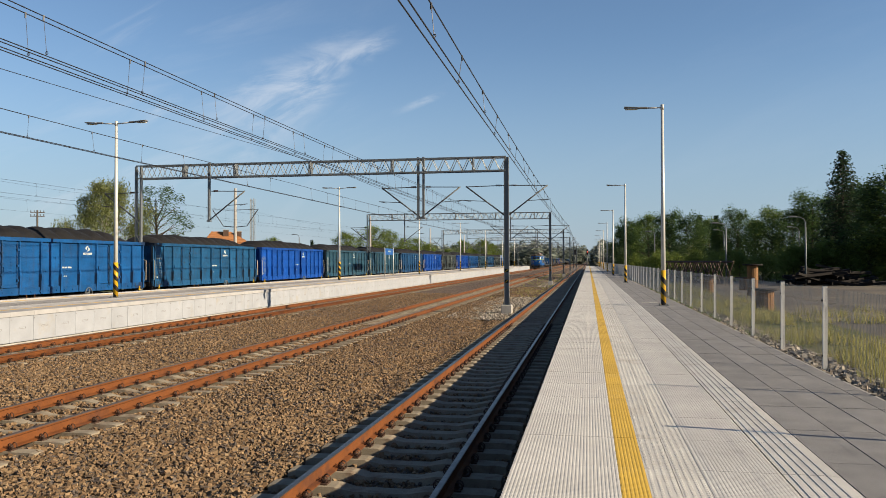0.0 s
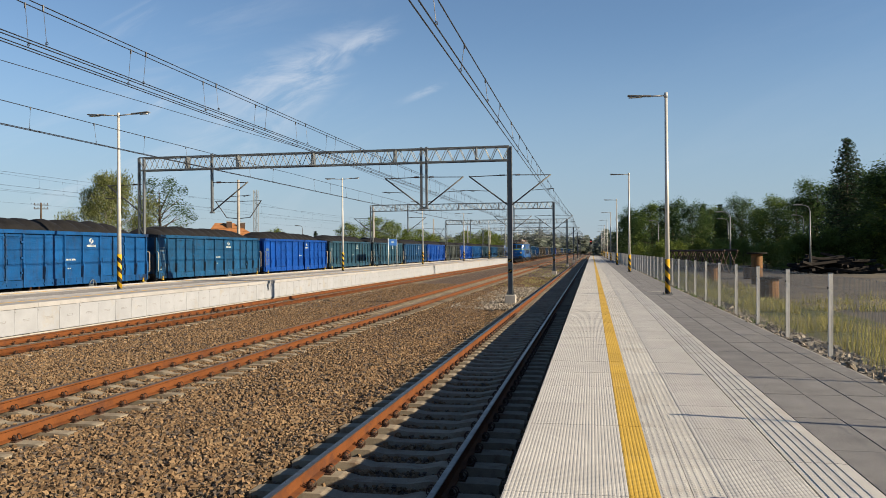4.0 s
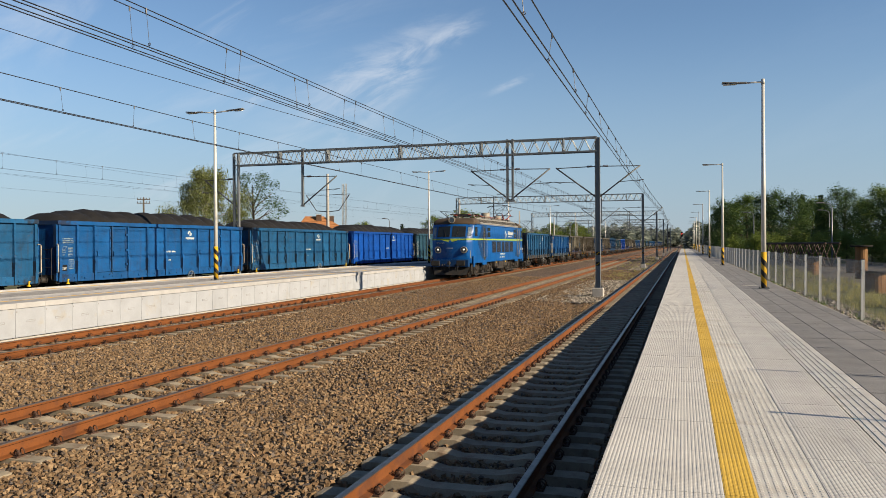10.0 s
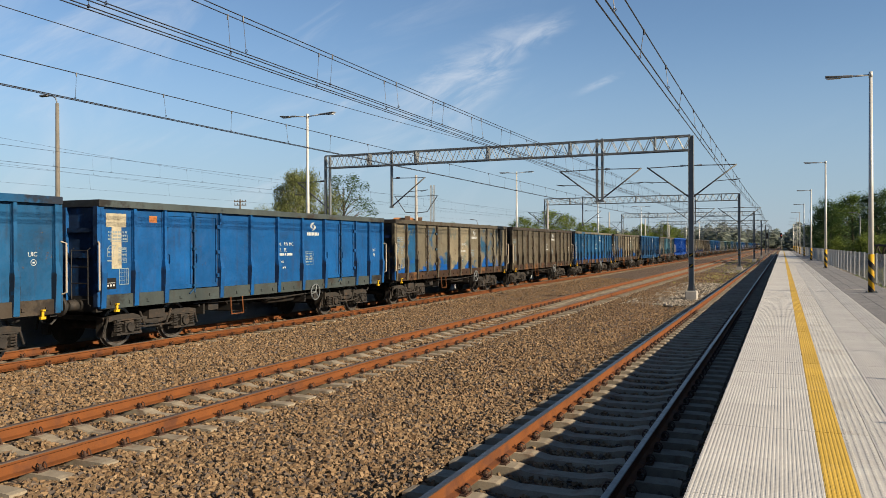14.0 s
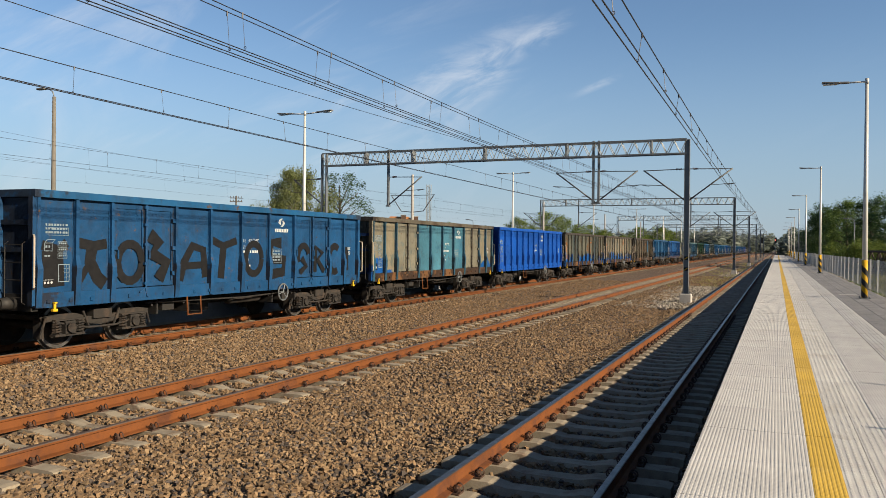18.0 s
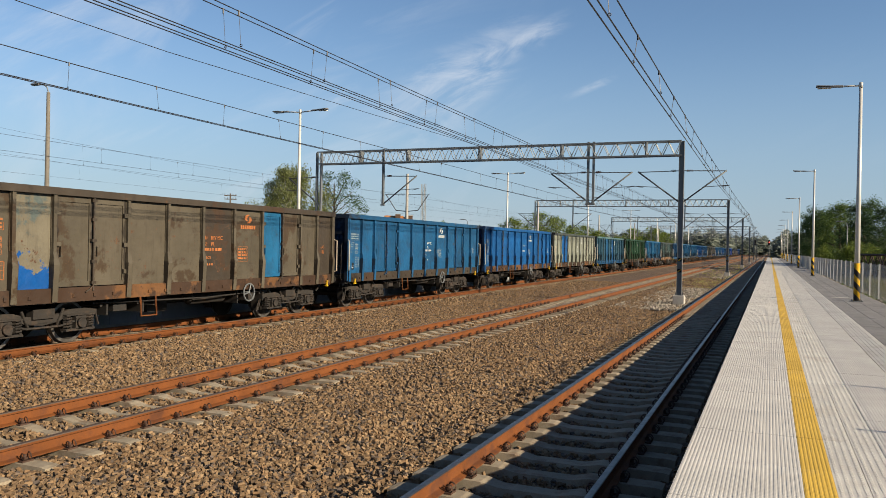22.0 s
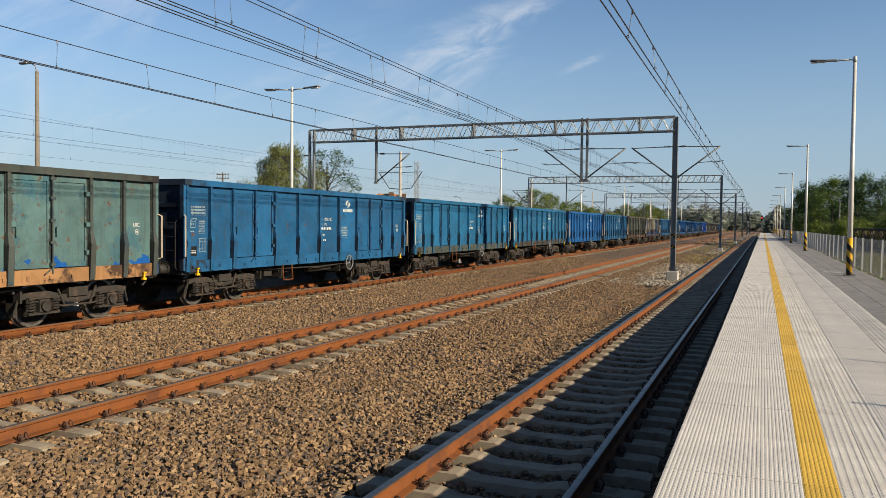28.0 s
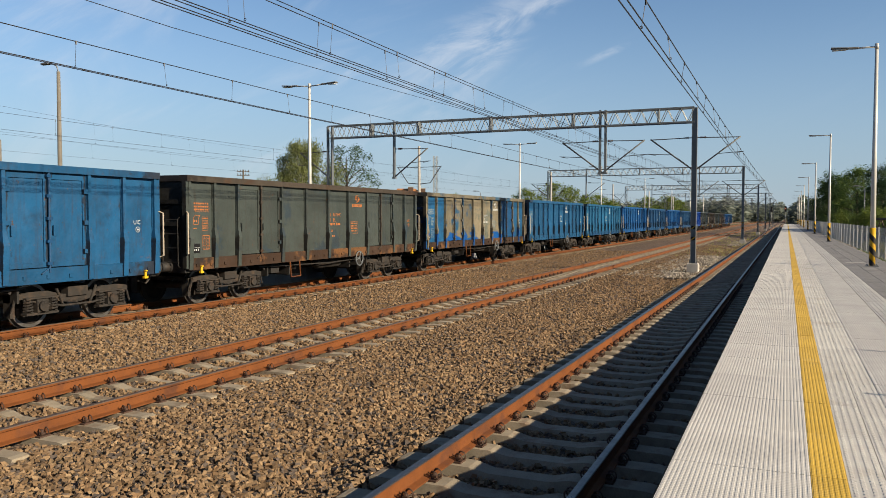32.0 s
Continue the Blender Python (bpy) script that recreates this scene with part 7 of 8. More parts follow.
def tree_meshes(h, spread, seed, leaf, bark, crown_from=0.25, n=3600, size=0.24, droop=0.0, gaps=0.0, clump=1.0):
    """Trunk with limbs, and a crown of many small sprays in uneven clumps."""
    r = random.Random(seed)
    bm = bmesh.new()
    pts, top = [], Vector((r.uniform(-0.3, 0.3), r.uniform(-0.3, 0.3), h * 0.86))
    rod(bm, (0, 0, -0.3), top * 0.5, 0.022 * h, 8, 0.014 * h)
    rod(bm, top * 0.5, top, 0.014 * h, 7, 0.004 * h)
    clumps = []
    for k in range(int(16 + spread * 3)):
        u = crown_from + (0.97 - crown_from) * (k + r.random()) / (16 + spread * 3)
        a = k * 2.4 + r.uniform(-0.5, 0.5)
        belly = math.sin(math.pi * min(1, (u - crown_from) / (1.02 - crown_from) * 0.8 + 0.2)) ** 0.7
        d = spread * belly * r.uniform(0.5, 1.05)
        c = Vector((d * math.cos(a), d * math.sin(a), h * u + r.uniform(-0.3, 0.3)))
        rod(bm, top * (u * 0.82), c * 0.92 + Vector((0, 0, -0.1)), 0.006 * h, 5, 0.002 * h)
        clumps.append((c, clump * spread * r.uniform(0.26, 0.46) * (0.75 + 0.4 * belly)))
    clumps += [(Vector((r.uniform(-0.3, 0.3), r.uniform(-0.3, 0.3), h * q)), spread * 0.36) for q in (0.6, 0.75, 0.9)]
    for c, rad in clumps:
        if r.random() < gaps:
            continue
        for _ in range(int(n / len(clumps))):
            v = Vector((r.gauss(0, 1), r.gauss(0, 1), r.gauss(0, 0.8))).normalized() * rad * r.uniform(0.45, 1.08)
            p = c + v
            if droop and r.random() < 0.5:
                p.z -= r.random() ** 1.5 * droop * 1.9
            pts.append(p)
    inner = []
    for c, rad in clumps:
        for _ in range(int(n / len(clumps) / 5) if not gaps else 4):
            inner.append(c + Vector((r.gauss(0, 1), r.gauss(0, 1), r.gauss(0, 0.8))) * rad * 0.34)
    verts, faces = leaves(pts, size, r, droop)
    v2, f2 = leaves(inner, size * (1.9 if not droop else 1.5), r, droop)
    k = len(verts)
    crown = stuff_mesh("crown", verts + v2, faces + [tuple(i + k for i in f) for f in f2], leaf)
    return meshed("trunk", bm, bark), crown


def spruce_meshes(h, spread, seed):
    r = random.Random(seed)
    bm = bmesh.new()
    rod(bm, (0, 0, -0.3), (0, 0, h * 0.97), 0.016 * h, 8, 0.01)
    pts, z = [], h * 0.07
    while z < h * 0.98:
        u = z / h
        reach = spread * (1 - u) ** 0.85 + 0.12
        m = int(7 + 5 * (1 - u))
        for k in range(m):
            a = 6.28 * k / m + r.uniform(-0.3, 0.3)
            q = reach * r.uniform(0.75, 1.15)
            tip = Vector((q * math.cos(a), q * math.sin(a), z - q * 0.28))
            rod(bm, (0, 0, z), tip, 0.03, 4, 0.008)
            for j in range(int(6 + 44 * q / max(spread, 0.1))):
                t = r.uniform(0.15, 1.02)
                pts.append(Vector((0, 0, z)).lerp(tip, t) + Vector((r.gauss(0, 0.15), r.gauss(0, 0.15), r.gauss(0, 0.08) - 0.06)))
        z += h * 0.026
    return meshed("trunk", bm, BARK), stuff_mesh("crown", *leaves(pts, 0.13, r, 0.35), NEEDLE)


def plant(meshes, x, y, z, s, rz, label, name="tree", cat="tree", group=""):
    root = tagged(new(name), label, cat, group)
    root.matrix_basis = pose(x, y, z, 0, 0, rz) @ Matrix.Scale(s, 4)
    piece("trunk", meshes[0], root)
    piece("crown", meshes[1], root)
    return root


OAKS = [tree_meshes(10, 3.4 + 0.3 * k, 20 + k, (LEAF_DARK, LEAF, LEAF_DARK)[k], BARK, 0.12, 11000, 0.115) for k in range(3)]
LIT = [tree_meshes(10, 3.6 + 0.3 * k, 30 + k, LEAF_BRIGHT, BARK, 0.15, 7000, 0.13) for k in range(2)]
BUSHY = [tree_meshes(4.2, 2.2, 40 + k, LEAF_BRIGHT, BARK, 0.05, 5200, 0.095) for k in range(2)]
BIRCH_T = tree_meshes(9, 3.3, 61, LEAF_BIRCH, BIRCH, 0.14, 24000, 0.062, 1.1, 0.0, 0.8)
SPARSE = tree_meshes(10, 3.4, 66, LEAF_DARK, BARK, 0.42, 5000, 0.10, 0.0, 0.2, 0.6)
SPRUCE = [spruce_meshes(11.4, 3.3, 71), spruce_meshes(9, 2.0, 72)]


def at(az, dist):
    """A spot on the ground by bearing from the platform's near end (degrees to the right of the tracks) and distance along them."""
    return dist * math.tan(radians(az)), dist


# right of the tracks: a dark belt of trees
G = "trees right of the platform"
for k, (az, d, sc, m, lb) in enumerate((
        (2.9, 132, 1.02, OAKS[0], "dark broad-leaved tree"), (4.2, 118, 1.0, OAKS[1], "broad-leaved tree"), (5.6, 112, 1.02, OAKS[0], "dark broad-leaved tree"),
        (6.9, 104, 0.9, OAKS[2], "dark broad-leaved tree"), (8.2, 108, 0.86, OAKS[1], "broad-leaved tree"), (9.0, 98, 0.72, OAKS[0], "dark broad-leaved tree"),
        (10.0, 96, 0.92, OAKS[2], "dark round tree"), (11.2, 92, 0.74, OAKS[1], "broad-leaved tree"), (12.2, 88, 0.86, OAKS[1], "brighter green tree"),
        (13.6, 86, 0.84, OAKS[2], "dark broad-leaved tree"), (14.6, 80, 0.98, OAKS[0], "dark broad-leaved tree"), (17.6, 74, 1.0, OAKS[2], "dark broad-leaved tree"),
        (18.6, 66, 1.0, OAKS[0], "dark broad-leaved tree"), (20.6, 64, 1.1, OAKS[1], "broad-leaved tree"), (23.5, 60, 1.1, OAKS[2], "dark broad-leaved tree"),
        (3.4, 160, 1.1, OAKS[2], "dark broad-leaved tree"), (2.4, 190, 1.2, OAKS[0], "dark broad-leaved tree"), (16.0, 92, 1.0, OAKS[2], "dark broad-leaved tree"))):
    plant(m, *at(az, d), 0.4, sc * 0.84, k * 67, lb + " beyond the fence", group=G)
plant(SPRUCE[0], *at(16.5, 70), 0.4, 1.0, 20, "tall dark spruce above the other trees", "spruce", "tree")
plant(SPRUCE[1], *at(8.7, 112), 0.4, 0.9, 20, "dark spruce among the trees", "spruce", "tree")
plant(SPRUCE[1], *at(7.6, 118), 0.4, 0.95, 80, "dark spruce among the trees", "spruce", "tree")
for k, (az, d, sc) in enumerate(((3.2, 96, 0.62), (4.6, 84, 0.6), (6.0, 80, 0.62), (7.4, 76, 0.66), (8.6, 72, 0.6), (10.2, 68, 0.62), (11.6, 64, 0.6), (12.9, 74, 0.68),
                                 (14.2, 68, 0.74), (15.3, 67, 0.8), (16.6, 66, 0.72), (17.9, 65, 0.9), (19.4, 64, 0.9), (5.2, 92, 0.7), (9.4, 82, 0.75), (13.6, 68, 0.7), (18.6, 68, 0.96), (22, 58, 0.85))):
    plant(BUSHY[k % 2], *at(az, d), 0.35, sc, k * 41, "leafy green bush behind the yard", "bush", "bush", "bushes behind the yard")
# left of the tracks
plant(BIRCH_T, -45.6, 68.5, -0.4, 1.18, 0, "drooping birch with a pale trunk", "birch", "tree")
plant(SPARSE, -46.5, 79.5, -0.4, 1.12, 30, "thin open-crowned tree with bare limbs")
for k, (az, d, sc, m) in enumerate(((-17.4, 150, 0.86, OAKS[1]), (-15.6, 160, 1.02, OAKS[2]), (-14.4, 165, 0.95, OAKS[1]), (-13.2, 150, 0.74, OAKS[0]), (-11.6, 150, 0.62, OAKS[1]),
                                    (-12.3, 175, 0.8, OAKS[2]), (-9.0, 210, 0.85, OAKS[0]), (-7.6, 240, 0.95, OAKS[1]), (-6.8, 260, 0.85, OAKS[2]), (-10.2, 200, 0.6, OAKS[1]),
                                    (-22.8, 105, 0.62, OAKS[1]), (-21.6, 112, 0.4, OAKS[2]), (-38.6, 120, 0.6, OAKS[1]), (-41.5, 105, 0.5, OAKS[1]), (-52, 60, 0.62, OAKS[1]), (-18.9, 150, 0.55, OAKS[1]))):
    plant(LIT[k % 2] if az > -30 else m, *at(az, d), -0.5, sc, k * 53, "green broad-leaved tree beyond the wagons", group="trees left of the tracks")
plant(SPRUCE[1], *at(-19.9, 140), -0.4, 0.75, 10, "thin spruce beyond the wagons", "spruce", "tree")


def far_wood():
    r = random.Random(9)
    pts = []
    for k in range(640):
        az = r.uniform(-34, 7) if k < 360 else r.uniform(-9, 6)
        d = r.uniform(420, 660)
        x, y = at(az, d)
        if abs(x + 8) < 14 and y < 560:
            continue
        h, w = r.uniform(9, 14.5) * (1.0 if az > -12 else 0.85), r.uniform(3, 5)
        for _ in range(120):
            v = Vector((r.gauss(0, 1), r.gauss(0, 1), r.gauss(0, 1))).normalized() * r.uniform(0.6, 1.0)
            pts.append(Vector((x + v.x * w, y + v.y * w, h * 0.5 + v.z * h * 0.52)))
    tagged(new("far_wood", stuff_mesh("far_wood", *leaves(pts, 1.6, r), LEAF_HAZY)), "wood on the horizon, with distance haze in its leaf colour", "wood", kind="stuff")


far_wood()


def grass(name, label, spots, hgt, material, z):
    verts, faces = [], []
    r = random.Random(4)
    for x, y in spots:
        for _ in range(7):
            a, h = r.uniform(0, 6.28), hgt * r.uniform(0.4, 1.3)
            bxx, by = x + r.gauss(0, 0.05), y + r.gauss(0, 0.05)
            dx, dy = math.cos(a), math.sin(a)
            k = len(verts)
            verts += [(bxx - dy * 0.008, by + dx * 0.008, z), (bxx + dy * 0.008, by - dx * 0.008, z), (bxx + dx * h * 0.35, by + dy * h * 0.35, z + h)]
            faces.append((k, k + 1, k + 2))
    tagged(new(name, stuff_mesh(name, verts, faces, material)), label, "grass", kind="stuff")


def clustered(x0, x1, y0, y1, n, seed, thr=0.0):
    r, out = random.Random(seed), []
    while len(out) < n:
        x, y = r.uniform(x0, x1), r.uniform(y0, y1)
        if noise.noise((x * 0.5, y * 0.5, seed)) > thr:
            out.append((x, y))
    return out


grass("field_grass", "tall dry yellow-green grass behind the fence", clustered(3.6, 5.2, 5, 30, 1900, 2, 0.0) + clustered(3.6, 6.5, 30, 60, 500, 3, 0.05) + clustered(5.0, 9.0, 8, 30, 500, 5, 0.2), 0.36, STRAW, 0.56)
grass("track_weeds", "sparse weeds between the tracks", clustered(-6.6, -3.4, 52, 150, 620, 6, 0.1), 0.18, STRAW, -0.24)
grass("edge_weeds", "small weeds at the platform kerb", clustered(3.24, 3.5, 14, 44, 130, 8, 0.0), 0.13, LEAF, 0.69)


# ---------------------------------------------------------------- yard behind the fence
WOOD = plain("drum_timber", (0.26, 0.14, 0.06), 0.8, var=0.2, scale=4, bump=0.3, vary=0.15)
WOOD_OLD = plain("old_sleeper_timber", (0.017, 0.014, 0.013), 0.9, var=0.3, scale=4, bump=0.4, vary=0.3)
TRUSS_RUST = plain("rusty_girder", (0.075, 0.045, 0.032), 0.85, 0.1, var=0.3, scale=4, bump=0.3)
YARD = plain("dark_yard_gravel", (0.12, 0.108, 0.095), 0.9, var=0.3, scale=0.6, fine=30, bump=0.8, other=(0.19, 0.165, 0.125), amount=0.45)
bm = bmesh.new()
bx(bm, 4.3, 30, 6, 96, 0.2, 0.605)
tagged(part("yard", bm, YARD), "dark worn yard surface", "ground", kind="structure")


def cable_drum(x, y, z, rad, core, h, label):
    root = tagged(new("cable_drum"), label, "cable drum", "cable drums in the yard")
    root.matrix_basis = pose(x, y, z, 0, 0, 25)
    for a in (0, h - 0.07):
        bm = bmesh.new()
        rod(bm, (0, 0, a), (0, 0, a + 0.07), rad, 22)
        part("flange", bm, WOOD_OLD, root, "dark weathered flange")
    bm = bmesh.new()
    bx(bm, -0.02, 0.02, -core * 0.17, core * 0.17, 0.07, h - 0.07)
    stave = meshed("stave", bm, WOOD)
    for k in range(18):
        t = 6.283 * k / 18
        piece("stave", stave, root, Matrix.Translation((core * math.cos(t), core * math.sin(t), 0)) @ Matrix.Rotation(t, 4, "Z"))


cable_drum(5.9, 28.2, 0.54, 0.40, 0.27, 0.8, "small wooden cable drum standing in the grass")
cable_drum(7.7, 39.5, 0.50, 0.46, 0.23, 1.62, "orange-brown wooden cable drum in the yard")
cable_drum(6.3, 44.0, 0.50, 0.62, 0.34, 1.0, "low weathered cable drum")
cable_drum(8.8, 47.0, 0.50, 0.6, 0.34, 0.85, "low weathered cable drum")


def girder(x0, y0, x1, y1, h, n):
    root = tagged(new("lattice_girder"), "rusty lattice girder lying in the yard", "girder")
    a, b = Vector((x0, y0, 0.5)), Vector((x1, y1, 0.5))
    side = (b - a).cross(Vector((0, 0, 1))).normalized() * 0.5
    for s in (-1, 1):
        for z in (0.05, h):
            bm = bmesh.new()
            o = side * s + Vector((0, 0, z))
            rod(bm, a + o, b + o, 0.075, 4)
            part("chord", bm, TRUSS_RUST, root)
        for k in range(n):
            p, q = a.lerp(b, k / n) + side * s, a.lerp(b, (k + 1) / n) + side * s
            for u, v in ((0.05, h), (h, 0.05)):
                bm = bmesh.new()
                rod(bm, p + Vector((0, 0, u)), q + Vector((0, 0, v)), 0.045, 4)
                part("brace", bm, TRUSS_RUST, root)


girder(6.4, 66, 9.6, 58, 1.7, 8)
_r = random.Random(12)
for k in range(64):
    t = _r.random()
    x, y = at(13.6 + 4.4 * t, 57 + _r.uniform(-1.6, 2.0))
    lift = 0.62 + 1.15 * math.sin(math.pi * min(max(t, 0.06), 0.94)) * _r.random()
    bm = bmesh.new()
    bx(bm, -0.13, 0.13, -1.25, 1.25, -0.08, 0.08)
    ob = part("old_sleeper", bm, WOOD_OLD, None, "", pose(x, y, lift, _r.uniform(-16, 16), _r.uniform(-10, 10), _r.uniform(30, 150)))
    tagged(ob, "dark old timber sleeper on a scrap pile", "sleeper", "scrap pile")


# ---------------------------------------------------------------- street lamps, poles, signs, signals
OLD_CONCRETE = plain("old_concrete", (0.20, 0.185, 0.16), 0.9, var=0.2, scale=3, bump=0.3)


def street_lamp(x, y, h, rz, label):
    root = tagged(new("street_lamp"), label, "street lamp", "concrete street lamps")
    root.matrix_basis = pose(x, y, -0.5 if x < 0 else 0.4, 0, 0, rz)
    bm = bmesh.new()
    rod(bm, (0, 0, 0), (0, 0, h), 0.13 if h > 6 else 0.07, 10, 0.08 if h > 6 else 0.045)
    part("pole", bm, OLD_CONCRETE if h > 6 else GALV, root)
    bm = bmesh.new()
    pipe(bm, [(0, 0, h), (-0.1, 0, h + 0.25), (-0.3, 0, h + 0.36), (-0.6, 0, h + 0.4)], 0.03, 6)
    part("arm", bm, GALV, root)
    bm = bmesh.new()
    bx(bm, -1.05, -0.55, -0.1, 0.1, h + 0.36, h + 0.46)
    part("luminaire", bm, LAMP_GREY, root, bevel=0.04)


street_lamp(-30.5, 26.2, 9.4, 0, "old concrete street lamp behind the coal wagons")
street_lamp(-45.0, 34.2, 7.6, 0, "old concrete street lamp far behind the wagons")
street_lamp(*at(9.35, 62), 4.3, 0, "pale street lamp in the yard")
street_lamp(*at(9.2, 84), 4.6, 0, "pale street lamp in the yard")
street_lamp(*at(14.3, 56), 4.4, 0, "pale street lamp in the yard")
street_lamp(*at(13.9, 78), 4.6, 0, "pale street lamp in the yard")
street_lamp(*at(18.0, 70), 4.4, 0, "pale street lamp in the yard")
street_lamp(*at(4.6, 92), 4.8, 0, "pale street lamp in the yard")
street_lamp(*at(-20.8, 100), 6.0, 0, "street lamp beyond the wagons")


def side_mast(x, y, h):
    root = tagged(new("catenary_mast"), "concrete mast with wire arms beyond the coal wagons", "mast", "masts beyond the wagons")
    root.matrix_basis = pose(x, y, 0)
    bm = bmesh.new()
    rod(bm, (0, 0, -0.5), (0, 0, h), 0.17, 10, 0.11)
    part("pole", bm, CONCRETE, root)
    for s in (-1, 1):
        bm = bmesh.new()
        pipe(bm, [(0, 0, h - 3.4), (s * 1.1, 0, h - 3.3), (s * 2.1, 0, h - 1.9)], 0.04, 6)
        part("sloped_tube", bm, GALV_DARK, root)
        bm = bmesh.new()
        rod(bm, (0, 0, h - 1.9), (s * 2.2, 0, h - 1.85), 0.025, 6)
        part("tie_rod", bm, GALV_DARK, root)


for k, y in enumerate((64.5, 108.0, 151.0, 194.0, 238.0)):
    side_mast(-30.4, y, 8.7)
root = tagged(new("lattice_mast"), "slim lattice mast beyond the coal wagons", "mast")
root.matrix_basis = pose(-31.0, 69.5, 0)
for x in (-0.16, 0.16):
    for y in (-0.16, 0.16):
        bm = bmesh.new()
        rod(bm, (x, y, -0.5), (x, y, 8.2), 0.035, 4)
        part("leg", bm, GALV, root)
for k in range(18):
    bm = bmesh.new()
    z, s = k * 0.45, (-1) ** k
    for q in (-0.16, 0.16):
        rod(bm, (-0.16 * s, q, z), (0.16 * s, q, z + 0.45), 0.016, 4)
    part("lacing", bm, GALV, root)
for x in (-33.0, -40.0):
    catenary("overhead_line", "thin overhead wires beyond the coal wagons", (-62, 20.5, 64.5, 108, 151, 194, 238), x + 4.0, 5.6, x + 3.9, 6.8, 0.5, 1, 0.0045, 7)
bm = bmesh.new()
pipe(bm, [(-13.6, -62, 7.4), (-13.6, -6.1, 7.3), (-13.6, 4, 6.9), (-13.6, 15, 6.84), (-13.6, 26, 7.05), (-13.6, 37.4, 7.32), (-13.6, 59, 7.0), (-13.6, 81, 7.3), (-13.6, 124.5, 7.3), (-13.6, 212, 7.3)], 0.009, 5)
tagged(part("feeder_wire", bm, WIRE), "single feeder wire over the gantries", "wire")


def telegraph_pole(x, y, h):
    root = tagged(new("telegraph_pole"), "wooden telegraph pole with cross-arms", "pole")
    root.matrix_basis = pose(x, y, -0.5, 0, 0, 30)
    bm = bmesh.new()
    rod(bm, (0, 0, 0), (0, 0, h), 0.16, 8, 0.11)
    part("pole", bm, BARK, root)
    for z in (h - 0.35, h - 0.85):
        bm = bmesh.new()
        bx(bm, -0.85, 0.85, -0.05, 0.05, z, z + 0.1)
        for x_ in (-0.75, -0.35, 0.35, 0.75):
            rod(bm, (x_, 0, z + 0.12), (x_, 0, z + 0.3), 0.05, 6)
        part("cross_arm", bm, BARK, root)


telegraph_pole(-70, 90.5, 9.5)


def name_board(x, y, label):
    root = tagged(new("name_board"), label, "sign", "station name boards")
    root.matrix_basis = pose(x, y, P2_TOP)
    for yy in (-1.7, 1.7):
        bm = bmesh.new()
        rod(bm, (0, yy, 0), (0, yy, 2.8), 0.045, 8)
        part("post", bm, POLE_WHITE, root)
    b = boxpart("board", (-0.03, 0.03, -1.6, 1.6, 2.1, 2.72), plain("sign_blue", (0.02, 0.12, 0.42), 0.4, var=0.05, bump=0), root, "blue board")
    bm = bmesh.new()
    bars(bm, 0.031, -0.6, 0.6, 2.28, 2.55, 1, rng, 4)
    part("name_bars", bm, WHITE_PAINT, b)


name_board(-19.4, 75.8, "blue station name board on two white posts")
name_board(-19.4, 178.0, "blue station name board on two white posts")
RED = bpy.data.materials.new("red_signal_light")
RED.use_nodes = True
RED.node_tree.nodes["Principled BSDF"].inputs["Emission Color"].default_value = (1.0, 0.03, 0.01, 1)
RED.node_tree.nodes["Principled BSDF"].inputs["Emission Strength"].default_value = 3.0
for x in (-5.2, -0.4):
    root = tagged(new("signal"), "black signal head showing red on a grey post" if x > -1 else "unlit black signal head on a grey post", "railway signal", "signals at the platform end")
    root.matrix_basis = pose(x, 318, -0.3)
    bm = bmesh.new()
    rod(bm, (0, 0, 0), (0, 0, 5.4), 0.1, 8)
    part("post", bm, GALV, root)
    h = boxpart("signal_head", (-0.35, 0.35, -0.1, 0.1, 5.0, 7.0), POLE_BLACK, root)
    bm = bmesh.new()
    rod(bm, (0, -0.11, 6.1), (0, -0.16, 6.1), 0.13, 12)
    part("red_lamp" if x > -1 else "dark_lamp", bm, RED if x > -1 else POLE_BLACK, h)


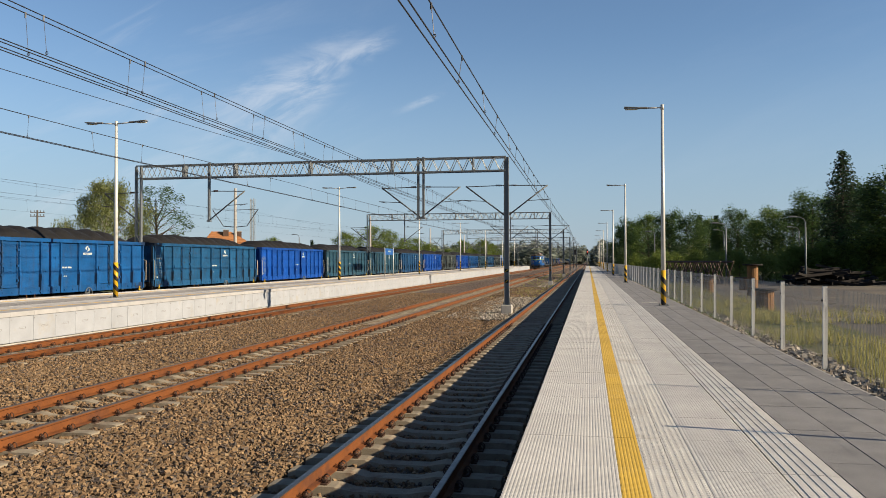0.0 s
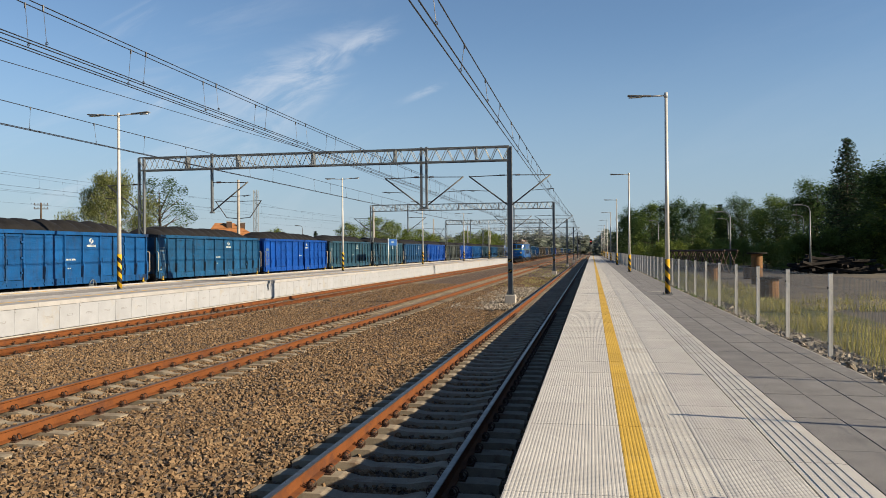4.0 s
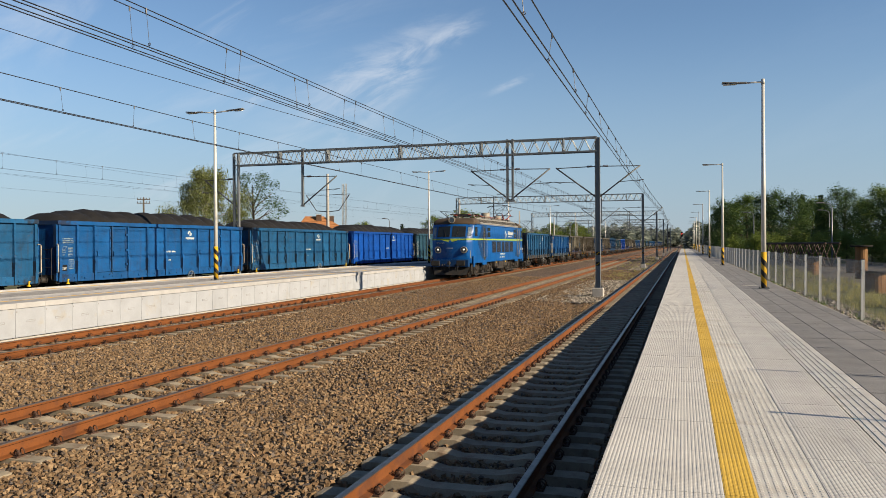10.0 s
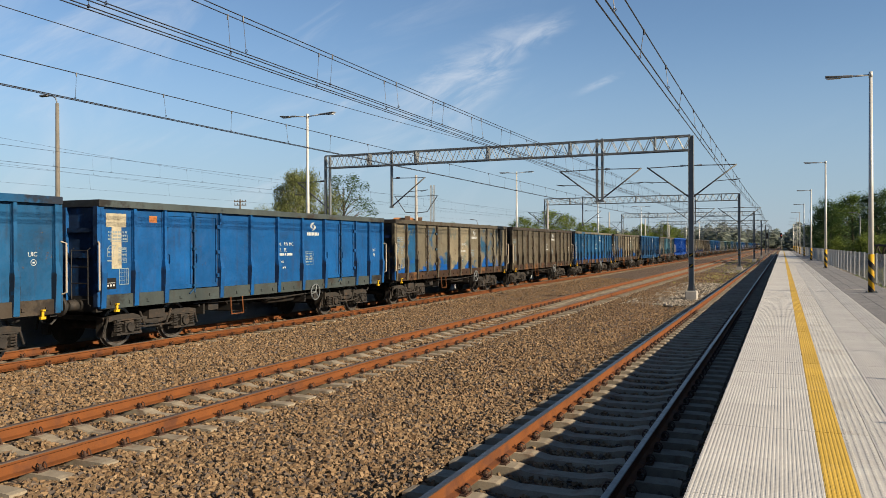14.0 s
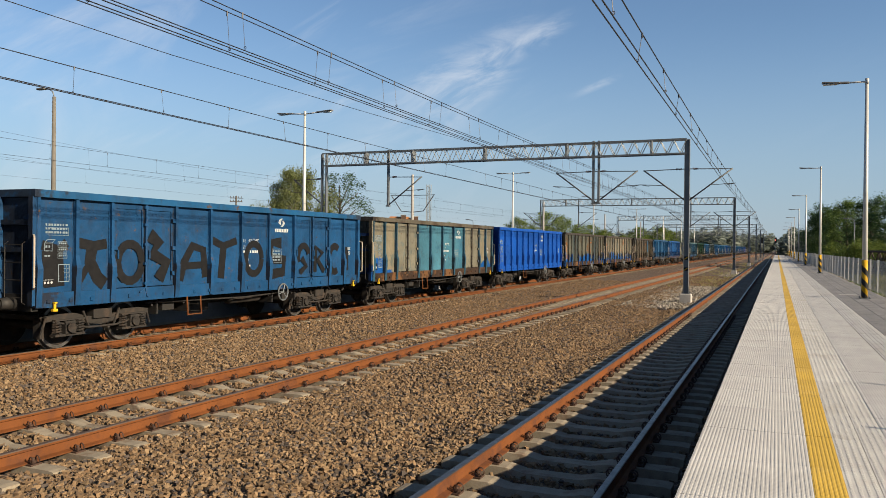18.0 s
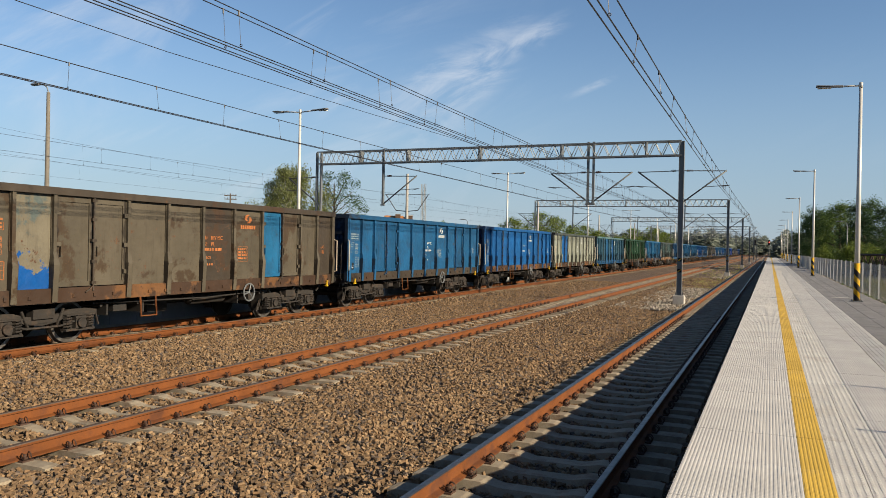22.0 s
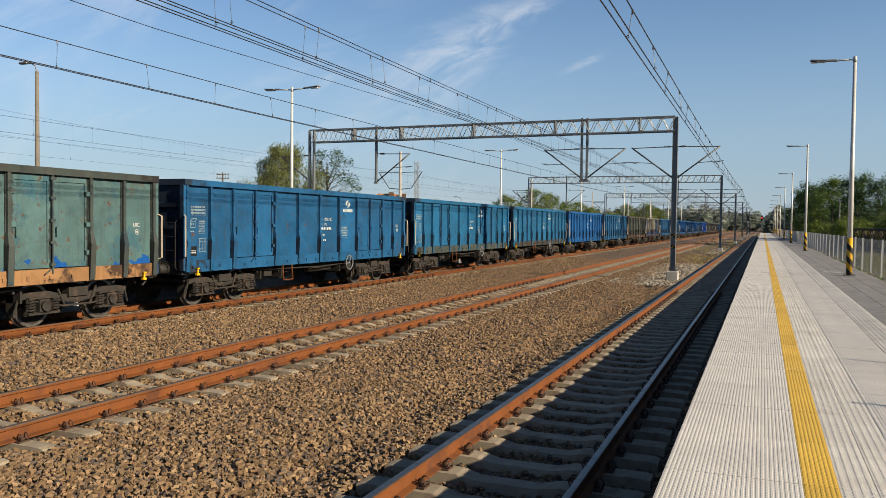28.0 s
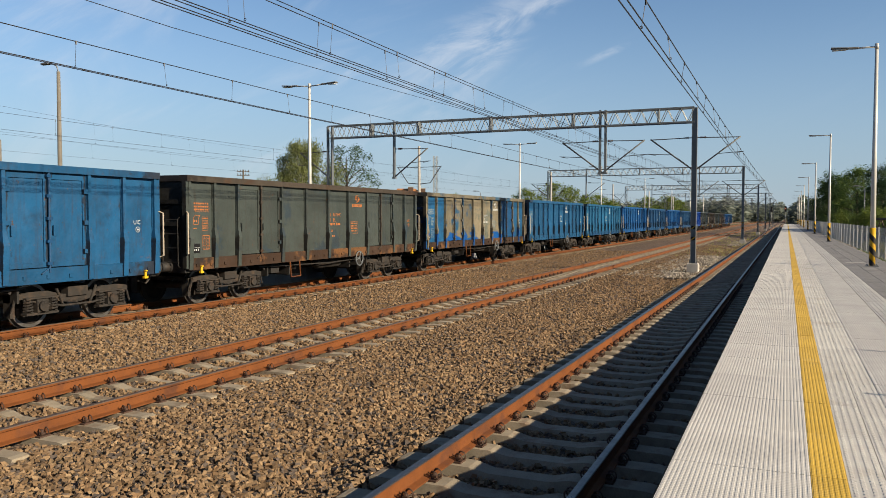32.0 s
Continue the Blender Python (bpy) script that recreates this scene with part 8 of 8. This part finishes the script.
def house(x, y, rz, w, d, eaves, ridge, roof, label):
    root = tagged(new("house"), label, "house", "houses beyond the wagons")
    root.matrix_basis = pose(x, y, -1.0, 0, 0, rz)
    bm = bmesh.new()
    ring = [(-w / 2, 0, 0), (w / 2, 0, 0), (w / 2, 0, eaves), (0, 0, ridge - 0.15), (-w / 2, 0, eaves)]
    prism(bm, ring, (0, -d / 2, 0), (0, d / 2, 0))
    part("wall", bm, plain("house_plaster", (0.42, 0.37, 0.30), 0.9, var=0.1), root)
    for s in (-1, 1):
        bm = bmesh.new()
        ring = [(s * (w / 2 + 0.4), 0, eaves - 0.35), (s * (w / 2 + 0.4), 0, eaves - 0.2), (0, 0, ridge + 0.08), (0, 0, ridge - 0.1)]
        prism(bm, ring, (0, -d / 2 - 0.4, 0), (0, d / 2 + 0.4, 0))
        rf = part("roof", bm, roof, root)
        bm = bmesh.new()
        for k in range(int(d / 0.5)):
            yy = -d / 2 - 0.3 + k * 0.5
            prism(bm, [(s * (w / 2 + 0.4), yy, eaves - 0.2), (s * (w / 2 + 0.4), yy + 0.2, eaves - 0.2), (0, yy + 0.2, ridge + 0.08), (0, yy, ridge + 0.08)], (0, 0, 0.0), (0, 0, 0.05))
        part("roof_tiling", bm, roof, rf)
    for yy in (-d / 4, d / 5):
        c = boxpart("chimney", (0.5, 1.2, yy - 0.35, yy + 0.35, ridge - 1.2, ridge + 0.9), plain("chimney_brick", (0.16, 0.08, 0.055), 0.9), root)
    for k in range(3):
        wd = boxpart("window", (w / 2 - 0.02, w / 2 + 0.03, -d / 2 + 1 + k * 2.2, -d / 2 + 2.1 + k * 2.2, 1.2, 2.5), WHITE_PAINT, root)
        boxpart("pane", (w / 2 + 0.03, w / 2 + 0.035, -d / 2 + 1.1 + k * 2.2, -d / 2 + 2.0 + k * 2.2, 1.3, 2.4), L_GLASS, wd)


ORANGE_TILES = plain("orange_roof_tiles", (0.42, 0.185, 0.075), 0.85, var=0.18, scale=2, bump=0.3)


def hipped_house(x, y, rz):
    """A low house under a broad hipped roof whose ridge sits towards one end."""
    root = tagged(new("house"), "house with a hipped orange tiled roof and brick chimneys", "house", "houses beyond the wagons")
    root.matrix_basis = pose(x, y, -1.0, 0, 0, rz)
    boxpart("wall", (-5.0, 5.2, -4.0, 4.0, 0, 4.2), plain("house_plaster", (0.42, 0.37, 0.30), 0.9, var=0.1), root)
    low = [(-5.6, -4.6, 3.9), (5.9, -4.6, 3.9), (5.9, 4.6, 3.9), (-5.6, 4.6, 3.9)]
    ridge = [(-3.1, 0, 7.7), (-0.3, 0, 7.7)]
    for ring in ((low[0], low[1], ridge[1], ridge[0]), (low[1], low[2], ridge[1]), (low[2], low[3], ridge[0], ridge[1]), (low[3], low[0], ridge[0])):
        bm = bmesh.new()
        prism(bm, ring, (0, 0, 0), (0, 0, 0.14))
        rf = part("roof_slope", bm, ORANGE_TILES, root)
        a, b = Vector(ring[0]), Vector(ring[1])
        for k in range(1, 9):
            u = k / 9
            p, q = a.lerp(Vector(ring[-1]), u), b.lerp(Vector(ring[2]), u)
            bm = bmesh.new()
            rod(bm, p + Vector((0, 0, 0.15)), q + Vector((0, 0, 0.15)), 0.05, 4)
            part("tile_course", bm, ORANGE_TILES, rf)
    brick = plain("chimney_brick", (0.12, 0.075, 0.055), 0.9)
    for cx, top in ((-1.0, 8.0), (0.9, 7.8)):
        ch = boxpart("chimney", (cx - 0.4, cx + 0.4, -0.9, -0.2, 5.6, top), brick, root)
        boxpart("chimney_cap", (cx - 0.46, cx + 0.46, -0.96, -0.14, top, top + 0.1), CONCRETE, ch)


hipped_house(-53.2, 112, 25.4)
house(-50.0, 140, 75, 6, 6, 3.2, 5.2, plain("dark_roof_tiles", (0.07, 0.06, 0.055), 0.85, var=0.15), "low house with a dark roof")


def motions():
    """The train runs towards -y at an even pace."""
    times = [0.0, 0.1] + [float(t) for t in range(1, 32)] + [31.9, 32.0]
    slow = ((0, 0.0), (8, 0.0), (12, 0.0), (14, 0.0), (18, -0.2), (23, -0.28), (24, -0.1), (28, 0.72), (32, 1.42))

    def gone(t):
        """Metres run since the start; the train slows a little at the end."""
        for (a, p), (b, q) in zip(slow, slow[1:]):
            if t <= b:
                return SPEED * t - p - (q - p) * (t - a) / (b - a)

    for thing, back in [(loco, 0.0)] + train:
        walk(thing, [(t, pose(T3, LOCO_AT + back - gone(t), 0)) for t in times])
    # the locomotive's wheels roll without slipping
    steps, rate = 32 * 20, math.degrees(1 / 0.625)
    for wheel, y in loco_wheels:
        walk(wheel, [(32.0 * k / steps, pose(0, y, 0.625, rate * gone(32.0 * k / steps))) for k in range(steps + 1)])


motions()
